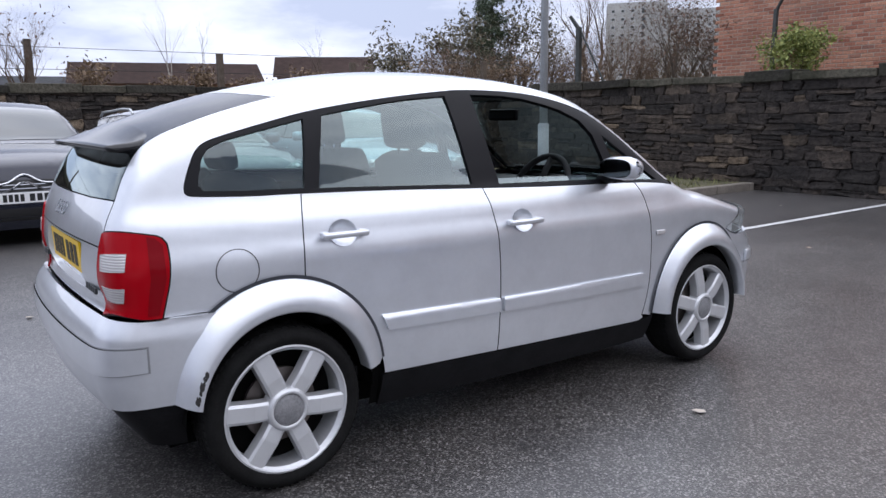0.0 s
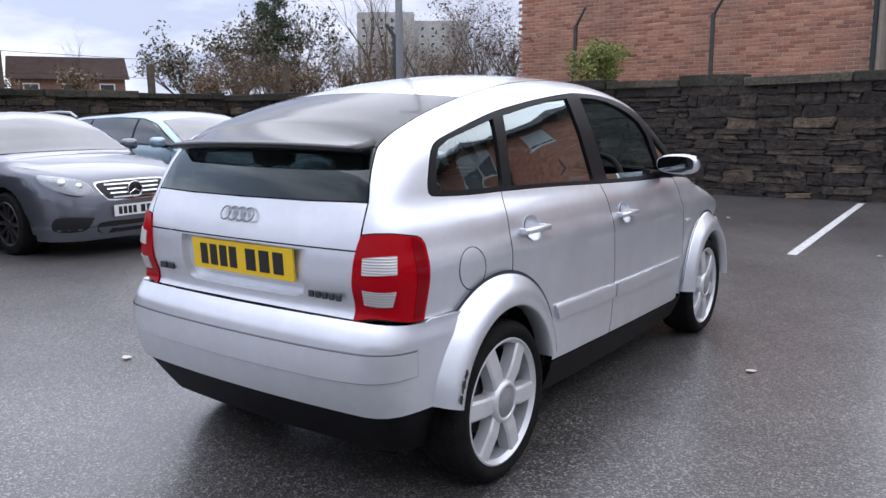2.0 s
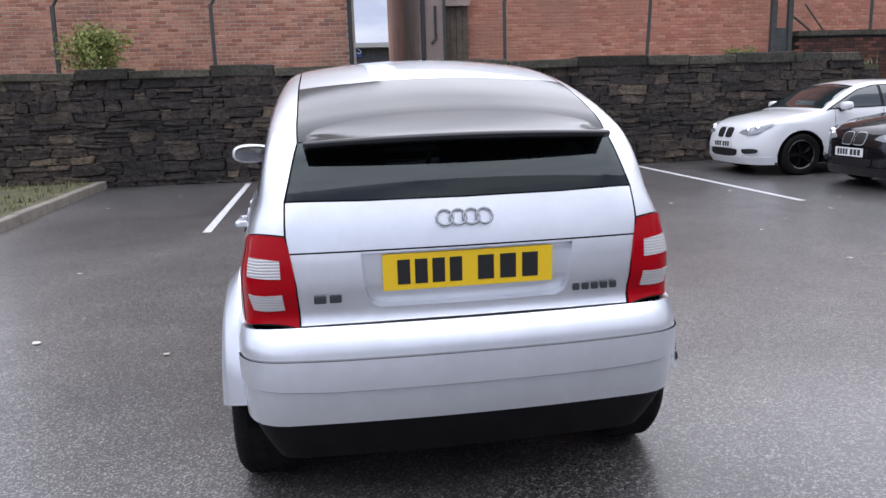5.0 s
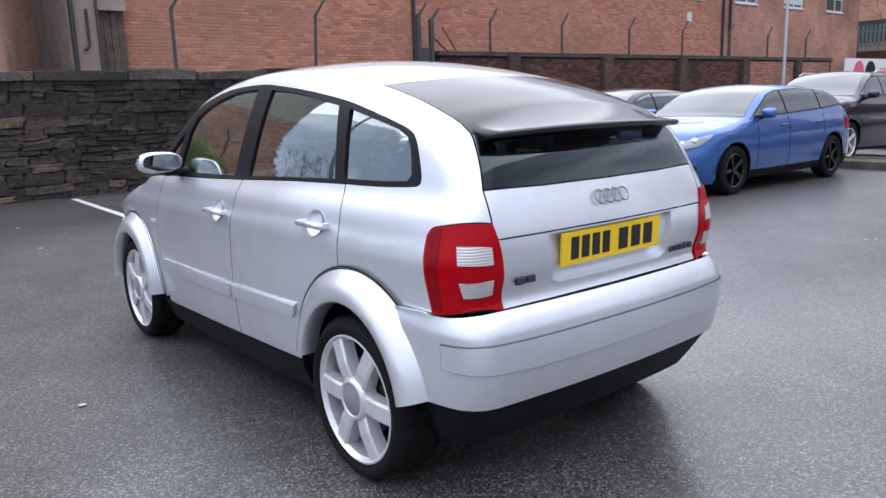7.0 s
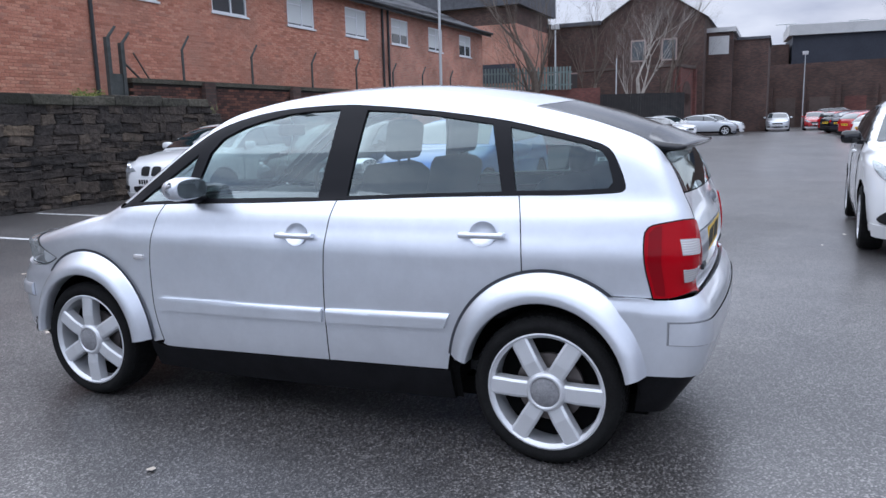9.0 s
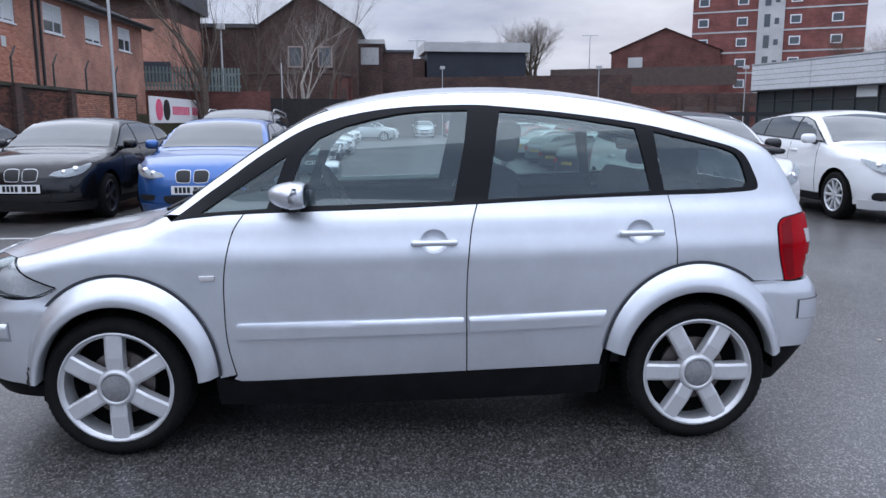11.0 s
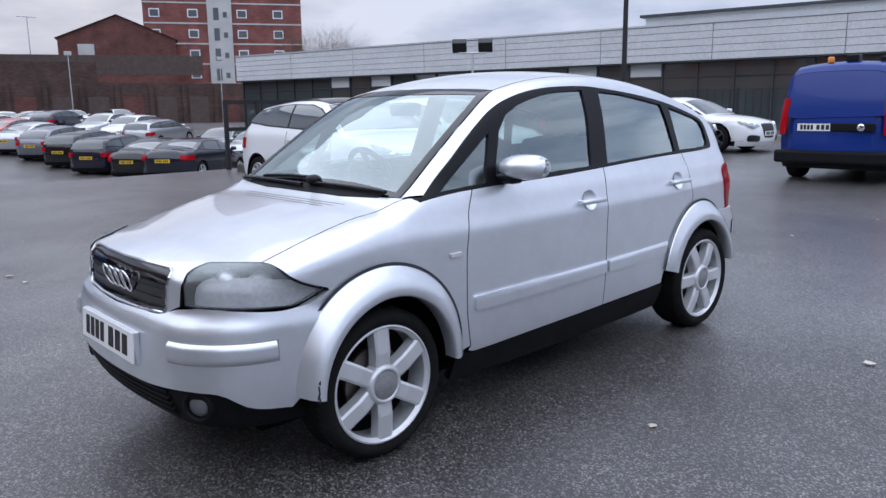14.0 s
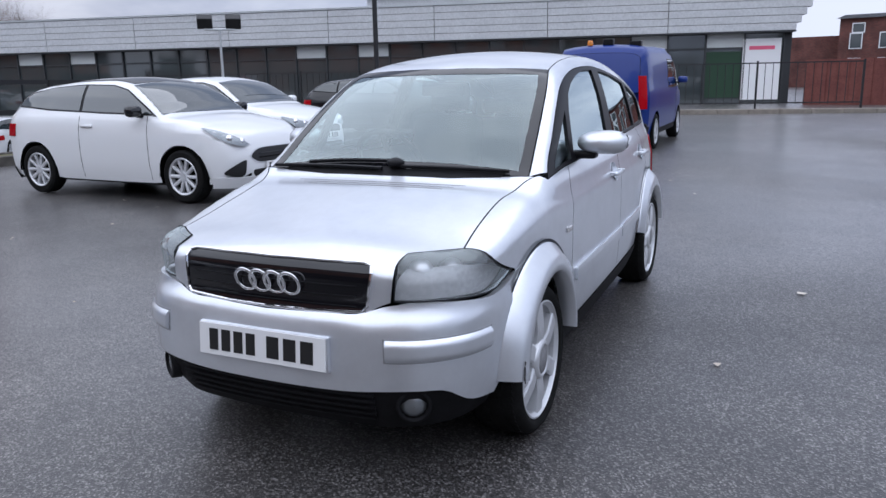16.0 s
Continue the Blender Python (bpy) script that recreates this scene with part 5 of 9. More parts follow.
    na = np.radians(np.linspace(-74, 74, 81))
    nose_top = curve_fn([(0, 0.620), (17, 0.628), (25, 0.634), (30, 0.660), (33, 0.668), (45, 0.667), (57, 0.657), (62, 0.668), (67, 0.700), (80, 0.715)])
    nose_low = curve_fn([(0, 0.378), (20, 0.380), (36, 0.392), (42, 0.380), (46, 0.338), (55, 0.305), (70, 0.262), (80, 0.25)])
    n_hi = lambda a: float(nose_top(abs(math.degrees(a))))
    n_lo = lambda a: float(nose_low(abs(math.degrees(a))))
    place("front_bumper", wrap_data(A, 1.1, na, lambda a: min(past_arch(a, 1.1, 1.175, 1, n_lo(a)), n_hi(a) - 0.01), n_hi, 24, lambda v: 0.001 + 0.015 * np.clip((0.662 - v[:, 2]) / 0.055, 0, 1)), SIL, car, 0.0305)
    fa = np.radians(np.linspace(30, 53, 21))
    strip = wrap_data(A, 1.1, fa, lambda a: 0.490, lambda a: 0.560, 10, lambda v: 0.0185 + 0.0125 * (1 - np.abs((v[:, 2] - 0.525) / 0.035) ** 4))
    # same painted shade edge for the front strips
    both("strip_gap", wrap_data(A, 1.1, np.radians(np.linspace(29.5, 53.5, 21)), lambda a: 0.4865, lambda a: 0.5635, 4, lambda v: np.full(len(v), 0.0172)), M["edge_shade_grey"], 0.004)
    both("bumper_strip", strip, SIL, 0.0165, "raised rubbing strip")
    place("front_valance", wrap_data(A, 1.1, np.radians(np.linspace(-61, 61, 67)), lambda a: 0.21, lambda a: n_lo(a) + 0.002, 4, lambda v: 0.006 - 0.22 * np.maximum(0.40 - v[:, 2], 0)), M["black_plastic"], car, 0.03, "black plastic lower front bumper")
    for k in range(5):
        z0 = 0.258 + 0.026 * k
        part_data = wrap_data(A, 1.1, np.radians(np.linspace(-27, 27, 31)), lambda a: z0, lambda a: z0 + 0.010, 1, lambda v: 0.012 - 0.22 * np.maximum(0.40 - v[:, 2], 0) + 0.006)
        place("grille_slat", part_data, M["black_plastic"], car, 0.02)
    # sill
    sill = side_line([(0.80, 0.325), (0.70, 0.296), (0.3, 0.305), (-0.23, 0.318), (-0.80, 0.331)]) + side_line([(-0.80, 0.19), (-0.2, 0.175), (0.4, 0.17), (0.80, 0.18)])
    both("sill", panel_data(A, sill, (0, -1, 0), 0.04, 0.0, [], 0.004, lambda v: -0.12 * np.maximum(0.30 - v[:, 2], 0)), M["black_plastic"], 0.03, "black plastic sill")

    # wheel arches
    def arch(cx, ri, ro, rtop_i, rtop_o, a0, a1, out_in, out_edge):
        n = 40
        prof = []
        v, nf = [], []
        for i in range(n + 1):
            a = radians(a0 + (a1 - a0) * i / n)
            s = max(math.sin(a), 0) ** 1.5
            rin, rout = ri + (rtop_i - ri) * s, ro + (rtop_o - ro) * s
            for f, lift, deep in ((0.0, out_in - 0.004, 0.07), (0.0, out_in - 0.006, 0.0), (0.06, out_in, 0.0), (0.3, out_in * 0.96, 0.0), (0.62, out_in * 0.72 + out_edge * 0.28, 0.0), (0.93, out_edge * 1.15, 0.0), (1.0, out_edge * 0.75, 0.0), (1.0, -0.01, 0.0)):
                r = rin + (rout - rin) * f
                x, z = cx + r * math.cos(a), 0.295 + r * math.sin(a)
                y0 = float(A.wide(max(z, 0.3)) * A.plan(x))
                base = float(A.wide(0.6) * A.plan(cx))
                y = (y0 * (f ** 2) + base * (1 - f ** 2)) + lift - deep
                v.append((x, y, z))
        k = 8
        faces = []
        for i in range(n):
            for j in range(k - 1):
                p = i * k + j
                faces.append((p, p + 1, p + k + 1, p + k))
        # grey ring that paints the shade in the step between arch and body
        ring = []
        for i in range(n + 1):
            a = radians(a0 + (a1 - a0) * i / n)
            rout = ro + (rtop_o - ro) * max(math.sin(a), 0) ** 1.5
            for dr in (-0.002, 0.013):
                x, z = cx + (rout + dr) * math.cos(a), 0.295 + (rout + dr) * math.sin(a)
                ring.append((x, float(A.wide(z) * A.plan(x)) + 0.004, z))
        return v, faces, ring

    def arch_part(v, faces, sgn):
        bm = bmesh.new()
        vs = [bm.verts.new((p[0], p[1] * sgn, p[2])) for p in v]
        for f in faces:
            bm.faces.new([vs[i] for i in f])
        bmesh.ops.recalc_face_normals(bm, faces=bm.faces)
        ob = part("wheel_arch", bm, SIL, car, "flared silver wheel arch trim", True)
        return ob

    for sgn in (1, -1):
        for args in ((-1.195, 0.318, 0.388, 0.350, 0.460, 16, 167, 0.060, 0.012), (1.175, 0.318, 0.388, 0.345, 0.455, 6, 175, 0.062, 0.010)):
            v, fcs, ring = arch(*args)
            ap = arch_part(v, fcs, sgn)
            bm = bmesh.new()
            rv = [bm.verts.new((p[0], p[1] * sgn, p[2])) for p in ring]
            for i in range(0, len(rv) - 2, 2):
                bm.faces.new((rv[i], rv[i + 1], rv[i + 3], rv[i + 2]))
            bmesh.ops.solidify(bm, geom=list(bm.faces), thickness=0.004)
            part("seal", bm, M["seal"], ap, "grey line of painted shade round the arch")
    # scuffs on the arch edges
    bm = bmesh.new()
    rng = random.Random(8)
    for i in range(26):
        a = radians(rng.uniform(148, 166))
        r = 0.335 + rng.uniform(0, 0.012)
        x, z = -1.195 + r * math.cos(a), 0.295 + r * math.sin(a) + 0.02
        bmesh.ops.create_icosphere(bm, subdivisions=1, radius=rng.uniform(0.003, 0.009), matrix=Matrix.Translation((x, -(0.7245 + 0.057), z)) @ Matrix.Diagonal((0.8, 0.25, 1.6, 1)))
    part("scrape", bm, M["scuff"], car, "dark scrapes on the arch edge")
    bm = bmesh.new()
    for i in range(12):
        x, z = 1.52 + rng.uniform(-0.006, 0.006), 0.33 + rng.uniform(0, 0.07)
        bmesh.ops.create_icosphere(bm, subdivisions=1, radius=rng.uniform(0.003, 0.007), matrix=Matrix.Translation((x, 0.795, z)) @ Matrix.Diagonal((0.6, 0.4, 1.6, 1)))
    part("scrape", bm, M["scuff"], car, "dark scrapes on the arch edge")

    # black shell added as shade behind the panel gaps, underbody, wheel wells
    bm = bmesh.new()
    add_box(bm, (-1.55, -0.52, 0.16), (1.6, 0.52, 0.24))
    part("underbody", bm, M["shadow_black"], car)
    shell = bmesh.new()
    for sgn in (1, -1):
        xs, zs = np.linspace(-1.55, 1.45, 76), np.linspace(0.2, 0.97, 20)
        grid = {}
        for i, x in enumerate(xs):
            for j, z in enumerate(zs):
                grid[i, j] = shell.verts.new((x, sgn * (A.wide(z) * A.plan(x) - 0.03), z))
        for i in range(len(xs) - 1):
            for j in range(len(zs) - 1):
                cx, cz = (xs[i] + xs[i + 1]) / 2, (zs[j] + zs[j + 1]) / 2
                if min(math.hypot(cx + 1.19, cz - 0.295), math.hypot(cx - 1.17, cz - 0.295)) < 0.36 or (cx > 0.85 and cz > 0.84 - (cx - 0.85) * 0.25) or (cx < -1.35 and cz > 0.93):
                    continue
                shell.faces.new((grid[i, j], grid[i + 1, j], grid[i + 1, j + 1], grid[i, j + 1]))
    add_box(shell, (-1.62, -0.50, 0.3), (-1.56, 0.50, 1.0))
    add_box(shell, (1.50, -0.42, 0.3), (1.60, 0.42, 0.70))
    for cx in (-1.19, 1.175):
        for sgn in (1, -1):
            n = 24
            for rr, y0, y1 in ((0.355, 0.40, 0.71),):
                pa = [shell.verts.new((cx + rr * math.cos(math.pi * i / n), sgn * y0, 0.29 + rr * math.sin(math.pi * i / n))) for i in range(n + 1)]
                pb = [shell.verts.new((cx + rr * math.cos(math.pi * i / n), sgn * y1, 0.29 + rr * math.sin(math.pi * i / n))) for i in range(n + 1)]
                for i in range(n):
                    shell.faces.new((pa[i], pa[i + 1], pb[i + 1], pb[i]))
                shell.faces.new(pa)
    part("inner_shell", shell, M["shadow_black"], car)

    # side windows in their black trim
    tri = [S(0.835, 0.997), S(0.74, 1.057), S(0.66, 1.108), S(0.49, 1.218), S(0.53, 1.11), S(0.57, 1.010)]
    fro = [S(0.505, 1.016), S(0.48, 1.09), S(0.425, 1.22), S(0.36, 1.287), S(0.25, 1.335), S(0.15, 1.361), S(0.03, 1.385), S(-0.08, 1.395), S(-0.252, 1.397), S(-0.235, 1.27), S(-0.185, 1.028)]
    rea = [S(-0.325, 1.033), S(-0.36, 1.24), S(-0.385, 1.390), S(-0.55, 1.377), S(-0.70, 1.357), S(-0.955, 1.314), S(-0.985, 1.18), S(-1.01, 1.054)]
    qua = [S(-1.03, 1.300), S(-1.045, 1.18), S(-1.065, 1.057), S(-1.28, 1.058), S(-1.415, 1.064), S(-1.432, 1.085), S(-1.41, 1.165), S(-1.385, 1.203), S(-1.33, 1.228), S(-1.15, 1.272)]
    dlo = side_line(belt)[:-1] + rev(arc2)[:-1] + rev(arc)[:-1]
    DW = (0, -1, -0.3)
    both("window_trim", panel_data(A, dlo, DW, 0.035, 0.0015, [tri, fro, rea, qua], 0.001, None, 0.0), M["black_trim"], 0.02, "black window surround")
    for nm, poly in (("quarter_light", tri), ("rear_side_window", rea), ("rear_quarter_window", qua)):
        both(nm, panel_data(A, poly, DW, 0.05, -0.006, [], -0.008), M["glass"], 0.003)
    place("front_side_window", panel_data(A, fro, DW, 0.05, -0.006, [], -0.008), M["glass"], car, 0.003, "closed front side window")
    place("front_side_window", flip(panel_data(A, [S(0.505, 1.016), S(0.49, 1.035), S(-0.19, 1.048), S(-0.185, 1.028)], DW, 0.05, -0.004, [], -0.008)), M["glass"], car, 0.003, "front side window wound down into the door")

    # mouldings, handles, lamps
    DM = (0, -1, 0)
    lift = lambda v: 0.004 + 0.012 * np.clip((0.562 + np.maximum(0, -v[:, 0]) * 0.017 - v[:, 2]) / 0.018, 0, 1)
    both("door_moulding", panel_data(A, [S(0.70, 0.547), S(0.2, 0.553), S(-0.217, 0.558), S(-0.217, 0.498), S(0.2, 0.492), S(0.70, 0.487)], DM, 0.011, 0, [], 0, lift), SIL, 0.0155, "silver rubbing strip along the door")
    both("door_moulding", panel_data(A, [S(-0.240, 0.558), S(-0.5, 0.565), S(-0.81, 0.573), S(-0.785, 0.512), S(-0.5, 0.505), S(-0.240, 0.498)], DM, 0.011, 0, [], 0, lift), SIL, 0.0155, "silver rubbing strip along the door")

    def handle(cx, cz, sgn):
        y = float(A.wide(cz) * A.plan(cx))
        bm = bmesh.new()
        add_box(bm, (-0.094, -0.010, -0.0135), (0.094, 0.010, 0.0135), None, 0.0095)
        for v in bm.verts:
            v.co.y += 0.031 - 0.9 * v.co.x ** 2
            v.co.z *= 1.0 - 18.0 * v.co.x ** 2
        bmesh.ops.transform(bm, matrix=Matrix.Translation((cx, sgn * y, cz)) @ Matrix.Diagonal((1, sgn, 1, 1)), verts=bm.verts)
        bmesh.ops.recalc_face_normals(bm, faces=bm.faces)
        h = part("door_handle", bm, SIL, car, "silver bar door handle", True)
        bm = bmesh.new()
        for xx in (-0.075, 0.075):
            add_box(bm, (cx + xx - 0.014, min(sgn * (y - 0.01), sgn * (y + 0.032)), cz - 0.011), (cx + xx + 0.014, max(sgn * (y - 0.01), sgn * (y + 0.032)), cz + 0.011), None, 0.004)
        part("stud", bm, SIL, h)
        bm = bmesh.new()
        n = 32
        rings = []
        for rr, dd in ((1.03, 0.0012), (1.0, 0.0005), (0.95, -0.004), (0.84, -0.012), (0.6, -0.020), (0.3, -0.024), (0.0, -0.025)):
            rings.append([bm.verts.new((cx + 0.054 * rr * math.cos(2 * math.pi * i / n), sgn * (float(A.wide(cz + 0.004 + 0.047 * rr * math.sin(2 * math.pi * i / n)) * A.plan(cx + 0.054 * rr * math.cos(2 * math.pi * i / n))) + dd), cz + 0.004 + 0.047 * rr * math.sin(2 * math.pi * i / n))) for i in range(n)])
        for p, q in zip(rings[:-1], rings[1:]):
            for i in range(n):
                bm.faces.new((p[i], p[(i + 1) % n], q[(i + 1) % n], q[i]))
        bmesh.ops.remove_doubles(bm, verts=bm.verts, dist=1e-5)
        bmesh.ops.recalc_face_normals(bm, faces=bm.faces)
        part("handle_cup", bm, SIL, h, "", True)

    for sgn in (1, -1):
        handle(-0.10, 0.868, sgn)
        handle(-0.95, 0.890, sgn)
        bm = bmesh.new()
        yy = float(A.wide(0.738) * A.plan(0.81))
        add_box(bm, (0.778, sgn * yy - 0.006, 0.727), (0.842, sgn * yy + 0.006, 0.750), None, 0.005)
        part("side_repeater", bm, M["clear_lens"], car, "clear side indicator lamp")
    # fuel flap on the right
    loop = [(-1.341 + 0.071 * math.cos(a), -0.69, 0.797 + 0.070 * math.sin(a)) for a in np.linspace(0, 2 * math.pi, 33)[:-1]]
    fl = panel_data(A, [(p[0], -p[1], p[2]) for p in loop], (0, -1, 0), 0.03, 0.002, [], 0.0015)
    place("fuel_flap", flip(fl), SIL, car, 0.003)
    loop2 = [(-1.341 + 0.074 * math.cos(a), 0.69, 0.797 + 0.073 * math.sin(a)) for a in np.linspace(0, 2 * math.pi, 33)[:-1]]
    fr = panel_data(A, loop2, (0, -1, 0), 0.03, 0, [[(p[0], -p[1], p[2]) for p in loop]], 0.0008, None, 0.0)
    place("flap_groove", flip(fr), M["black_trim"], car, 0.002)

    # headlamps
    lamp = lamp_top_in[:-1] + lamp_in[:-1] + lamp_low[:-1] + rev(lamp_top_out)[:-1]
    DL = (-0.72, -0.6, -0.3)
    border_in = inset3(A, lamp, DL, 0.007)
    lean = lambda v: -0.022 * np.clip((0.80 - v[:, 2]) / 0.13, 0, 1)
    both("headlamp", panel_data(A, lamp, DL, 0.03, 0.002, [], 0.004, lean), M["lens"], 0.004, "hazy clear headlamp lens")
    both("headlamp_border", panel_data(A, lamp, DL, 0.03, 0.0015, [border_in], 0.0055, lean, 0.0), M["black_trim"], 0.006)
    both("lamp_housing", panel_data(A, lamp, DL, 0.03, -0.003, [], -0.060), M["lamp_shell"], 0.004)
    for sgn in (1, -1):
        for cx, cy, cz, r in ((1.700, 0.50, 0.738, 0.045), (1.615, 0.575, 0.730, 0.043)):
            bm = ball((0, 0, 0), (r, r, r), 24, 14)
            bmesh.ops.transform(bm, matrix=Matrix.Translation((cx - 0.03, sgn * (cy - 0.025), cz)), verts=bm.verts)
            part("lamp_bowl", bm, M["reflector"], car, "round lamp reflector", True)
    # tail lamps
    tl = tl_top[:-1] + tl_out[:-1] + tl_low[:-1] + tl_in[:-1]
    DT = (0.75, -0.66, 0)
    both("tail_lamp", panel_data(A, tl, DT, 0.02, 0.003, [], 0.006), M["red_lens"], 0.02, "red tail lamp with clear bands")
    both("tail_lamp_border", panel_data(A, tl, DT, 0.025, 0.0, [], -0.001), M["black_trim"], 0.01)
    for za, zb in ((0.820, 0.868), (0.735, 0.782)):
        band = [(-1.690, 0.549, zb), (-1.672, 0.572, zb), (-1.644, 0.602, zb), (-1.644, 0.602, za), (-1.672, 0.572, za), (-1.690, 0.549, za)]
        both("clear_band", panel_data(A, band, DT, 0.012, 0, [], 0.0085), M["clear_lens"], 0.003, "clear ribbed lamp band")
    strip = [(-1.607, 0.624, 0.925), (-1.588, 0.635, 0.922), (-1.566, 0.646, 0.90), (-1.564, 0.656, 0.80), (-1.594, 0.663, 0.682), (-1.620, 0.644, 0.680), (-1.606, 0.636, 0.80)]
    both("side_strip", panel_data(A, strip, DT, 0.015, 0, [], 0.0075), M["red_deep"], 0.002, "deep red outer strip of the lamp")

    # grille, badge, plates
    gr = grille_half + [(1.868, 0.18, 0.625), (1.874, 0, 0.623)]
    gr = gr + rev(mir(gr[1:-1]))
    place("grille", panel_data(A, gr, (-1, 0, -0.1), 0.03, 0.001, [], 0.001), M["black_gloss"], car, 0.004, "gloss black radiator grille")
    pp = A.snap(dense(gr, 0.02), 0.002)
    bm = bmesh.new()
    for a, b in zip(pp, np.roll(pp, -1, 0)):
        add_tube(bm, a, b, 0.0055, None, 6)
    part("grille_surround", bm, M["chrome"], car, "thin chrome grille frame")
    for k in range(3):
        z = 0.655 + 0.034 * k
        ys = np.linspace(-0.33, 0.33, 17)
        pp = A.snap(np.array([(1.83, q, z) for q in ys]), 0.003)
        pp[:, 2] = z
        bm = bmesh.new()
        for a, b in zip(pp[:-1], pp[1:]):
            add_tube(bm, a, b, 0.002, None, 5)
        part("grille_bar", bm, M["black_plastic"], car)

    def rings(centre, r, step, tilt, thick, finish):
        bm = bmesh.new()
        for k in range(4):
            n, m = 36, 8
            vs = [[bm.verts.new(((r + thick * math.cos(2 * math.pi * j / m)) * math.cos(2 * math.pi * i / n) + (k - 1.5) * step, 0.6 * thick * math.sin(2 * math.pi * j / m), (r + thick * math.cos(2 * math.pi * j / m)) * math.sin(2 * math.pi * i / n))) for j in range(m)] for i in range(n)]
            for i in range(n):
                for j in range(m):
                    bm.faces.new((vs[i][j], vs[(i + 1) % n][j], vs[(i + 1) % n][(j + 1) % m], vs[i][(j + 1) % m]))
        bmesh.ops.transform(bm, matrix=Matrix.Translation(centre) @ tilt, verts=bm.verts)
        part("badge", bm, M[finish], car, "chrome ring badge", True)

    rings((1.886, 0.0, 0.715), 0.040, 0.060, pose(0, 0, 0, 16, 0, 90), 0.0068, "chrome")
    rings((-1.737, 0.008, 0.978), 0.024, 0.040, pose(0, 0, 0, -26, 0, -90), 0.0036, "chrome_shaded")
    plate(car, pose(-1.735, 0, 0.822, 3, 0, -90), M["plate_yellow"])
    plate(car, pose(1.945, 0.0, 0.505, -5, 0, 90), M["plate_white"])
    part("plate_holder", box((1.92, -0.264, 0.440), (1.940, 0.264, 0.563), 0.004), SIL, car)
    # model badges as plain bars
    bm = bmesh.new()
    for y0, y1 in ((0.466, 0.43), (0.42, 0.385)):
        add_box(bm, (-1.744, y1, 0.742), (-1.730, y0, 0.766), None, 0.003)
    part("badge_bar", bm, M["dark_frame"], car, "small dark model badge bars")
    bm = bmesh.new()
    for k in range(5):
        add_box(bm, (-1.740, -0.348 - 0.030 * k, 0.728), (-1.731, -0.326 - 0.030 * k, 0.750), None, 0.003)
    part("badge_bar", bm, M["dark_frame"], car, "small dark model badge bars")

    # spoiler
    bm = bmesh.new()
    ys = np.linspace(-0.470, 0.470, 33)
    sect = []
    for y in ys:
        e = abs(y) / 0.47
        xt, xr = -1.715 + 0.05 * e ** 2, -1.53
        h = xr - xt
        zr, zt = float(A.top(xr) - A.crown(xr) * y * y) + 0.002 - 0.018 * e ** 5, 1.222 - 0.012 * e ** 2
        row = []
        for i in range(11):
            t = i / 10
            z = (1 + 2 * t) * (1 - t) ** 2 * zr - t * (1 - t) ** 2 * h * 0.46 + t * t * (3 - 2 * t) * zt - t * t * (t - 1) * h * 0.22
            row.append((xr - h * t, y, z))
        row += [(xt - 0.003, y, zt - 0.007), (xt + 0.006, y, zt - 0.018), (xt + 0.05, y, zt - 0.022), (-1.58, y, 1.185 - 0.01 * e)]
        sect.append([bm.verts.new(p) for p in row])
    for p, q in zip(sect[:-1], sect[1:]):
        for i in range(len(p) - 1):
            bm.faces.new((p[i], p[i + 1], q[i + 1], q[i]))
    bm.faces.new(sect[0])
    bm.faces.new(sect[-1])
    bmesh.ops.recalc_face_normals(bm, faces=bm.faces)
    part("spoiler", bm, M["roof_glass"], car, "gloss black rear spoiler", True)

    # mirrors
    for sgn in (1, -1):
        bm = bmesh.new()
        bmesh.ops.create_uvsphere(bm, u_segments=32, v_segments=18, radius=1.0, matrix=Matrix.Rotation(math.pi / 2, 4, "X"))
        for v in bm.verts:
            q = Vector([math.copysign(abs(c) ** 0.78, c) for c in v.co])
            x, y, z = 0.088 * q.x, 0.112 * q.y, 0.053 * q.z
            z *= 1.0 - 0.22 * max(0.0, q.x) + 0.06 * q.y
            x -= 0.35 * max(0.0, y) * (1 if q.x > 0 else 0.15)
            v.co = (max(0.455 + x, 0.396), 0.802 + y, 1.072 + z)
        bmesh.ops.transform(bm, matrix=Matrix.Diagonal((1, sgn, 1, 1)), verts=bm.verts)
        bmesh.ops.recalc_face_normals(bm, faces=bm.faces)
        mo = part("door_mirror", bm, SIL, car, "silver door mirror shell", True)
        bm = bmesh.new()
        rim = [bm.verts.new((0.3945, sgn * (0.802 + 0.093 * math.copysign(abs(math.cos(a)) ** 0.7, math.cos(a))), 1.072 + 0.042 * math.copysign(abs(math.sin(a)) ** 0.7, math.sin(a)))) for a in np.linspace(0, 2 * math.pi, 41)[:-1]]
        bm.faces.new(rim)
        bmesh.ops.solidify(bm, geom=list(bm.faces), thickness=0.001)
        bmesh.ops.recalc_face_normals(bm, faces=bm.faces)
        part("mirror_glass", bm, M["mirror"], mo, "mirror glass")
        bm = bmesh.new()
        add_box(bm, (0.43, 0.655, 1.0), (0.50, 0.78, 1.035), None, 0.012)
        bmesh.ops.transform(bm, matrix=Matrix.Diagonal((1, sgn, 1, 1)), verts=bm.verts)
        bmesh.ops.recalc_face_normals(bm, faces=bm.faces)
        part("mirror_arm", bm, M["black_trim"], mo, "black mirror arm")

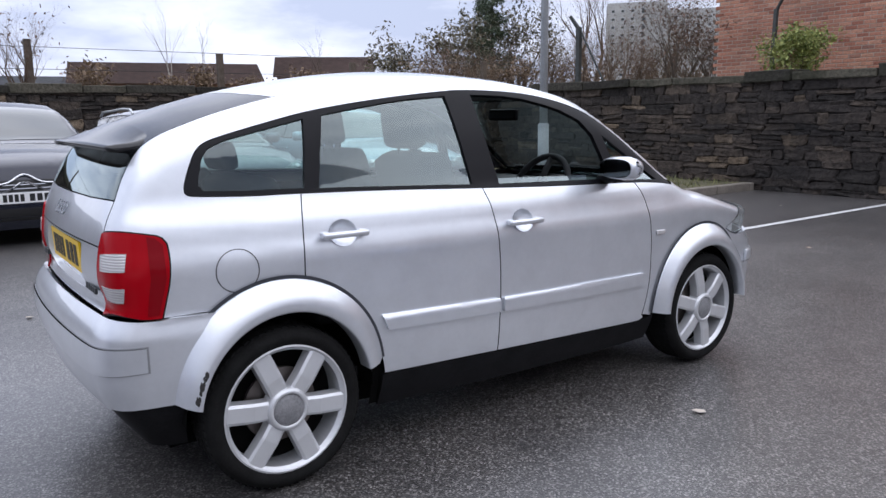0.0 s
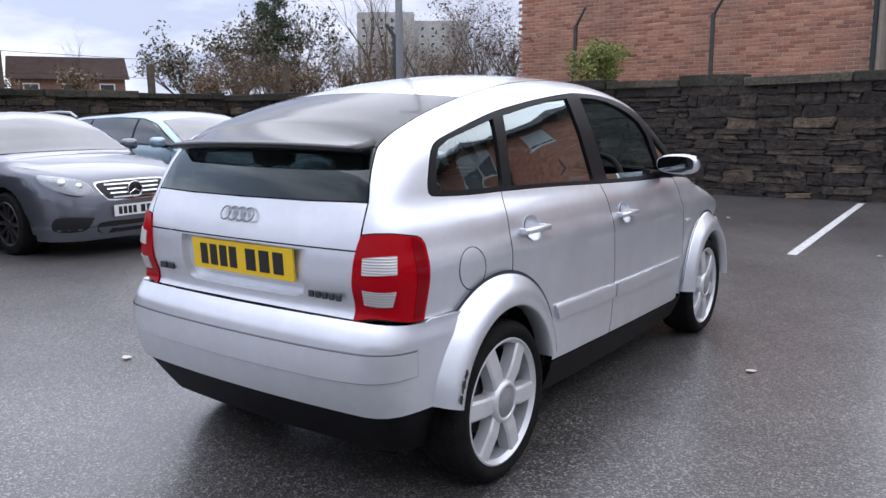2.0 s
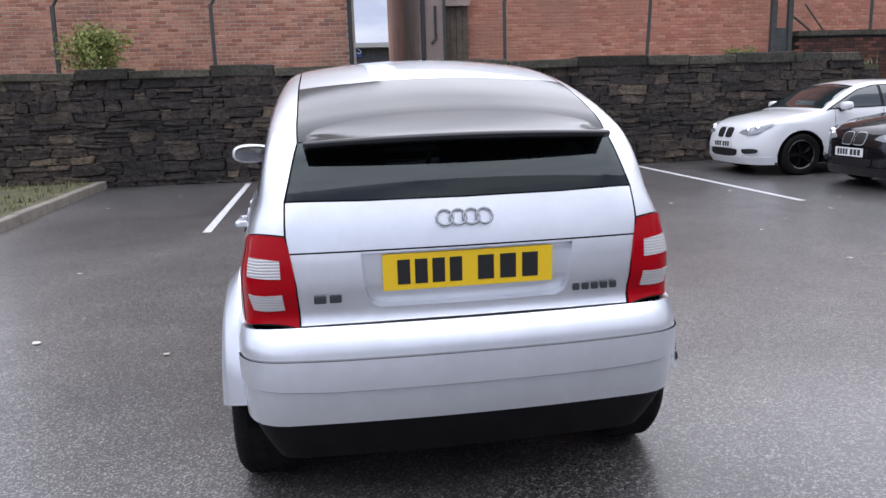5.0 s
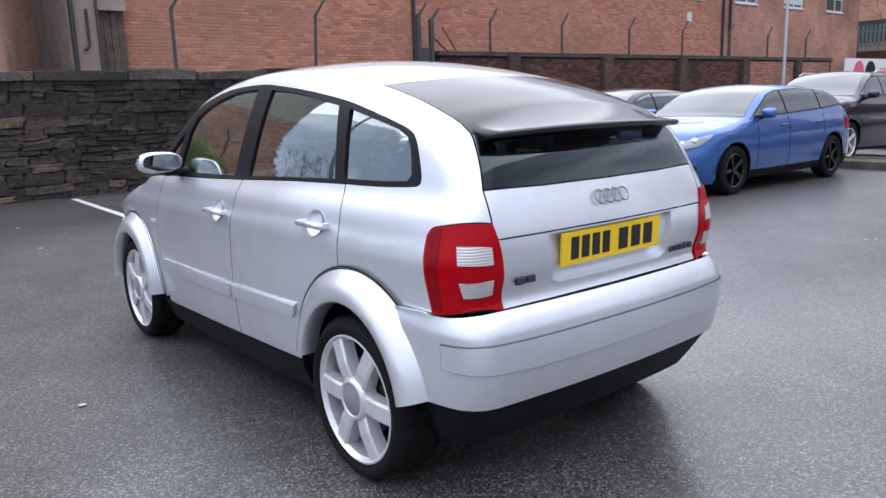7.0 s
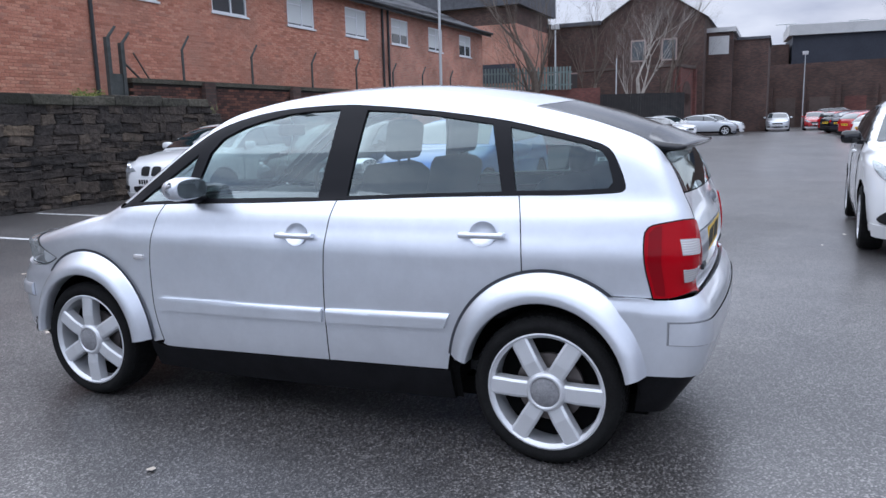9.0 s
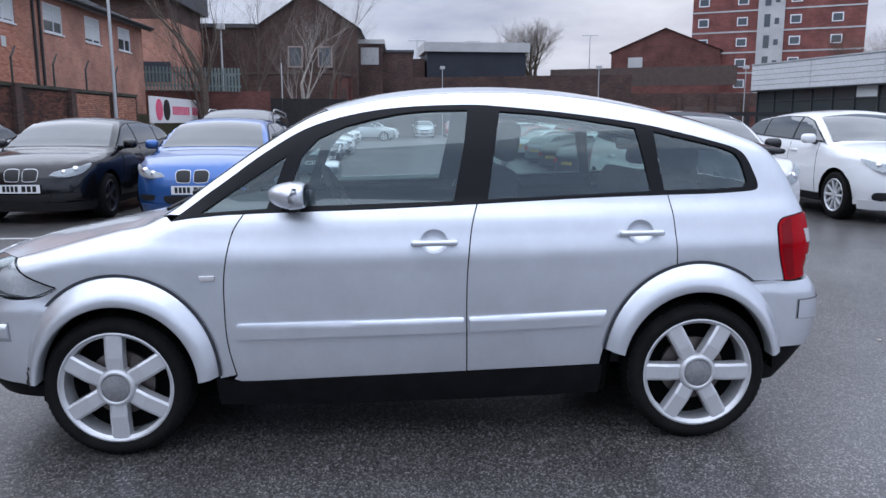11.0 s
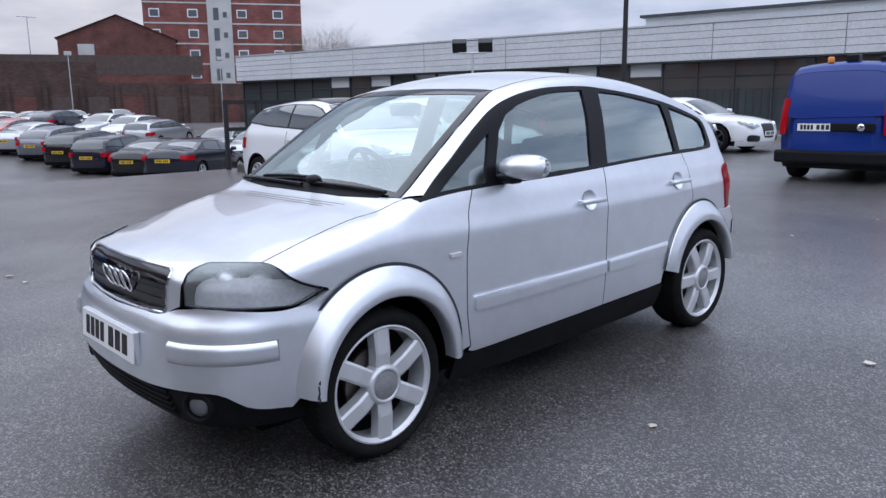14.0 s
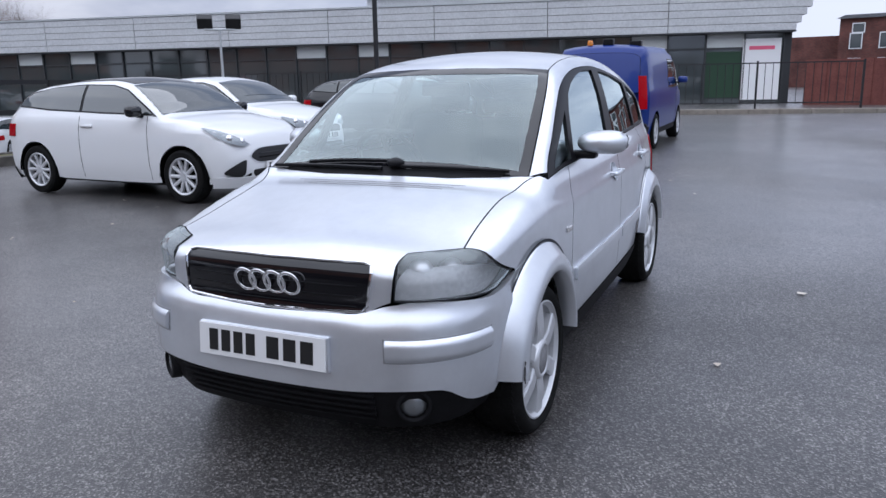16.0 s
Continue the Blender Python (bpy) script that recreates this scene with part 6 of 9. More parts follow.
    # wipers and scuttle
    place("scuttle", panel_data(A, [(1.02, 0.52, 0.975), (1.05, 0.3, 0.968), (1.055, 0, 0.966), (1.05, -0.3, 0.968), (1.02, -0.52, 0.975), (0.985, -0.54, 0.99), (0.995, 0, 1.005), (0.985, 0.54, 0.99)], (-0.5, 0, -0.85), 0.04, 0, [], 0.002), M["black_plastic"], car, 0.01, "black scuttle panel")
    for pts in ([(1.015, 0.03, 1.005), (1.01, 0.25, 1.005), (1.0, 0.55, 0.995)], [(1.03, -0.02, 0.995), (1.02, -0.28, 1.0), (1.0, -0.60, 0.985)], [(0.985, 0.05, 1.025), (0.985, -0.2, 1.025), (0.99, -0.42, 1.01)]):
        bm = bmesh.new()
        pp = A.snap(np.array(spline(pts, 0.05)), 0.014)
        for a, b in zip(pp[:-1], pp[1:]):
            add_tube(bm, a, b, 0.009, 0.008, 6)
        part("wiper", bm, M["black_trim"], car, "black wiper arm")
    bm = ball((1.005, 0.035, 1.02), (0.035, 0.04, 0.022), 14, 8)
    part("wiper_pivot", bm, M["black_trim"], car, "", True)

    # fog lamps
    for sgn in (1, -1):
        fp = A.snap(np.array([(1.84, 0.520, 0.330)]), 0.002)
        fn = A.normal(fp)[0]
        m = Matrix.Translation((fp[0][0] - 0.004, sgn * fp[0][1], fp[0][2])) @ Matrix.Rotation(sgn * math.atan2(fn[1], fn[0]), 4, "Z")
        bm = lathe([(0.001, 0.004), (0.03, 0.0), (0.043, -0.012), (0.046, -0.02)], 28)
        bmesh.ops.transform(bm, matrix=m @ Matrix.Rotation(-math.pi / 2, 4, "Z"), verts=bm.verts)
        fo = part("fog_lamp", bm, M["fog_glass"], car, "round clear fog lamp", True)
        bm = lathe([(0.044, -0.01), (0.047, 0.008), (0.058, 0.004), (0.062, -0.03)], 28)
        bmesh.ops.transform(bm, matrix=m @ Matrix.Rotation(-math.pi / 2, 4, "Z"), verts=bm.verts)
        part("fog_bezel", bm, M["black_plastic"], fo, "", True)

    # cabin
    def cushion(lo, hi, name, material=M["fabric"], tilt=0.0, bev=0.05):
        c = (Vector(lo) + Vector(hi)) / 2
        bm = bmesh.new()
        add_box(bm, Vector(lo) - c, Vector(hi) - c, None, bev)
        bmesh.ops.subdivide_edges(bm, edges=list(bm.edges), cuts=1, use_grid_fill=True)
        bmesh.ops.transform(bm, matrix=Matrix.Translation(c) @ Matrix.Rotation(tilt, 4, "Y"), verts=bm.verts)
        return part(name, bm, material, car, "", True)

    for sgn in (1, -1):
        y = sgn * 0.35
        cushion((-0.25, y - 0.23, 0.50), (0.28, y + 0.23, 0.66), "seat_cushion")
        cushion((-0.42, y - 0.22, 0.60), (-0.26, y + 0.22, 1.16), "seat_back", M["fabric"], -0.28)
        hr = cushion((-0.49, y - 0.125, 1.17), (-0.40, y + 0.125, 1.345), "head_restraint", M["fabric"], -0.15, 0.035)
        bm = bmesh.new()
        for dy in (-0.05, 0.05):
            add_tube(bm, (-0.43, y + dy, 1.10), (-0.44, y + dy, 1.20), 0.007, None, 6)
        part("post", bm, M["chrome"], hr)
        cushion((-1.02, y - 0.27, 0.52), (-0.62, y + 0.27, 0.68), "rear_seat_cushion")
        cushion((-1.20, y - 0.27, 0.62), (-1.06, y + 0.27, 1.10), "rear_seat_back", M["fabric"], -0.30)
        cushion((-1.29, y - 0.11, 1.11), (-1.22, y + 0.11, 1.22), "rear_head_restraint", M["fabric"], -0.2, 0.03)
    bm = bmesh.new()
    ys = np.linspace(-0.62, 0.62, 21)
    sect = [[bm.verts.new((x + (0.05 * math.exp(-((y + 0.35) / 0.2) ** 2) if k in (2, 3) else 0) * -1, y, z + (0.035 * math.exp(-((y + 0.35) / 0.2) ** 2) if k in (1, 2) else 0))) for k, (x, z) in enumerate(((0.98, 0.945), (0.75, 0.955), (0.56, 0.935), (0.53, 0.86), (0.60, 0.62), (0.75, 0.40)))] for y in ys]
    for p, q in zip(sect[:-1], sect[1:]):
        for i in range(5):
            bm.faces.new((p[i], p[i + 1], q[i + 1], q[i]))
    bmesh.ops.recalc_face_normals(bm, faces=bm.faces)
    part("dashboard", bm, M["dash"], car, "dark grey dashboard", True)
    bm = bmesh.new()
    n, m = 40, 8
    vs = [[bm.verts.new(((0.18 + 0.016 * math.cos(2 * math.pi * j / m)) * math.cos(2 * math.pi * i / n), (0.18 + 0.016 * math.cos(2 * math.pi * j / m)) * math.sin(2 * math.pi * i / n), 0.016 * math.sin(2 * math.pi * j / m))) for j in range(m)] for i in range(n)]
    for i in range(n):
        for j in range(m):
            bm.faces.new((vs[i][j], vs[(i + 1) % n][j], vs[(i + 1) % n][(j + 1) % m], vs[i][(j + 1) % m]))
    for a in (0.2, math.pi - 0.2, -math.pi / 2):
        add_tube(bm, (0, 0, 0.01), (0.17 * math.cos(a), 0.17 * math.sin(a), 0), 0.02, 0.014, 8)
    bmesh.ops.create_uvsphere(bm, u_segments=16, v_segments=8, radius=1, matrix=Matrix.Diagonal((0.07, 0.06, 0.025, 1)))
    bmesh.ops.transform(bm, matrix=Matrix.Translation((0.36, -0.35, 0.95)) @ Matrix.Rotation(radians(-62), 4, "Y") @ Matrix.Rotation(radians(90), 4, "Z"), verts=bm.verts)
    part("steering_wheel", bm, M["dash"], car, "black three spoke steering wheel", True)
    part("cabin_floor", box((-1.45, -0.6, 0.30), (0.75, 0.6, 0.34)), M["dash"], car)
    part("load_floor", box((-1.56, -0.55, 0.70), (-1.22, 0.55, 0.74)), M["dash"], car)
    part("interior_mirror", box((0.40, -0.12, 1.285), (0.43, 0.10, 1.345), 0.012), M["black_trim"], car)
    head = panel_data(A, front_top + mir(roof_edge)[1:-1] + rev(back_top) + rev(roof_edge)[1:-1], (0, 0, -1), 0.10, 0.02, [], -0.03)
    place("roof_lining", head, M["cabin_light"], car, 0.005)
    # wheels
    for nm, x, sgn, turn in (("rear_wheel", -1.2025, 1, 0.02), ("front_wheel", 1.1985, 1, 0.52), ("rear_wheel", -1.2025, -1, 0.10), ("front_wheel", 1.1985, -1, 0.30)):
        wheel_parts(car, nm, x, sgn * 0.72, 0.2945, sgn, turn=turn)
    return car


def inset3(shape, loop, d, amount):
    """The loop moved inwards on the surface as seen along d."""
    d = np.array(d, float)
    d /= np.linalg.norm(d)
    u = np.cross(d, (0, 0, 1.0))
    u /= np.linalg.norm(u)
    w = np.cross(u, d)
    p = shape.snap(dense(loop, 0.03))
    q = inset_poly(np.stack([p @ u, p @ w], 1), amount)
    t = p @ d
    return [tuple(a) for a in shape.snap(q[:, :1] * u + q[:, 1:2] * w + t[:, None] * d)]


build_silver_car()


# ---------------- other cars ----------------
def mat_variant(name, color, rough=0.25, metal=0.5):
    return mat(name, color, rough, metal, 0.5, 1.0, 0.03)


PAINT = {
    "white": mat_variant("white car paint", (0.78, 0.79, 0.80), 0.3, 0.0),
    "black": mat("black car paint", (0.005, 0.005, 0.007), 0.15, 0.0, 0.4, 0.4, 0.03),
    "blue": mat_variant("bright blue car paint", (0.035, 0.115, 0.36), 0.3, 0.5),
    "van_blue": mat("deep blue van paint", (0.004, 0.026, 0.19), 0.32, 0.0, 0.3, 0.35, 0.05),
    "ice": mat_variant("pale ice blue car paint", (0.32, 0.44, 0.52), 0.28, 0.6),
    "graphite": mat_variant("graphite grey car paint", (0.16, 0.17, 0.20), 0.28, 0.7),
    "navy": mat("dark navy car paint", (0.009, 0.011, 0.024), 0.18, 0.2, 0.4, 0.6, 0.03),
    "silver2": mat_variant("light silver car paint", (0.50, 0.52, 0.54), 0.3, 0.7),
    "red": mat_variant("red car paint", (0.36, 0.012, 0.014), 0.25, 0.1),
    "brown": mat_variant("dark brown car paint", (0.05, 0.03, 0.022), 0.25, 0.5),
}
M["car_glass"] = mat("dark reflective car glass", (0.014, 0.024, 0.027), 0.03, 0, 0.9, 0.8, 0.02)
M["lamp_clear"] = glass_mat("clear headlamp cover", (0.80, 0.82, 0.84), 0.22, 0.10, 2.6)
M["lamp_back"] = mat("lamp housing", (0.34, 0.35, 0.37), 0.35, 0.5)
M["mesh_black"] = mat("black grille mesh", (0.008, 0.008, 0.009), 0.5)

KINDS = {
    # top line, tail line (x by height), window outline; x in lengths, z in heights
    "hatch": dict(
        top=[(-0.55, 0.70), (-0.47, 0.79), (-0.42, 0.86), (-0.36, 0.925), (-0.25, 0.968), (-0.08, 1.0), (0.03, 0.985), (0.10, 0.93), (0.18, 0.80), (0.235, 0.705), (0.30, 0.675), (0.40, 0.625), (0.47, 0.555), (0.52, 0.48)],
        tail=[(0.10, -0.46), (0.22, -0.492), (0.36, -0.50), (0.52, -0.492), (0.66, -0.475), (0.78, -0.44), (0.92, -0.375), (1.0, -0.33)],
        dlo=[(0.225, 0.685), (0.15, 0.80), (0.085, 0.895), (0.02, 0.935), (-0.12, 0.945), (-0.26, 0.925), (-0.34, 0.885), (-0.39, 0.80), (-0.40, 0.755), (-0.25, 0.725), (0.0, 0.70)]),
    "estate": dict(
        top=[(-0.55, 0.74), (-0.49, 0.86), (-0.44, 0.93), (-0.36, 0.965), (-0.2, 0.99), (-0.05, 1.0), (0.04, 0.975), (0.12, 0.88), (0.19, 0.765), (0.24, 0.69), (0.30, 0.668), (0.41, 0.61), (0.47, 0.55), (0.52, 0.47)],
        tail=[(0.10, -0.47), (0.22, -0.495), (0.36, -0.50), (0.55, -0.495), (0.68, -0.485), (0.8, -0.465), (0.92, -0.43), (1.0, -0.40)],
        dlo=[(0.225, 0.68), (0.15, 0.79), (0.09, 0.885), (0.02, 0.93), (-0.12, 0.945), (-0.28, 0.93), (-0.38, 0.90), (-0.43, 0.85), (-0.445, 0.755), (-0.25, 0.715), (0.0, 0.695)]),
    "saloon": dict(
        top=[(-0.52, 0.60), (-0.48, 0.70), (-0.40, 0.745), (-0.33, 0.80), (-0.24, 0.91), (-0.15, 0.975), (-0.05, 1.0), (0.04, 0.98), (0.11, 0.90), (0.18, 0.78), (0.235, 0.69), (0.30, 0.665), (0.41, 0.61), (0.47, 0.55), (0.52, 0.47)],
        tail=[(0.10, -0.46), (0.22, -0.49), (0.40, -0.50), (0.60, -0.495), (0.70, -0.48), (0.8, -0.46), (1.0, -0.43)],
        dlo=[(0.22, 0.68), (0.15, 0.785), (0.09, 0.87), (0.02, 0.92), (-0.10, 0.935), (-0.20, 0.90), (-0.28, 0.82), (-0.325, 0.745), (-0.2, 0.715), (0.0, 0.695)]),
    "suv": dict(
        top=[(-0.55, 0.74), (-0.49, 0.86), (-0.44, 0.94), (-0.34, 0.975), (-0.2, 0.995), (-0.05, 1.0), (0.06, 0.97), (0.13, 0.88), (0.20, 0.76), (0.25, 0.70), (0.32, 0.685), (0.42, 0.64), (0.48, 0.57), (0.52, 0.5)],
        tail=[(0.12, -0.47), (0.25, -0.495), (0.40, -0.50), (0.58, -0.49), (0.70, -0.475), (0.85, -0.44), (1.0, -0.40)],
        dlo=[(0.23, 0.70), (0.16, 0.80), (0.10, 0.885), (0.03, 0.925), (-0.12, 0.94), (-0.28, 0.925), (-0.38, 0.89), (-0.42, 0.82), (-0.425, 0.755), (-0.25, 0.725), (0.0, 0.71)]),
    "van": dict(
        top=[(-0.55, 0.95), (-0.49, 0.975), (-0.44, 0.99), (-0.3, 1.0), (-0.1, 1.0), (0.08, 0.985), (0.15, 0.93), (0.22, 0.80), (0.29, 0.64), (0.36, 0.58), (0.44, 0.54), (0.48, 0.49), (0.52, 0.42)],
        tail=[(0.08, -0.47), (0.2, -0.495), (0.40, -0.50), (0.58, -0.495), (0.75, -0.485), (0.92, -0.47), (1.0, -0.46)],
        dlo=[(0.30, 0.575), (0.22, 0.74), (0.17, 0.835), (0.10, 0.86), (-0.02, 0.86), (-0.035, 0.575), (0.1, 0.565)]),
}


def car_shape(kind, L, W, H):
    k = KINDS[kind]
    h = W / 2
    van = kind == "van"
    return Shape(
        top=[(x * L, z * H) for x, z in k["top"]],
        wide=[(0.1 * H, 0.93 * h), (0.25 * H, 0.985 * h), (0.45 * H, 1.0 * h), (0.58 * H, 0.985 * h), (0.66 * H, 0.955 * h), (0.72 * H, (0.95 if van else 0.91) * h), (0.85 * H, (0.91 if van else 0.82) * h), (0.97 * H, (0.85 if van else 0.70) * h), (1.05 * H, (0.8 if van else 0.62) * h)],
        plan=[(-0.52 * L, 0.90 if van else 0.84), (-0.42 * L, 0.96), (-0.25 * L, 0.99), (0.0, 1.0), (0.25 * L, 0.99), (0.38 * L, 0.955), (0.46 * L, 0.87), (0.52 * L, 0.76)],
        tail=[(z * H, x * L) for z, x in k["tail"]],
        nose=[(0.08 * H, 0.475 * L), (0.2 * H, 0.498 * L), (0.33 * H, 0.50 * L), (0.45 * H, 0.492 * L), (0.55 * H, 0.475 * L), (0.68 * H, 0.44 * L)],
        crown=[(-0.5 * L, 0.10), (0.0, 0.11), (0.2 * L, 0.06), (0.5 * L, 0.12)],
        tail_bow=0.10, nose_bow=0.16, k=(0.09, 0.14, 0.28, 0.06))


def shell_mesh(sh, L, H, zlow, arches, ra, n=(46, 12, 12)):
    """The whole painted skin as one closed sheet, cut out over the wheels."""
    nx, ny, nz = n
    pts, quads, index = [], [], {}

    def vid(i, j, k):
        key = (i, j, k)
        if key not in index:
            index[key] = len(pts)
            pts.append((2 * i / nx - 1, 2 * j / ny - 1, 2 * k / nz - 1))
        return index[key]
    for i in range(nx):
        for j in range(ny):
            for k, f in ((0, 1), (nz, 0)):
                q = [vid(i, j, k), vid(i + 1, j, k), vid(i + 1, j + 1, k), vid(i, j + 1, k)]
                quads.append(q[::-1] if f else q)
        for k in range(nz):
            for j, f in ((0, 0), (ny, 1)):
                q = [vid(i, j, k), vid(i + 1, j, k), vid(i + 1, j, k + 1), vid(i, j, k + 1)]
                quads.append(q[::-1] if f else q)
    for j in range(ny):
        for k in range(nz):
            for i, f in ((0, 1), (nx, 0)):
                q = [vid(i, j, k), vid(i, j + 1, k), vid(i, j + 1, k + 1), vid(i, j, k + 1)]
                quads.append(q[::-1] if f else q)
    p = np.array(pts)
    zc = 0.46 * H
    seg = 0.40 * L
    c = np.stack([np.clip(p[:, 0] * 1.12, -1, 1) * seg, np.zeros(len(p)), np.full(len(p), zc)], 1)
    # flat-sided directions, bent outwards near the ends
    end = np.clip((np.abs(p[:, 0]) - 0.893) / 0.107, 0, 1) * np.sign(p[:, 0])
    d = np.stack([end * 1.3, p[:, 1] * 1.0, p[:, 2] * 0.85], 1)
    d /= np.maximum(np.linalg.norm(d, axis=1, keepdims=True), 1e-6)
    fn = lambda q: np.maximum(sh.f(q), zlow - q[:, 2])
    lo, hi = np.zeros(len(p)), np.full(len(p), 2.2)
    for _ in range(30):
        mid = (lo + hi) / 2
        ins = fn(c + d * mid[:, None]) < 0
        lo, hi = np.where(ins, mid, lo), np.where(ins, hi, mid)
    v = c + d * ((lo + hi) / 2)[:, None]
    keep, gone = [], []
    for q in quads:
        m = v[q].mean(0)
        hole = abs(m[1]) > 0.45 and any(math.hypot(m[0] - ax, m[2] - az) < ra for ax, az in arches)
        (gone if hole else keep).append(q)
    use = {i for q in keep for i in q}
    cut = {i for q in gone for i in q} & use
    for i in cut:
        for ax, az in arches:
            r = math.hypot(v[i][0] - ax, v[i][2] - az)
            if r < ra * 1.5 and abs(v[i][1]) > 0.4 and v[i][2] > zlow + 0.01:
                v[i][0], v[i][2] = ax + (v[i][0] - ax) * ra / r, az + (v[i][2] - az) * ra / r
    nrm = sh.normal(v)
    low = v[:, 2] < zlow + 0.02
    nrm[low] = nrm[low] * 0.7 + np.array([0, 0, -0.5])
    nrm /= np.linalg.norm(nrm, axis=1, keepdims=True)
    remap = {i: k for k, i in enumerate(sorted(use))}
    order = sorted(use)
    me = bpy.data.meshes.new("body")
    me.from_pydata([tuple(v[i]) for i in order], [], [[remap[i] for i in q] for q in keep])
    me.update()
    zs = [v[q].mean(0)[2] for q in keep]
    for pol, z in zip(me.polygons, zs):
        pol.material_index = 1 if z < zlow + 0.085 else 0
    me.polygons.foreach_set("use_smooth", [True] * len(me.polygons))
    me.normals_split_custom_set_from_vertices([tuple(nrm[i]) for i in order])
    return me


WHEELS = {}


def simple_wheel(parent, name, x, y, z, sgn, r, finish, spokes):
    key = (r, finish, spokes)
    if key not in WHEELS:
        rim = r * 0.70
        bm = lathe([(rim - 0.02, -0.08), (rim - 0.02, 0.0), (rim - 0.004, 0.012), (rim + 0.004, 0.006), (rim + 0.004, -0.08)], 32)
        sb = bmesh.new()
        q = [[sb.verts.new(c) for c in ((rr, yy, ww), (rr, yy + 0.006, 0), (rr, yy, -ww), (rr, yy - 0.03, -ww), (rr, yy - 0.03, ww))] for rr, yy, ww in ((0.03, -0.01, 0.02), (rim - 0.01, 0.0, 0.032 if spokes < 8 else 0.018))]
        for i in range(5):
            sb.faces.new((q[0][i], q[0][(i + 1) % 5], q[1][(i + 1) % 5], q[1][i]))
        bmesh.ops.recalc_face_normals(sb, faces=sb.faces)
        sme = bpy.data.meshes.new("spoke")
        sb.to_mesh(sme)
        sb.free()
        sme.materials.append(M[finish])
        bmesh.ops.create_cone(bm, cap_ends=True, segments=16, radius1=0.05, radius2=0.045, depth=0.03, matrix=Matrix.Translation((0, -0.01, 0)) @ Matrix.Rotation(-math.pi / 2, 4, "X"))
        bmesh.ops.recalc_face_normals(bm, faces=bm.faces)
        a = bpy.data.meshes.new("rim")
        bm.to_mesh(a)
        bm.free()
        a.materials.append(M[finish])
        bm = lathe([(rim, 0.004), (rim + 0.02, 0.016), (r - 0.03, 0.016), (r - 0.006, 0.0), (r, -0.03), (r, -0.16), (r - 0.02, -0.19), (rim, -0.19)], 36)
        b = bpy.data.meshes.new("tyre")
        bm.to_mesh(b)
        bm.free()
        b.materials.append(M["rubber"])
        # added black disc as the shade inside the wheel
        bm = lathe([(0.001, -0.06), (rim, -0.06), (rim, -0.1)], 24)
        cme = bpy.data.meshes.new("inner_shade_disc")
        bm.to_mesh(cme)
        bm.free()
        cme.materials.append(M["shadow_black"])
        WHEELS[key] = (a, b, cme, sme)
    a, b, cme, sme = WHEELS[key]
    w = new(name, a)
    w.parent = parent
    w.matrix_basis = Matrix.Translation((x, y, z)) @ (Matrix() if sgn > 0 else Matrix.Rotation(math.pi, 4, "Z"))
    for nm, me in (("tyre", b), ("inner_shade_disc", cme)):
        o = new(nm, me)
        o.parent = w
    for k in range(spokes):
        o = new("spoke", sme)
        o.parent = w
        o.matrix_basis = Matrix.Rotation(2 * math.pi * k / spokes, 4, "Y")
    return w


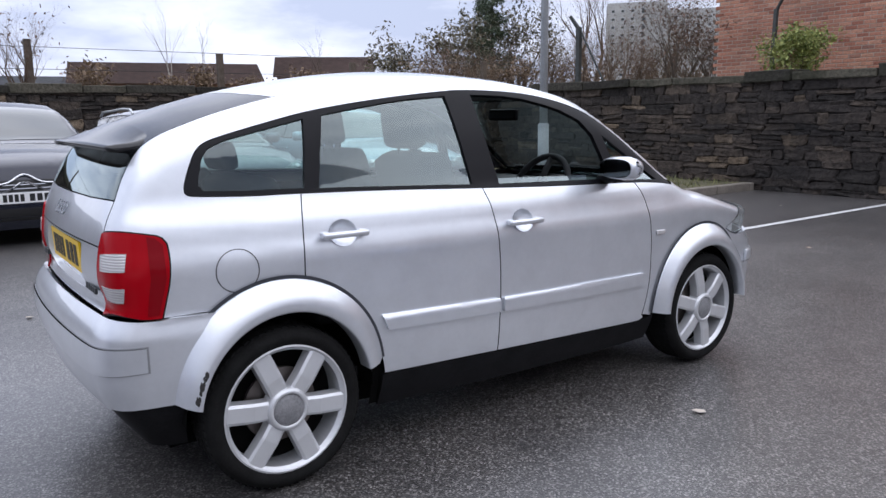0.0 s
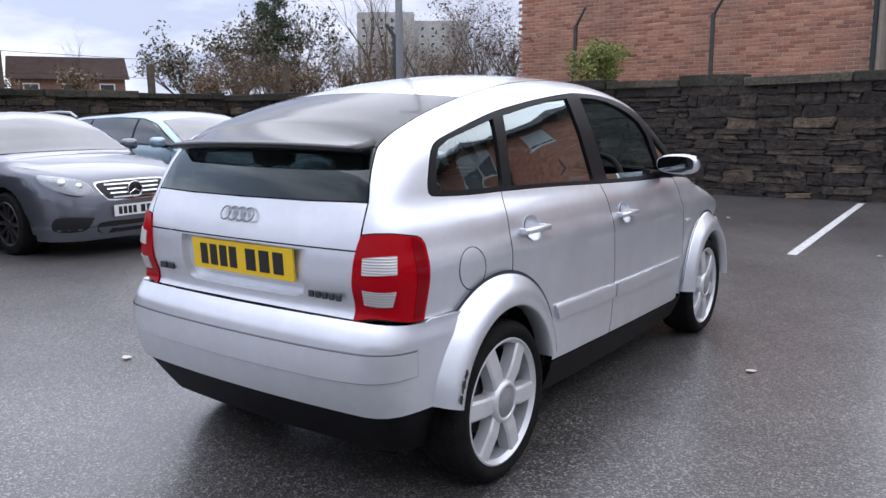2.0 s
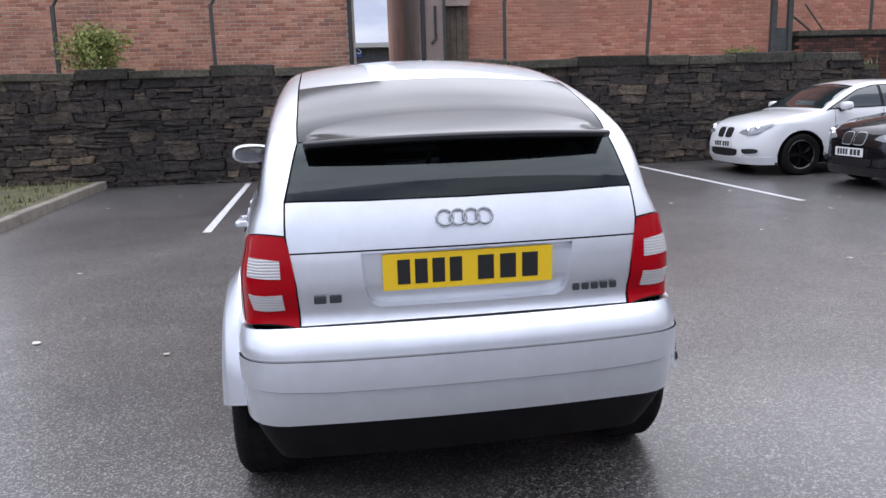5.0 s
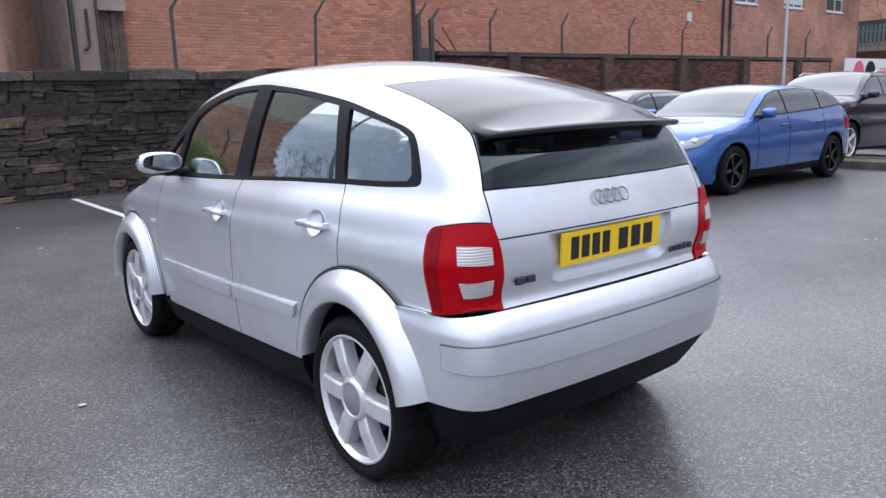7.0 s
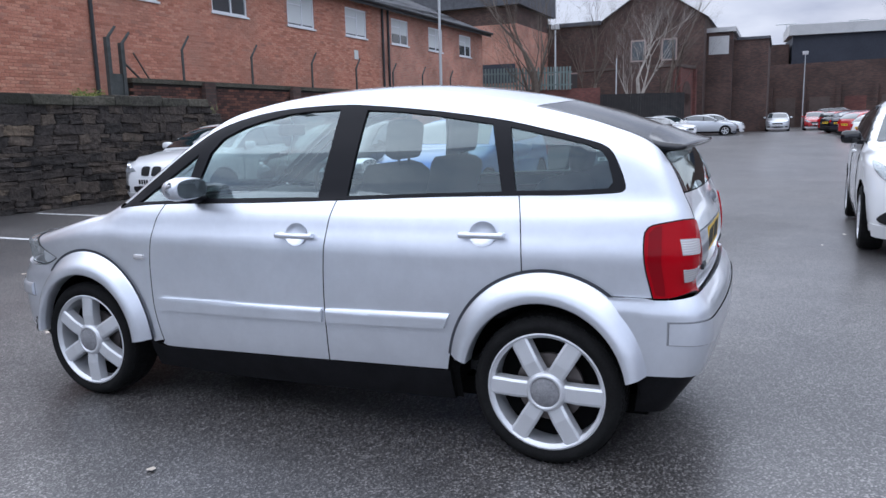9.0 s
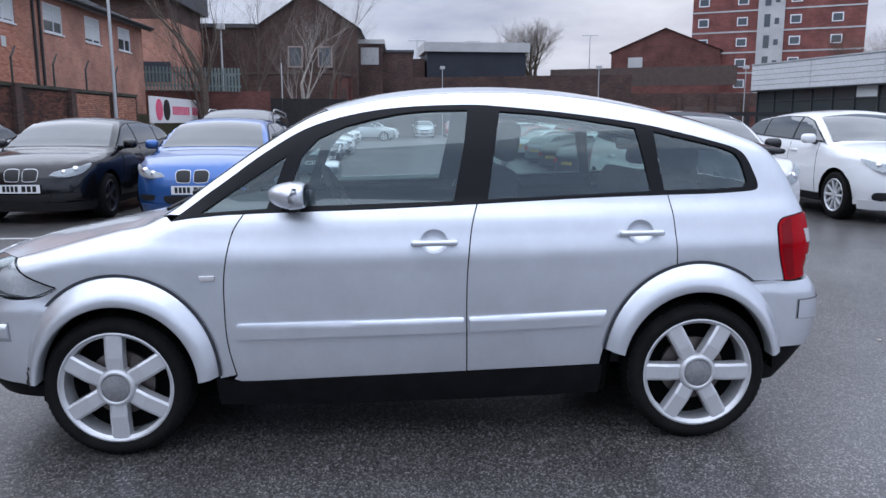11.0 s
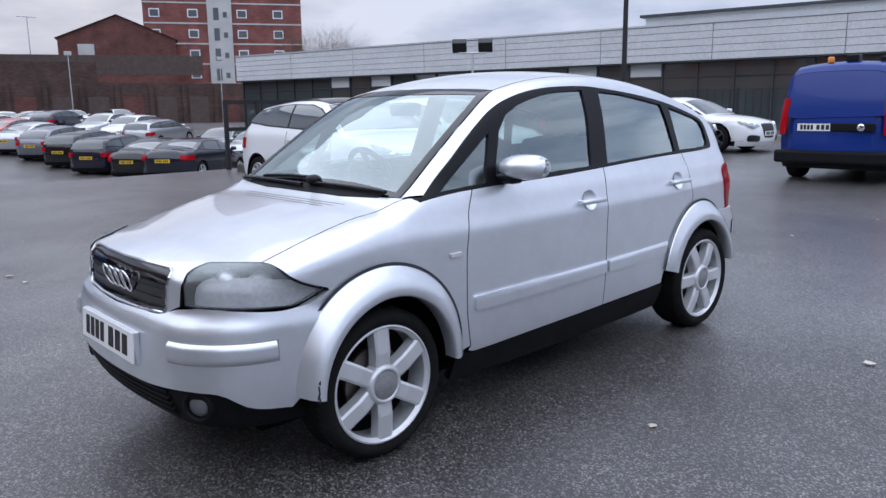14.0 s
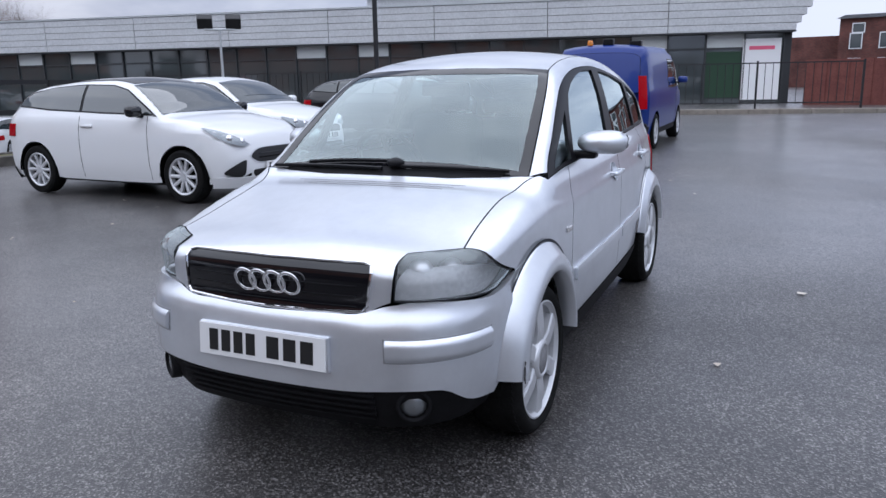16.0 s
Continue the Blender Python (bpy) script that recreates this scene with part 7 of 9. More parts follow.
def build_car(name, label, kind, L, W, H, wb, paint, r=0.32, finish="alloy", spokes=5, front_shift=0.0, rails=False, plate_front=True, detail=True, grille="bar", glass="car_glass"):
    """A parked car: nose to +x of its own axes, standing on z = 0."""
    sh = car_shape(kind, L, W, H)
    car = new(name)
    tagged(car, label, "van" if kind == "van" else "car")
    xf, xr = wb / 2 + front_shift, -wb / 2 + front_shift
    zlow = 0.12 * H
    ra = r + 0.055
    me = shell_mesh(sh, L, H, zlow, ((xf, r), (xr, r)), ra)
    me.materials.append(paint)
    me.materials.append(M["black_plastic"])
    body = new("body", me)
    body.parent = car
    bm = bmesh.new()
    add_box(bm, (-0.46 * L, -W * 0.33, zlow - 0.01), (0.46 * L, W * 0.33, r + 0.12))
    for cx in (xf, xr):
        for sgn in (1, -1):
            n = 14
            pa = [bm.verts.new((cx + (ra + 0.004) * math.cos(math.pi * i / n), sgn * W * 0.30, r - 0.02 + (ra + 0.004) * math.sin(math.pi * i / n))) for i in range(n + 1)]
            pb = [bm.verts.new((q.co.x, sgn * (W * 0.485), q.co.z)) for q in pa]
            for i in range(n):
                bm.faces.new((pa[i], pa[i + 1], pb[i + 1], pb[i]))
            bm.faces.new(pa)
    part("underbody", bm, M["shadow_black"], car)

    def S(x, z):
        return (x, float(sh.wide(z) * sh.plan(x)), z)

    def pair(nm, data, material, thick=0.004, label=""):
        place(nm, data, material, car, thick, label)
        place(nm, flip(data), material, car, thick, label)

    g = M[glass]
    dlo = [S(x * L, z * H) for x, z in KINDS[kind]["dlo"]]
    rs = 0.07
    DW = (0, -1, -0.25)
    inner = inset3(sh, dlo, DW, 0.02)
    pair("window_trim", panel_data(sh, dlo, DW, rs, 0, [], 0.003), M["black_trim"])
    arr = np.array(inner)
    cuts = [0.0 * L + front_shift * 0.3, -0.235 * L] if kind not in ("van",) else []
    if name == "white_hatchback":
        cuts = [-0.10 * L]
    bounds = [99] + cuts + [-99]
    for hi_x, lo_x in zip(bounds[:-1], bounds[1:]):
        sub = clip_x(inner, lo_x + 0.025, hi_x - 0.025)
        if len(sub) >= 3:
            pair("side_window", panel_data(sh, sub, DW, rs, 0, [], 0.006), g)
    tops = dict((round(x, 3), z) for x, z in KINDS[kind]["top"])
    a_top = (0.085 if kind not in ("van",) else 0.165) * L
    a_bot = (0.225 if kind not in ("van",) else 0.30) * L
    yb, yt = 0.41 * W, 0.335 * W
    scr = [(a_bot, -yb, 0), (a_bot + 0.04, 0, 0), (a_bot, yb, 0), ((a_bot + a_top) / 2, (yb + yt) / 2, 0), (a_top, yt, 0), (a_top - 0.05, 0, 0), (a_top, -yt, 0), ((a_bot + a_top) / 2, -(yb + yt) / 2, 0)]
    scr = [(x, y, float(sh.top(x) - sh.crown(x) * y * y)) for x, y, z in scr]
    place("windscreen", panel_data(sh, scr, (-0.6, 0, -0.8), rs, 0, [], 0.005), g, car, 0.004)
    if kind != "van":
        z0, z1 = {"hatch": (0.70, 0.90), "estate": (0.70, 0.91), "saloon": (0.76, 0.93), "suv": (0.71, 0.91)}[kind]
        if kind == "saloon":
            rwp = [(x * L, y, float(sh.top(x * L) - sh.crown(x * L) * y * y)) for x, y in ((-0.35, -0.36 * W), (-0.36, 0), (-0.35, 0.36 * W), (-0.22, 0.32 * W), (-0.21, 0), (-0.22, -0.32 * W))]
            place("rear_window", panel_data(sh, rwp, (0.5, 0, -0.85), rs, 0, [], 0.005), g, car, 0.004)
        else:
            rwp = [(float(sh.tail(z * H)) + 0.03, y, z * H) for y, z in ((-0.37 * W, z0), (0, z0 - 0.01), (0.37 * W, z0), (0.32 * W, z1), (0, z1 + 0.01), (-0.32 * W, z1))]
            place("rear_window", panel_data(sh, rwp, (1, 0, -0.45), rs, 0, [], 0.005), g, car, 0.004)
    # nose
    cx = 0.25 * L
    deg = np.radians

    def band(centre, a0, a1, lo, hi, lift, rows=2, n=12):
        return wrap_data(sh, centre, deg(np.linspace(a0, a1, n)), lo, hi, rows, lambda v: np.full(len(v), lift))

    def face(pts, smooth=True):
        """Points given as (share of the half width, share of the height), set on the nose."""
        p = np.array([(L / 2 + 0.4, y * W / 2, z * H) for y, z in pts])
        q, ok = sh.cast(p, np.array([-1.0, 0.0, 0.0]), 0.0, 1.7)
        q = [tuple(c) for c, k in zip(q, ok) if k]
        return spline(q + [q[0]], 0.04)[:-1] if smooth else q

    def both_sides(pts):
        return pts + [(-y, z) for y, z in reversed(pts) if y > 1e-6]

    FD, LD = (-1, 0, -0.05), (-0.72, -0.62, -0.3)
    if kind != "van":
        place("front_lip", band(cx, -50, 50, lambda a: zlow, lambda a: 0.205 * H, 0.006, 2, 24), paint, car, 0.01)
    if kind != "van":
        if grille == "frame2":
            hp = [(0.50, 0.455), (0.60, 0.50), (0.74, 0.545), (0.885, 0.592), (0.90, 0.575), (0.86, 0.515), (0.76, 0.468), (0.62, 0.445)]
        elif grille == "bars":
            hp = [(0.46, 0.445), (0.50, 0.50), (0.62, 0.535), (0.78, 0.555), (0.87, 0.56), (0.885, 0.52), (0.80, 0.46), (0.62, 0.425)]
        else:
            hp = [(0.40, 0.455), (0.46, 0.485), (0.62, 0.51), (0.78, 0.535), (0.88, 0.56), (0.885, 0.53), (0.80, 0.465), (0.62, 0.437)]
        loop = face(hp)
        pair("headlamp_rim", panel_data(sh, loop, LD, 0.05, 0, [], 0.002), M["lamp_back"], 0.004)
        pair("headlamp", panel_data(sh, loop, LD, 0.05, 0.010, [], 0.006), M["lamp_clear"], 0.006, "clear swept headlamp")
        for yc, rr in ((0.60, 0.042), (0.74, 0.048)):
            c = face([(yc, 0.48 if yc < 0.7 else 0.505)], False)
            if c:
                for sgn in (1, -1):
                    part("lamp_bowl", ball((c[0][0] - 0.028, sgn * (c[0][1] - 0.012), c[0][2]), (rr, rr, rr), 14, 8), M["chrome"], car, "round lamp reflector", True)
    else:
        hl = band(cx, 24, 50, lambda a: 0.36 * H, lambda a: 0.47 * H, 0.006, 3, 16)
        pair("headlamp", hl, M["lamp_clear"], 0.01, "clear headlamp")
    if grille == "twin":
        kd = panel_data(sh, face([(0.03, 0.412), (0.03, 0.49), (0.06, 0.508), (0.19, 0.508), (0.235, 0.485), (0.225, 0.42), (0.19, 0.405), (0.06, 0.403)]), FD, 0.05, 0, [], 0.006)
        pair("grille", kd, M["mesh_black"], 0.012, "black kidney shaped grille")
        kr = panel_data(sh, face([(0.022, 0.41), (0.022, 0.492), (0.055, 0.514), (0.195, 0.514), (0.245, 0.487), (0.234, 0.417), (0.195, 0.399), (0.055, 0.397)]), FD, 0.05, 0, [], 0.003)
        pair("grille_surround", kr, M["alloy"], 0.006)
        mouth = both_sides([(0.0, 0.285), (0.30, 0.283), (0.42, 0.275), (0.40, 0.225), (0.30, 0.205), (0.0, 0.200)])
        fog = [(0.55, 0.285), (0.70, 0.292), (0.80, 0.285), (0.80, 0.252), (0.70, 0.240), (0.57, 0.243)]
    elif grille == "bars":
        place("grille", panel_data(sh, face(both_sides([(0.0, 0.512), (0.30, 0.510), (0.44, 0.495), (0.36, 0.40), (0.28, 0.378), (0.0, 0.372)])), FD, 0.05, 0, [], 0.004), M["chrome"], car, 0.01)
        place("grille_mesh", panel_data(sh, face(both_sides([(0.0, 0.502), (0.29, 0.500), (0.42, 0.488), (0.345, 0.405), (0.27, 0.388), (0.0, 0.382)])), FD, 0.05, 0, [], 0.009), M["mesh_black"], car, 0.01)
        for k in range(4):
            z0 = (0.393 + 0.028 * k) * H
            place("grille_bar", band(cx, -12 - 1.2 * k, 12 + 1.2 * k, lambda a: z0, lambda a: z0 + 0.014, 0.016, 1, 14), M["chrome"], car, 0.01, "chrome grille bar")
        bz = face([(0.0, 0.445)], False)[0]
        part("badge", lathe_at((bz[0] + 0.024, 0, bz[2]), 0.075), M["mesh_black"], car, "round badge")
        bm = bmesh.new()
        for k in range(24):
            p, q = 2 * math.pi * k / 24, 2 * math.pi * (k + 1) / 24
            add_tube(bm, (bz[0] + 0.032, 0.078 * math.cos(p), bz[2] + 0.078 * math.sin(p)), (bz[0] + 0.032, 0.078 * math.cos(q), bz[2] + 0.078 * math.sin(q)), 0.007, None, 5)
        for k in range(3):
            p = math.pi / 2 + 2 * math.pi * k / 3
            add_tube(bm, (bz[0] + 0.036, 0, bz[2]), (bz[0] + 0.036, 0.074 * math.cos(p), bz[2] + 0.074 * math.sin(p)), 0.008, 0.004, 5)
        part("badge_ring", bm, M["chrome"], car, "chrome badge ring")
        mouth = both_sides([(0.0, 0.235), (0.36, 0.238), (0.46, 0.215), (0.42, 0.165), (0.0, 0.16)])
        fog = [(0.50, 0.275), (0.70, 0.285), (0.84, 0.275), (0.84, 0.20), (0.70, 0.185), (0.58, 0.20)]
    elif grille == "frame":
        place("grille_surround", panel_data(sh, face(both_sides([(0.0, 0.512), (0.26, 0.510), (0.34, 0.49), (0.335, 0.42), (0.27, 0.28), (0.20, 0.255), (0.0, 0.25)])), FD, 0.05, 0, [], 0.003), M["chrome"], car, 0.008)
        place("grille", panel_data(sh, face(both_sides([(0.0, 0.502), (0.25, 0.500), (0.32, 0.485), (0.315, 0.42), (0.255, 0.288), (0.19, 0.265), (0.0, 0.26)])), FD, 0.05, 0, [], 0.008), M["mesh_black"], car, 0.012, "tall black grille")
        mouth = None
        fog = [(0.46, 0.29), (0.66, 0.31), (0.80, 0.30), (0.80, 0.21), (0.66, 0.195), (0.48, 0.20)]
    elif grille == "frame2":
        place("grille_surround", panel_data(sh, face(both_sides([(0.0, 0.432), (0.34, 0.428), (0.47, 0.405), (0.54, 0.365), (0.50, 0.335), (0.38, 0.305), (0.0, 0.302)])), FD, 0.05, 0, [], 0.003), M["alloy"], car, 0.008)
        place("grille", panel_data(sh, face(both_sides([(0.0, 0.424), (0.33, 0.420), (0.455, 0.398), (0.52, 0.364), (0.485, 0.34), (0.37, 0.313), (0.0, 0.310)])), FD, 0.05, 0, [], 0.007), M["mesh_black"], car, 0.012, "wide black mouth shaped grille")
        for k in range(2):
            z0 = (0.345 + 0.032 * k) * H
            place("grille_bar", band(cx, -19, 19, lambda a: z0, lambda a: z0 + 0.010, 0.014, 1, 14), M["black_gloss"], car, 0.008)
        mouth = both_sides([(0.0, 0.255), (0.40, 0.257), (0.50, 0.245), (0.46, 0.20), (0.36, 0.188), (0.0, 0.185)])
        fog = [(0.60, 0.335), (0.66, 0.33), (0.82, 0.265), (0.84, 0.235), (0.76, 0.215), (0.64, 0.22)]
    else:
        place("grille", panel_data(sh, face(both_sides([(0.0, 0.45), (0.30, 0.447), (0.42, 0.43), (0.40, 0.375), (0.30, 0.352), (0.0, 0.347)])), FD, 0.05, 0, [], 0.006), M["mesh_black"], car, 0.012, "wide black grille")
        for k in range(3):
            z0 = (0.365 + 0.026 * k) * H
            place("grille_bar", band(cx, -15, 15, lambda a: z0, lambda a: z0 + 0.009, 0.012, 1, 12), M["chrome"] if grille == "chrome" else M["black_gloss"], car, 0.008)
        mouth = both_sides([(0.0, 0.265), (0.36, 0.263), (0.46, 0.25), (0.42, 0.19), (0.0, 0.18)])
        fog = [(0.58, 0.27), (0.70, 0.275), (0.80, 0.265), (0.80, 0.215), (0.70, 0.20), (0.60, 0.21)]
    if mouth:
        place("lower_intake", panel_data(sh, face(mouth), FD, 0.06, 0, [], 0.006), M["mesh_black"], car, 0.012, "black lower air intake")
    if kind != "van":
        fl = face(fog)
        if len(fl) > 3:
            pair("fog_recess", panel_data(sh, fl, (-0.85, -0.5, -0.05), 0.05, 0, [], 0.005), M["mesh_black"], 0.01)
    if plate_front:
        pz = (0.275 if grille == "frame2" else 0.335 if grille != "bars" else 0.31) * H
        px = float(sh.nose(pz)) + 0.016
        plate(car, pose(px, 0, pz, 0, 0, 90), M["plate_white"])
    # tail
    tx = -0.25 * L
    if kind == "van":
        tlz = (0.40, 0.70)
        pair("tail_lamp", band(tx, 180 - 40.5, 180 - 34, lambda a: tlz[0] * H, lambda a: tlz[1] * H, 0.012, 4, 6), M["red_lens"], 0.02, "tall red tail lamp")
    else:
        pair("tail_lamp", band(tx, 180 - 52, 180 - 28, lambda a: 0.50 * H, lambda a: 0.61 * H, 0.006, 3, 12), M["red_lens"], 0.01, "red tail lamp")
    pzr = (0.462 if kind == "van" else 0.48) * H
    rp = plate(car, pose(float(sh.tail(pzr)) - 0.012, 0.25 if kind == "van" else 0, pzr, 0, 0, -90), M["plate_white"] if kind == "van" else M["plate_yellow"])
    place("rear_valance", band(tx, 180 - 45, 180 + 45, lambda a: zlow, lambda a: (0.22 if kind != "van" else 0.235) * H, 0.012, 2, 20), M["black_plastic"], car, 0.02)
    # doors: shut lines, handles, mirrors
    if detail:
        def seam(pts):
            p = sh.snap(np.array([S(*q) for q in pts]), 0.0015)
            bm = bmesh.new()
            for a, b in zip(p[:-1], p[1:]):
                add_tube(bm, a, b, 0.004, None, 4)
            bm2 = bmesh.new()
            for a, b in zip(p[:-1], p[1:]):
                add_tube(bm2, (a[0], -a[1], a[2]), (b[0], -b[1], b[2]), 0.004, None, 4)
            part("shut_line", bm, M["shadow_black"], car)
            part("shut_line", bm2, M["shadow_black"], car)
        zz = [0.17, 0.3, 0.45, 0.58, 0.68]
        for x0 in ([0.19 * L] + cuts[:1] + ([] if kind == "van" or len(cuts) < 2 else [-0.24 * L])):
            seam([(x0 + (0.03 if z > 0.6 else 0) * 0, z * H) for z in (zz if x0 > -0.2 * L else zz[2:])])
        for x0 in (cuts or [-0.02 * L]):
            for sgn in (1, -1):
                hz = 0.60 * H
                y = sgn * float(sh.wide(hz) * sh.plan(x0))
                part("door_handle", box((x0 + 0.05, y - 0.02, hz - 0.014), (x0 + 0.24, y + 0.02, hz + 0.014), 0.008), paint, car)
    for sgn in (1, -1):
        mx, mz = 0.165 * L if kind != "van" else 0.24 * L, 0.69 * H if kind != "van" else 0.62 * H
        y = float(sh.wide(mz) * sh.plan(mx))
        bm = bmesh.new()
        add_box(bm, (mx - 0.07, y + 0.02, mz - 0.02), (mx + 0.06, y + 0.21, mz + 0.11), None, 0.045)
        bmesh.ops.transform(bm, matrix=Matrix.Diagonal((1, sgn, 1, 1)), verts=bm.verts)
        bmesh.ops.recalc_face_normals(bm, faces=bm.faces)
        mo = part("door_mirror", bm, M["black_gloss"] if name == "white_hatchback" else paint, car, "", True)
        bm = box((mx - 0.03, y - 0.03, mz - 0.03), (mx + 0.03, y + 0.06, mz + 0.01), 0.008)
        bmesh.ops.transform(bm, matrix=Matrix.Diagonal((1, sgn, 1, 1)), verts=bm.verts)
        bmesh.ops.recalc_face_normals(bm, faces=bm.faces)
        part("mirror_arm", bm, M["black_trim"], mo)
        if rails:
            bm = bmesh.new()
            xs = np.linspace(-0.36 * L, 0.03 * L, 14)
            pp = [(x, sgn * 0.37 * W, float(sh.top(x) - sh.crown(x) * (0.37 * W) ** 2) + (0.035 if 0 < i < 13 else -0.01)) for i, x in enumerate(xs)]
            for a, b in zip(pp[:-1], pp[1:]):
                add_tube(bm, a, b, 0.016, None, 6)
            part("roof_rail", bm, M["galv"], car, "bright roof rail")
    for nm, x in (("front_wheel", xf), ("rear_wheel", xr)):
        for sgn in (1, -1):
            simple_wheel(car, nm, x, sgn * (W / 2 - 0.035), r, sgn, r, finish, spokes)
    return car


def lathe_at(c, r):
    bm = lathe([(0.001, 0.01), (r * 0.6, 0.008), (r, 0.0)], 20)
    bmesh.ops.transform(bm, matrix=Matrix.Translation(c) @ Matrix.Rotation(-math.pi / 2, 4, "Z"), verts=bm.verts)
    return bm


def flip_badge(c, r):
    bm = lathe([(0.001, 0.01), (r * 0.6, 0.008), (r, 0.0)], 20)
    bmesh.ops.transform(bm, matrix=Matrix.Translation(c) @ Matrix.Rotation(math.pi / 2, 4, "Z"), verts=bm.verts)
    return bm


def clip_x(poly, lo, hi):
    """The part of a closed 3D line with lo < x < hi."""
    for s, lim in ((1, lo), (-1, hi)):
        out = []
        for i in range(len(poly)):
            a, b = poly[i - 1], poly[i]
            ia, ib = s * (a[0] - lim) >= 0, s * (b[0] - lim) >= 0
            if ia != ib:
                t = (lim - a[0]) / (b[0] - a[0])
                out.append(tuple(a[k] + (b[k] - a[k]) * t for k in range(3)))
            if ib:
                out.append(tuple(b))
        poly = out
        if len(poly) < 3:
            return []
    return poly


def park(car, x, y, heading, dz=0.0):
    """Stand a car's middle at (x, y), nose along heading in degrees."""
    c, s = math.cos(radians(heading)), math.sin(radians(heading))
    f, b = ground_z(x + 1.3 * c, y + 1.3 * s), ground_z(x - 1.3 * c, y - 1.3 * s)
    m = pose(x, y, (f + b) / 2 + dz, 0, 0, heading) @ Matrix.Rotation(-math.atan2(f - b, 2.6), 4, "Y")
    car.matrix_world = m
    return car


def repaint(car, paint):
    for o in car.children_recursive:
        if o.name.split(".")[0] == "body":
            o.material_slots[0].link = "OBJECT"
            o.material_slots[0].material = paint
        elif o.name.split(".")[0] in ("door_handle", "door_mirror"):
            o.material_slots[0].link = "OBJECT"
            o.material_slots[0].material = paint


# by the back wall, noses towards the silver car
navy_car = build_car("navy_hatchback", "dark navy hatchback parked nose out by the wall", "hatch", 4.27, 1.82, 1.53, 2.61, PAINT["navy"], 0.32, "alloy_dark", 5, grille="chrome")
ns = car_shape("hatch", 4.27, 1.82, 1.53)
for k in range(2):
    zb = 0.66 - 0.075 * k
    pts = spline([(-0.60, zb + 0.01), (-0.20, zb - 0.005), (0.0, zb + 0.085), (0.20, zb - 0.005), (0.60, zb + 0.01)], 0.05)
    hit, ok = ns.cast(np.array([(2.6, y, z) for y, z in pts]), np.array([-1.0, 0.0, 0.0]), 0.0, 1.5)
    bm = bmesh.new()
    for a, b in zip(hit[:-1], hit[1:]):
        add_tube(bm, Vector(a) + Vector((0.02, 0, 0)), Vector(b) + Vector((0.02, 0, 0)), 0.011, None, 6)
    part("chevron_bar", bm, M["chrome"], navy_car, "chrome bar bent to a chevron")
park(navy_car, -1.12, 7.85, -90)
park(build_car("grey_estate_car", "graphite grey estate car with chrome grille bars", "estate", 4.60, 1.77, 1.46, 2.76, PAINT["graphite"], 0.32, "alloy_dark", 10, rails=True, grille="bars"), 1.0, 7.2, -90)
park(build_car("pale_blue_estate_car", "pale ice blue estate car with black grille", "estate", 4.80, 1.85, 1.46, 2.82, PAINT["ice"], 0.33, "alloy", 10, grille="chrome"), 3.28, 7.18, -90)
# along the yard, beyond the silver car
park(build_car("blue_hatchback", "bright blue hatchback with black alloy wheels", "hatch", 4.32, 1.77, 1.42, 2.69, PAINT["blue"], 0.315, "black_gloss", 5, grille="twin"), 2.78, -8.35, 90)
park(build_car("black_hatchback", "glossy black hatchback parked beside the blue one", "hatch", 4.32, 1.77, 1.42, 2.69, PAINT["black"], 0.315, "alloy_dark", 5, grille="twin"), 5.05, -8.55, 90)
park(build_car("white_small_hatchback", "white hatchback with black wheels by the stone wall", "hatch", 4.32, 1.77, 1.42, 2.69, PAINT["white"], 0.315, "black_gloss", 5, grille="twin"), 7.45, -8.1, 90)
fiesta = build_car("white_hatchback", "white three door hatchback with bright alloy wheels", "hatch", 3.97, 1.71, 1.45, 2.49, PAINT["white"], 0.305, "alloy", 10, grille="frame2")
fs = car_shape("hatch", 3.97, 1.71, 1.45)
roof_loop = [(x * 3.97, y, float(fs.top(x * 3.97) - fs.crown(x * 3.97) * y * y)) for x, y in ((0.075, -0.52), (0.07, 0.0), (0.075, 0.52), (-0.1, 0.55), (-0.28, 0.53), (-0.34, 0.48), (-0.345, 0.0), (-0.34, -0.48), (-0.28, -0.53), (-0.1, -0.55))]
place("roof_panel", panel_data(fs, roof_loop, (0, 0, -1), 0.08, 0, [], 0.004), M["black_gloss"], fiesta, 0.004, "black roof panel")
park(fiesta, -3.56, -5.97, 88.4)
park(build_car("white_coupe", "white hatchback parked behind another white car", "hatch", 4.1, 1.75, 1.45, 2.5, PAINT["white"], 0.31, "alloy", 10), -6.55, -7.3, 90)
park(build_car("black_sports_hatchback", "black sports hatchback with silver mirrors and roof", "hatch", 4.30, 1.79, 1.40, 2.58, PAINT["black"], 0.325, "alloy_dark", 10, grille="frame"), -12.8, -7.55, 90)
park(build_car("white_saloon_car", "white coupe with dark alloy wheels", "saloon", 4.63, 1.85, 1.37, 2.75, PAINT["white"], 0.335, "alloy_dark", 5, grille="frame"), -15.6, -7.6, 90)
van = build_car("blue_van", "deep blue panel van with amber roof beacon", "van", 4.41, 1.83, 1.86, 2.76, PAINT["van_blue"], 0.315, "alloy", 5)
bm = lathe([(0.001, 0.09), (0.04, 0.085), (0.05, 0.05), (0.05, 0.0)], 16)
bmesh.ops.transform(bm, matrix=Matrix.Translation((-1.75, 0.25, 1.84)) @ Matrix.Rotation(math.pi / 2, 4, "X"), verts=bm.verts)
part("roof_beacon", bm, M["amber"], van, "amber roof beacon", True)
part("roof_box", box((-1.66, -0.62, 1.81), (-1.50, -0.42, 1.90), 0.01), M["black_trim"], van, "small black roof box")
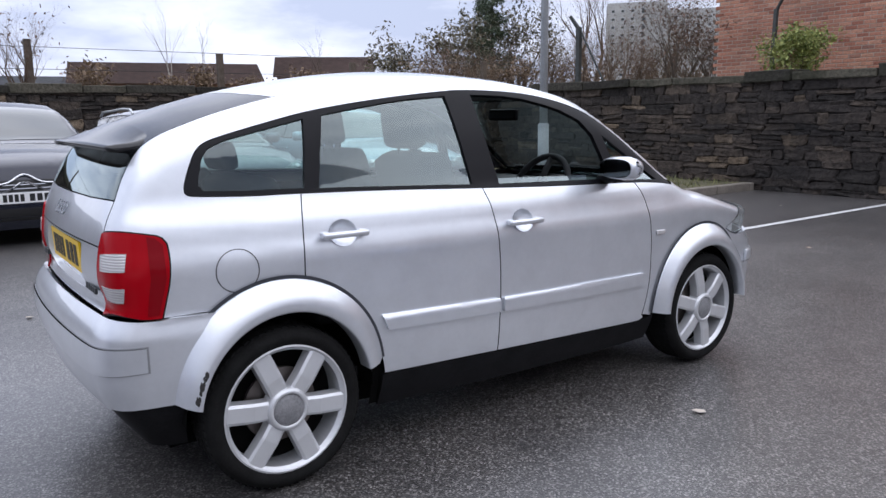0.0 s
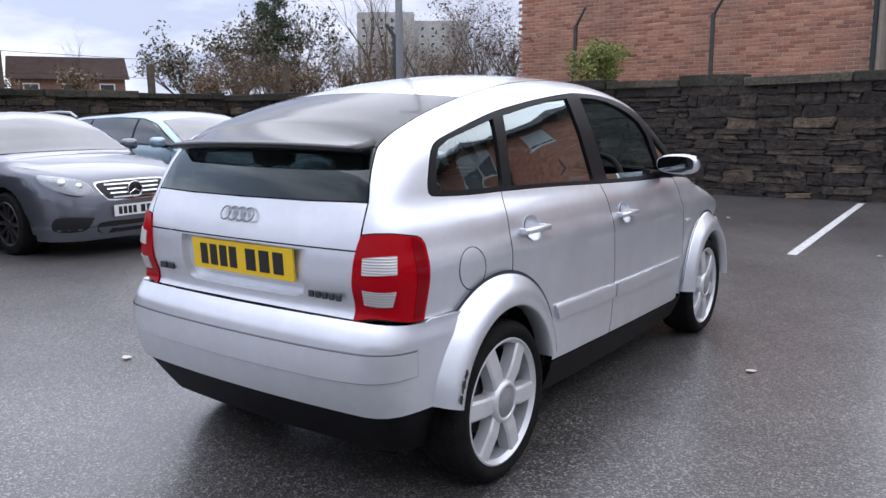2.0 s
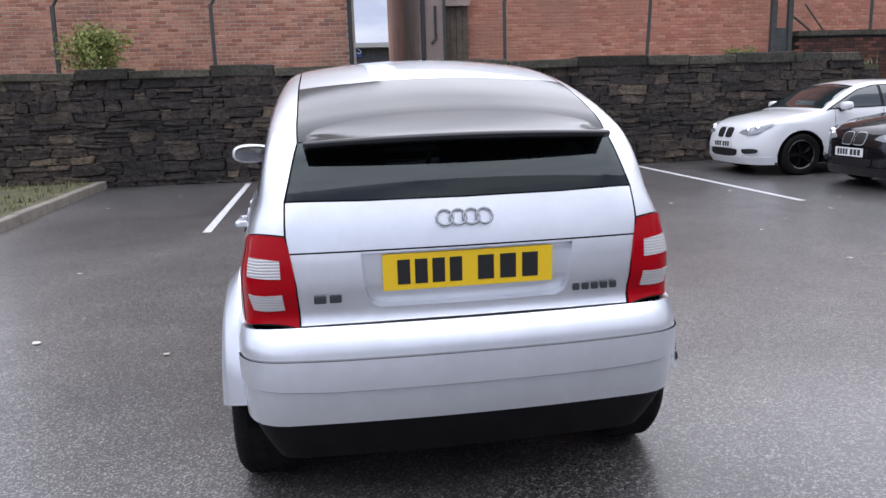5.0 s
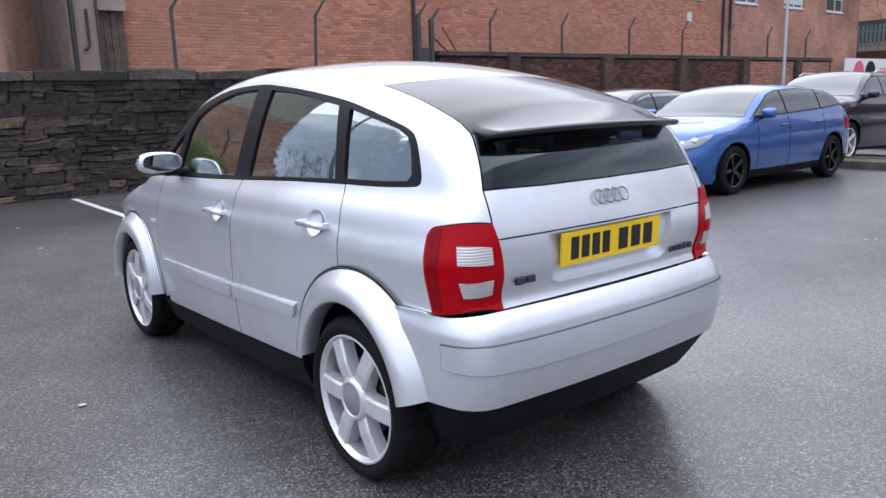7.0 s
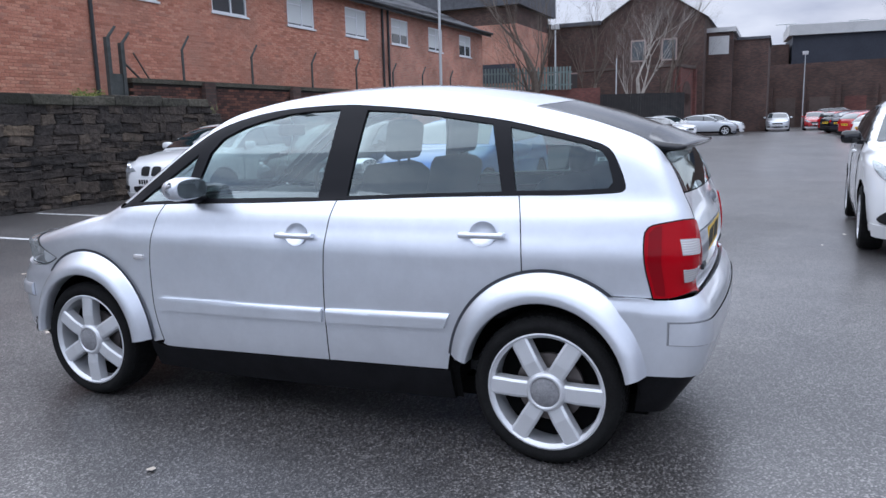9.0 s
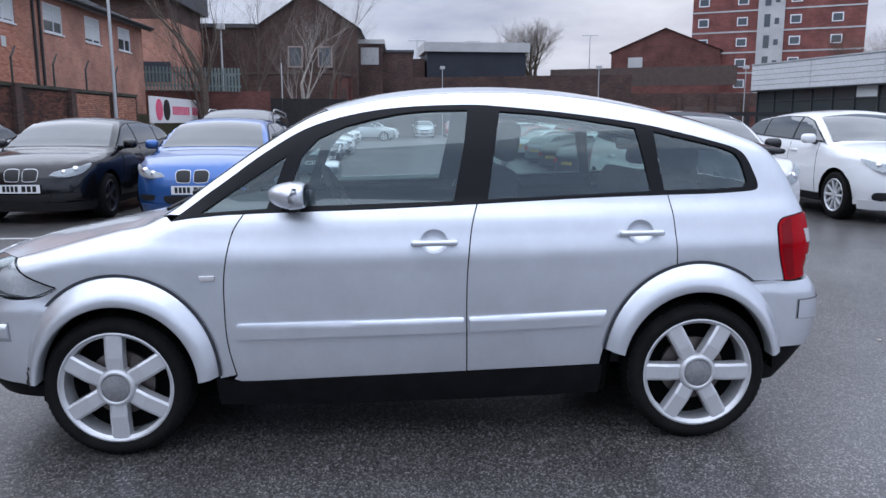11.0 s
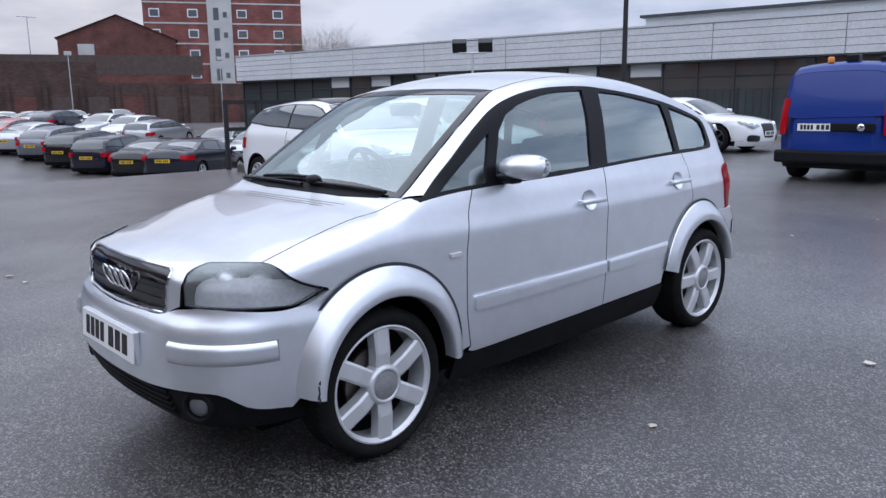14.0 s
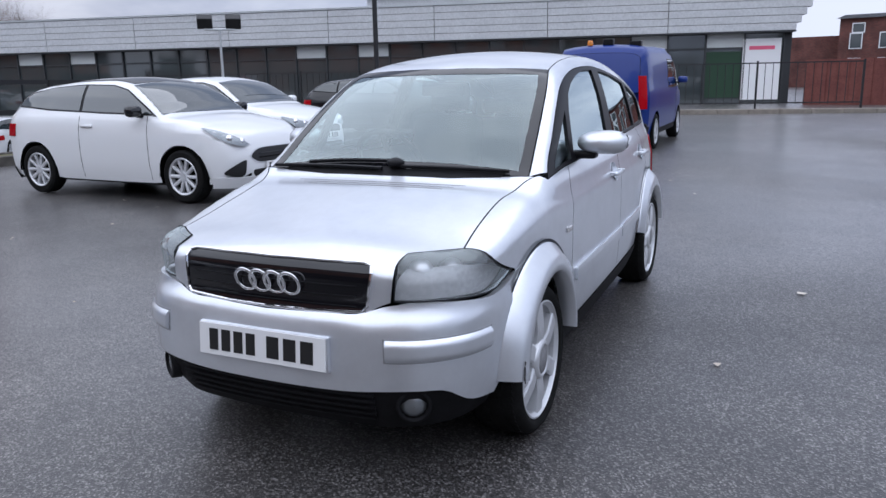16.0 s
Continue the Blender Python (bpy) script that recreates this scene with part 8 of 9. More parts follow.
part("light_unit", box((-1.78, -0.16, 1.83), (-1.62, 0.02, 1.95), 0.02), M["black_trim"], van)
part("door_strip", box((-2.235, -0.60, 0.80), (-2.17, 0.02, 0.92), 0.015), M["black_plastic"], van, "black handle strip")
part("badge", flip_badge((-2.24, -0.42, 0.86), 0.055), M["chrome"], van, "round chrome badge")
part("rear_bumper", box((-2.24, -0.86, 0.30), (-2.05, 0.86, 0.50), 0.04), M["black_plastic"], van, "black plastic rear bumper")
vs = car_shape("van", 4.41, 1.83, 1.86)


def back_loop(pts):
    q, ok = vs.cast(np.array([(-2.7, y, z) for y, z in pts]), np.array([1.0, 0.0, 0.0]), 0.0, 1.0)
    return spline([tuple(c) for c in q] + [tuple(q[0])], 0.05)[:-1]


edge = [(-0.70, 1.02), (-0.70, 1.45), (-0.62, 1.66), (0.0, 1.70), (0.62, 1.66), (0.70, 1.45), (0.70, 1.02), (0.0, 1.0)]
place("tailgate_line", panel_data(vs, back_loop(edge), (1, 0, 0), 0.08, 0, [], 0.001), M["shadow_black"], van, 0.002)
place("tailgate_panel", panel_data(vs, back_loop(edge), (1, 0, 0), 0.08, 0.008, [], 0.004), PAINT["van_blue"], van, 0.004, "pressed tailgate panel")
park(van, -11.58, -1.57, 180)

# rows in the lower yard
KINDS_FAR = [
    build_car("dark_suv", "dark sport utility car in the row", "suv", 4.7, 1.9, 1.68, 2.8, PAINT["navy"], 0.36, "alloy", 5, detail=False, grille="frame", rails=True),
    build_car("saloon_car", "parked saloon car in the row", "saloon", 4.65, 1.83, 1.43, 2.8, PAINT["graphite"], 0.325, "alloy", 5, detail=False, grille="frame"),
    build_car("hatchback_car", "parked hatchback car in the row", "hatch", 4.2, 1.78, 1.46, 2.6, PAINT["white"], 0.315, "alloy", 5, detail=False),
    build_car("estate_car", "parked estate car in the row", "estate", 4.65, 1.82, 1.45, 2.8, PAINT["silver2"], 0.32, "alloy", 5, detail=False),
]
GROUP = "rows of cars for sale"
for c in KINDS_FAR:
    c["group"] = GROUP
rng = random.Random(21)
spots = [(0, "navy", 3.6, -13.4, 90)]
order = [(1, "graphite"), (1, "white"), (1, "black"), (3, "navy"), (1, "silver2"), (3, "white"), (2, "black"), (1, "white"), (3, "white")]
for i, (k, col) in enumerate(order):
    spots.append((k, col, 4.6 + 0.03 * i + rng.uniform(-0.15, 0.15), -21.0 - 3.2 * i, 136 + rng.uniform(-1.5, 1.5)))
order = [(1, "navy"), (1, "black"), (3, "navy"), (3, "black"), (2, "graphite"), (1, "silver2"), (1, "red"), (2, "white"), (2, "red"), (1, "navy"), (1, "black"), (3, "red")]
for i, (k, col) in enumerate(order):
    spots.append((k, col, -9.0 + 0.24 * i + rng.uniform(-0.15, 0.15), -22.3 - 3.05 * i, 216 + rng.uniform(-1.5, 1.5)))
    if i % 4 != 3:
        k2, c2 = order[(i * 5 + 3) % len(order)]
        spots.append((k2, ("white", "silver2", "graphite", "navy", "silver2")[i % 5], -14.5 + 0.24 * i + rng.uniform(-0.2, 0.2), -24.6 - 3.05 * i, rng.choice((36, 216))))
spots += [(1, "silver2", 3.0, -51.8, 190), (2, "white", 2.5, -54.6, 189), (0, "silver2", 2.2, -65.0, 195), (2, "silver2", -1.7, -62.5, 90), (2, "red", -4.4, -63.5, 90), (0, "black", -6.6, -69.0, 186), (2, "red", -8.6, -64.8, 90)]
for i, (k, col) in enumerate([(3, "white"), (1, "silver2"), (2, "white"), (2, "silver2")]):
    spots.append((k, col, -12.6 - 2.9 * i, -63.5 - (i % 3) * 1.2, 90))
used = set()
for k, col, x, y, h in spots:
    src = KINDS_FAR[k]
    c = src if k not in used else copy_thing(src, Matrix())
    used.add(k)
    park(c, x, y, h)
    repaint(c, PAINT[col])


# ---------------- trees and shrubs ----------------
M["leaf_olive"] = leaf_mat("olive brown leaves", (0.06, 0.06, 0.035), (0.17, 0.14, 0.085))


def bare_tree(name, label, x, y, z, h, seed, spread=0.45, trunk=0.09, material="bark", levels=5, leaves=0, leaf="leaf_brown", multi=1, kids=3, leaf_size=0.05, category="tree"):
    """A winter tree: tapering trunk, limbs and fine twigs; a few leaves if any."""
    rng = random.Random(seed)
    vs, fs = [], []
    tips = []

    def limb(p, d, length, r, lvl):
        n = 3 if lvl < 3 else 2
        pts, rad = [p], [r]
        for i in range(n):
            d = (d + Vector((rng.uniform(-1, 1), rng.uniform(-1, 1), rng.uniform(-0.4, 0.7))) * 0.16).normalized()
            p = p + d * (length / n)
            pts.append(p)
            rad.append(r * (1 - 0.5 * (i + 1) / n))
        side = 5 if lvl < 2 else 3
        base = len(vs)
        up = Vector((0.3, 0.2, 1)) if abs(d.z) < 0.9 else Vector((1, 0, 0))
        for q, rr in zip(pts, rad):
            a = d.cross(up).normalized()
            b = d.cross(a)
            for k in range(side):
                t = 2 * math.pi * k / side
                vs.append(tuple(q + a * (rr * math.cos(t)) + b * (rr * math.sin(t))))
        for i in range(n):
            for k in range(side):
                fs.append((base + i * side + k, base + i * side + (k + 1) % side, base + (i + 1) * side + (k + 1) % side, base + (i + 1) * side + k))
        if lvl >= levels - 2:
            tips.extend(pts[1:])
        if lvl < levels:
            m = kids + (1 if rng.random() < 0.5 else 0)
            for k in range(m):
                at = pts[rng.randrange(1, len(pts))] if k else pts[-1]
                t = rng.uniform(0, 2 * math.pi)
                s = d + Vector((math.cos(t), math.sin(t), rng.uniform(-0.1, 0.6))) * rng.uniform(spread * 0.7, spread * 1.5)
                limb(at, s.normalized(), length * rng.uniform(0.55, 0.78), rad[-1] * rng.uniform(0.55, 0.8), lvl + 1)

    for k in range(multi):
        d0 = Vector((rng.uniform(-1, 1) * (0.45 if multi > 1 else 0.05), rng.uniform(-1, 1) * (0.45 if multi > 1 else 0.05), 1)).normalized()
        limb(Vector((rng.uniform(-0.1, 0.1) * (multi > 1), rng.uniform(-0.1, 0.1) * (multi > 1), -0.1)), d0, h * 0.36, trunk, 0)
    root = new(name)
    root.location = (x, y, z)
    tagged(root, label, category)
    me = bpy.data.meshes.new("branches")
    me.from_pydata(vs, [], fs)
    me.materials.append(M[material])
    o = new("trunk", me)
    o.parent = root
    if leaves:
        lv, lf = [], []
        for i in range(leaves):
            c = rng.choice(tips) + Vector((rng.gauss(0, 1), rng.gauss(0, 1), rng.gauss(0, 1))) * leaf_size
            a, b = Vector((rng.gauss(0, 1), rng.gauss(0, 1), rng.gauss(0, 1))).normalized(), Vector((rng.gauss(0, 1), rng.gauss(0, 1), rng.gauss(0, 1))).normalized()
            s = leaf_size * rng.uniform(0.5, 1.1)
            k = len(lv)
            lv += [tuple(c - a * s), tuple(c + b * s * 0.5), tuple(c + a * s), tuple(c - b * s * 0.5)]
            lf.append((k, k + 1, k + 2, k + 3))
        me = bpy.data.meshes.new("leaves")
        me.from_pydata(lv, [], lf)
        me.materials.append(M[leaf])
        o = new("leaves", me)
        o.parent = root
        tagged(o, kind="stuff")
    return root


def conifer(x, y, z, h, seed):
    rng = random.Random(seed)
    root = new("pine_tree")
    root.location = (x, y, z)
    tagged(root, "ragged dark green pine behind the wall", "tree")
    part("trunk", tube((0, 0, -0.2), (0.1, 0, h), 0.11, 0.02, 8), M["bark"], root)
    lv, lf = [], []
    bm = bmesh.new()
    for i in range(46):
        f = 0.22 + 0.78 * i / 46
        a = rng.uniform(0, 6.28)
        ln = h * 0.30 * (1.08 - f) * rng.uniform(0.6, 1.25) + 0.12
        p0 = Vector((0, 0, h * f))
        p1 = p0 + Vector((math.cos(a) * ln, math.sin(a) * ln, ln * rng.uniform(-0.05, 0.35)))
        add_tube(bm, p0, p1, 0.022, 0.006, 4)
        for k in range(150):
            t = rng.uniform(0.2, 1.05)
            c = p0.lerp(p1, t) + Vector((rng.gauss(0, 1), rng.gauss(0, 1), rng.gauss(0, 0.6))) * 0.13 * (1.2 - 0.4 * t) * h / 5
            d = Vector((rng.gauss(0, 1), rng.gauss(0, 1), rng.gauss(0.3, 1))).normalized() * rng.uniform(0.07, 0.15) * h / 5
            s = d.cross(Vector((rng.gauss(0, 1), rng.gauss(0, 1), rng.gauss(0, 1)))).normalized() * 0.022
            n = len(lv)
            lv += [tuple(c - s), tuple(c + s), tuple(c + d)]
            lf.append((n, n + 1, n + 2))
    part("limbs", bm, M["bark"], root)
    me = bpy.data.meshes.new("needles")
    me.from_pydata(lv, [], lf)
    me.materials.append(M["leaf_dark"])
    o = new("needles", me)
    o.parent = root
    tagged(o, kind="stuff")


conifer(19.3, 22.7, 1.5, 5.3, 1)
conifer(20.5, 24.6, 1.5, 5.0, 2)
bare_tree("leafy_tree", "shaggy olive brown tree behind the wall", 18.4, 24.4, 1.5, 4.7, 91, 0.6, 0.12, "bark", 5, 2300, "leaf_olive", 4, 3, 0.11)
bare_tree("leafy_tree", "shaggy olive brown tree behind the wall", 20.6, 22.6, 1.5, 5.0, 92, 0.6, 0.12, "bark", 5, 2300, "leaf_olive", 4, 3, 0.11)
bare_tree("leafy_tree", "shaggy olive brown tree behind the wall", 17.0, 25.6, 1.5, 3.6, 93, 0.6, 0.1, "bark", 5, 1800, "leaf_olive", 4, 3, 0.11)
bare_tree("bare_tree", "spreading bare winter tree behind the wall", 22.3, 19.6, 1.6, 6.6, 5, 0.5, 0.14, "twig", 6, 0, multi=3)
bare_tree("bare_tree", "spreading bare winter tree behind the wall", 26.5, 22.0, 1.7, 5.6, 6, 0.5, 0.11, "bark", 6, 500, "leaf_scrub", multi=2)
bare_tree("bare_tree", "bare winter tree beyond the verge", 24.5, 17.8, 1.7, 5.4, 7, 0.5, 0.10, "bark", 6, 500, "leaf_scrub", multi=3)
bare_tree("bare_tree", "bare winter tree beyond the verge", 27.5, 15.6, 1.7, 5.0, 8, 0.5, 0.10, "bark", 6, 400, "leaf_scrub", multi=3)
bare_tree("bare_tree", "small bare winter tree behind the wall", 16.0, 31.5, 1.7, 4.2, 9, 0.4, 0.07, "bark", 5)
bare_tree("birch_tree", "slender bare birch in the distance", 15.1, 54.3, 1.7, 10.0, 10, 0.28, 0.09, "bark_pale", 5)
bare_tree("birch_tree", "slender bare birch in the distance", 17.6, 53.6, 1.7, 8.2, 11, 0.28, 0.08, "bark_pale", 5)
bare_tree("dark_bush", "twiggy dark bush with a few dead leaves", 12.9, 8.3, 1.7, 3.1, 12, 0.55, 0.035, "bark", 5, 1500, "leaf_brown", 5, 3, 0.045, "bush")
bare_tree("dark_bush", "twiggy dark bush with a few dead leaves", 13.4, 7.6, 1.7, 2.2, 13, 0.6, 0.03, "bark", 5, 900, "leaf_brown", 5, 3, 0.045, "bush")
bare_tree("bare_bush", "thin bare bush with a few leaves on the wall", 0.2, 14.9, 1.7, 2.3, 14, 0.5, 0.022, "twig", 4, 160, "leaf_brown", 9, 3, 0.05, "bush")
bare_tree("yellow_bush", "yellow green leafy shrub on top of the wall", 11.3, 4.5, 1.6, 1.5, 15, 0.7, 0.018, "twig", 4, 3600, "leaf_yellow", 7, 3, 0.05, "bush")
bare_tree("weed_clump", "pale green weeds on top of the wall", 11.7, -8.6, 1.65, 0.75, 16, 0.8, 0.01, "twig", 4, 1400, "leaf_yellow", 7, 3, 0.04, "bush")
bare_tree("weed_clump", "small orange leaved weed on the wall", 11.0, 2.9, 1.7, 0.42, 17, 0.7, 0.008, "twig", 3, 160, "leaf_scrub", 4, 3, 0.035, "bush")
rng = random.Random(31)
for i in range(16):
    bx = 4 + i * 1.7 + rng.uniform(-1, 1)
    by = 24 + rng.uniform(-4, 6) - 0.25 * i
    bare_tree("scrub_bush", "rusty brown winter scrub behind the wall", bx, by, 1.7, rng.uniform(1.3, 2.4), 40 + i, 0.7, 0.03, "twig", 4, 700, "leaf_scrub", 5, 3, 0.08, "bush")["group"] = "scrub behind the wall"
for i in range(7):
    bare_tree("scrub_bush", "rusty brown winter scrub behind the wall", 15.5 + i * 2.4, 19.5 - i * 1.4 + rng.uniform(-1, 1), 1.7, rng.uniform(1.3, 2.2), 60 + i, 0.7, 0.03, "twig", 4, 700, "leaf_scrub", 5, 3, 0.08, "bush")["group"] = "scrub behind the wall"
for i in range(15):
    az, far = radians(27 + 1.65 * i + rng.uniform(-0.8, 0.8)), rng.uniform(25, 33)
    x, y = -3.5 + far * math.cos(az), -2 + far * math.sin(az)
    bare_tree("thicket", "dense leafless brown thicket behind the wall", x, y, 1.6, rng.uniform(2.3, 3.5), 110 + i, 0.62, 0.04, "twig", 5, 700, ("leaf_scrub", "leaf_olive", "leaf_brown")[i % 3], 8, 3, 0.042, "bush")["group"] = "scrub behind the wall"
# beyond the lower yard
bare_tree("tall_bare_tree", "tall dark bare tree before the old brick building", 4.9, -48.9, -0.7, 13.5, 71, 0.42, 0.24, "bark", 5, kids=4)
bare_tree("tall_bare_tree", "tall pale bare tree before the old brick building", 6.7, -48.3, -0.7, 13.0, 72, 0.42, 0.23, "bark_pale", 5, kids=4)
bare_tree("tall_bare_tree", "bare tree before the old brick building", 9.9, -48.4, -0.7, 12.5, 73, 0.4, 0.2, "bark", 5, kids=4)
bare_tree("tall_bare_tree", "thick bare tree beside the orange building", 11.0, -39.2, -0.5, 13.0, 74, 0.42, 0.36, "bark", 5, kids=4)
bare_tree("round_bare_tree", "broad round bare tree on the skyline", -18.6, -105, 5.3, 12.0, 75, 0.62, 0.4, "bark", 5, kids=5, multi=3)
bare_tree("round_bare_tree", "bare trees behind the showroom", -42.3, -65.0, 0.2, 10.6, 76, 0.5, 0.28, "twig", 5, kids=5, multi=2)
bare_tree("round_bare_tree", "bare trees behind the showroom", -46.0, -62.5, 0.2, 10.0, 77, 0.55, 0.28, "twig", 5, kids=5, multi=2)
bank = mesh_ob("bank", box((-22.5, -170, -2.0), (8, -82.0, 5.4)), M["soil"])
tagged(bank, "raised ground above the retaining wall", "bank", kind="structure")


# ---------------- houses and towers in the distance ----------------
def simple_house(x, y, z, w, d, eave, ridge, angle, wall, roof, label, windows=2, name="house"):
    """Walls, pitched roof along its width, and windows on the side facing -y."""
    root = new(name)
    root.matrix_world = pose(x, y, z, 0, 0, angle)
    tagged(root, label, "house")
    bm = bmesh.new()
    v = [bm.verts.new(p) for p in ((-w / 2, 0, 0), (w / 2, 0, 0), (w / 2, d, 0), (-w / 2, d, 0), (-w / 2, 0, eave), (w / 2, 0, eave), (w / 2, d, eave), (-w / 2, d, eave), (-w / 2, d / 2, ridge), (w / 2, d / 2, ridge))]
    for f in ((0, 1, 5, 4), (2, 3, 7, 6), (1, 2, 6, 9, 5), (3, 0, 4, 8, 7)):
        bm.faces.new([v[i] for i in f])
    part("wall", bm, wall, root)
    bm = bmesh.new()
    o = 0.35
    sl = (ridge - eave) / (d / 2)
    a = [bm.verts.new(p) for p in ((-w / 2 - o, -o, eave - o * sl), (w / 2 + o, -o, eave - o * sl), (w / 2 + o, d / 2, ridge + 0.05), (-w / 2 - o, d / 2, ridge + 0.05), (-w / 2 - o, d + o, eave - o * sl), (w / 2 + o, d + o, eave - o * sl))]
    bm.faces.new((a[0], a[1], a[2], a[3]))
    bm.faces.new((a[3], a[2], a[5], a[4]))
    bmesh.ops.solidify(bm, geom=list(bm.faces), thickness=0.15)
    part("roof", bm, roof, root)
    for k in range(windows):
        s = -w / 2 + w * (k + 0.5) / windows
        wn2 = new("window")
        wn2.parent = root
        part("window_frame", box((s - 0.6, -0.06, eave - 1.5), (s + 0.6, 0.02, eave - 0.5)), M["upvc"], wn2)
        part("pane", box((s - 0.5, -0.08, eave - 1.4), (s + 0.5, -0.055, eave - 0.6)), M["pane_dark"], wn2)
    return root


M["brick_house"] = brick_wall_mat("house brick", (0.20, 0.10, 0.07), (0.27, 0.14, 0.10), (0.18, 0.15, 0.13))
simple_house(15.0, 54.0, 1.5, 13.0, 7.0, 2.4, 3.9, -14, M["brick_house"], M["tile_brown"], "low brown brick house behind the wall", 4)
simple_house(2.0, 60.0, 1.5, 16.0, 7.0, 1.9, 3.0, -8, M["brick_house"], M["slate"], "long low house behind the wall", 4)
simple_house(30.3, 59.2, 1.5, 8.4, 7.0, 3.4, 5.2, -28, M["brick_house"], M["tile_brown"], "brown brick house with tiled roof", 3)


def tower_block(name, label, x, y, z, angle, w, d, floors, fh, wall, band, cols, stair=None, side_cols=()):
    """A block of flats: face along its own x at y = 0, its side at x = w."""
    root = new(name)
    root.matrix_world = pose(x, y, z, 0, 0, angle)
    tagged(root, label, "tower block")
    h = floors * fh
    part("wall", box((0, 0, 0), (w, d, h + 0.8)), wall, root)
    part("roof", box((0.3, 0.3, h + 0.8), (w - 0.3, d - 0.3, h + 1.6)), M["concrete"], root)
    for k in range(floors):
        z0 = k * fh
        bm = bmesh.new()
        add_box(bm, (-0.06, -0.06, z0 - 0.1), (w + 0.06, -0.001, z0 + 0.12))
        add_box(bm, (w + 0.001, -0.06, z0 - 0.1), (w + 0.06, d, z0 + 0.12))
        part("floor_band", bm, band, root)
        for sx in cols:
            wnd = new("window")
            wnd.parent = root
            part("window_frame", box((sx - 0.75, -0.08, z0 + 0.85), (sx + 0.75, -0.002, z0 + 2.1)), M["upvc"], wnd)
            part("pane", box((sx - 0.6, -0.10, z0 + 1.0), (sx + 0.6, -0.075, z0 + 1.95)), M["pane_dark"], wnd)
        for sy in side_cols:
            wnd = new("window")
            wnd.parent = root
            part("window_frame", box((w + 0.002, sy - 0.6, z0 + 0.85), (w + 0.08, sy + 0.6, z0 + 2.1)), M["upvc"], wnd)
            part("pane", box((w + 0.075, sy - 0.48, z0 + 1.0), (w + 0.10, sy + 0.48, z0 + 1.95)), M["pane_dark"], wnd)
    if stair:
        part("stair_panel", box((stair[0], -0.35, 0), (stair[1], -0.005, h + 0.8)), M["concrete"], root, "pale stair panel")
        for k in range(floors):
            part("stair_window", box((stair[0] + 0.9, -0.40, k * fh + 0.5), (stair[0] + 1.7, -0.345, k * fh + 2.3)), M["pane_dark"], root)
            part("stair_window", box((stair[1] - 1.3, -0.40, k * fh + 0.9), (stair[1] - 0.7, -0.345, k * fh + 1.7)), M["pane_dark"], root)
    return root


tower_block("brick_tower_block", "tall red brick tower block with pale bands", -44.0, -113.0, -0.5, 152, 23.3, 12, 13, 3.0, M["brick_tower"], M["concrete"], (1.6, 7.1, 14.3, 19.7), (9.2, 12.8), ())
root = tower_block("white_tower_block", "white tower block of flats in the distance", 221, 197, 2, -52, 22, 14, 13, 2.9, M["concrete"], M["concrete"], (2.5, 6, 9.5), (12, 15), (4, 9))
tower_block("white_tower_block", "white tower block of flats in the distance", 236, 182, 2, -52, 22, 14, 12, 2.9, M["concrete"], M["concrete"], (4, 8, 12, 16), None, (4, 9))


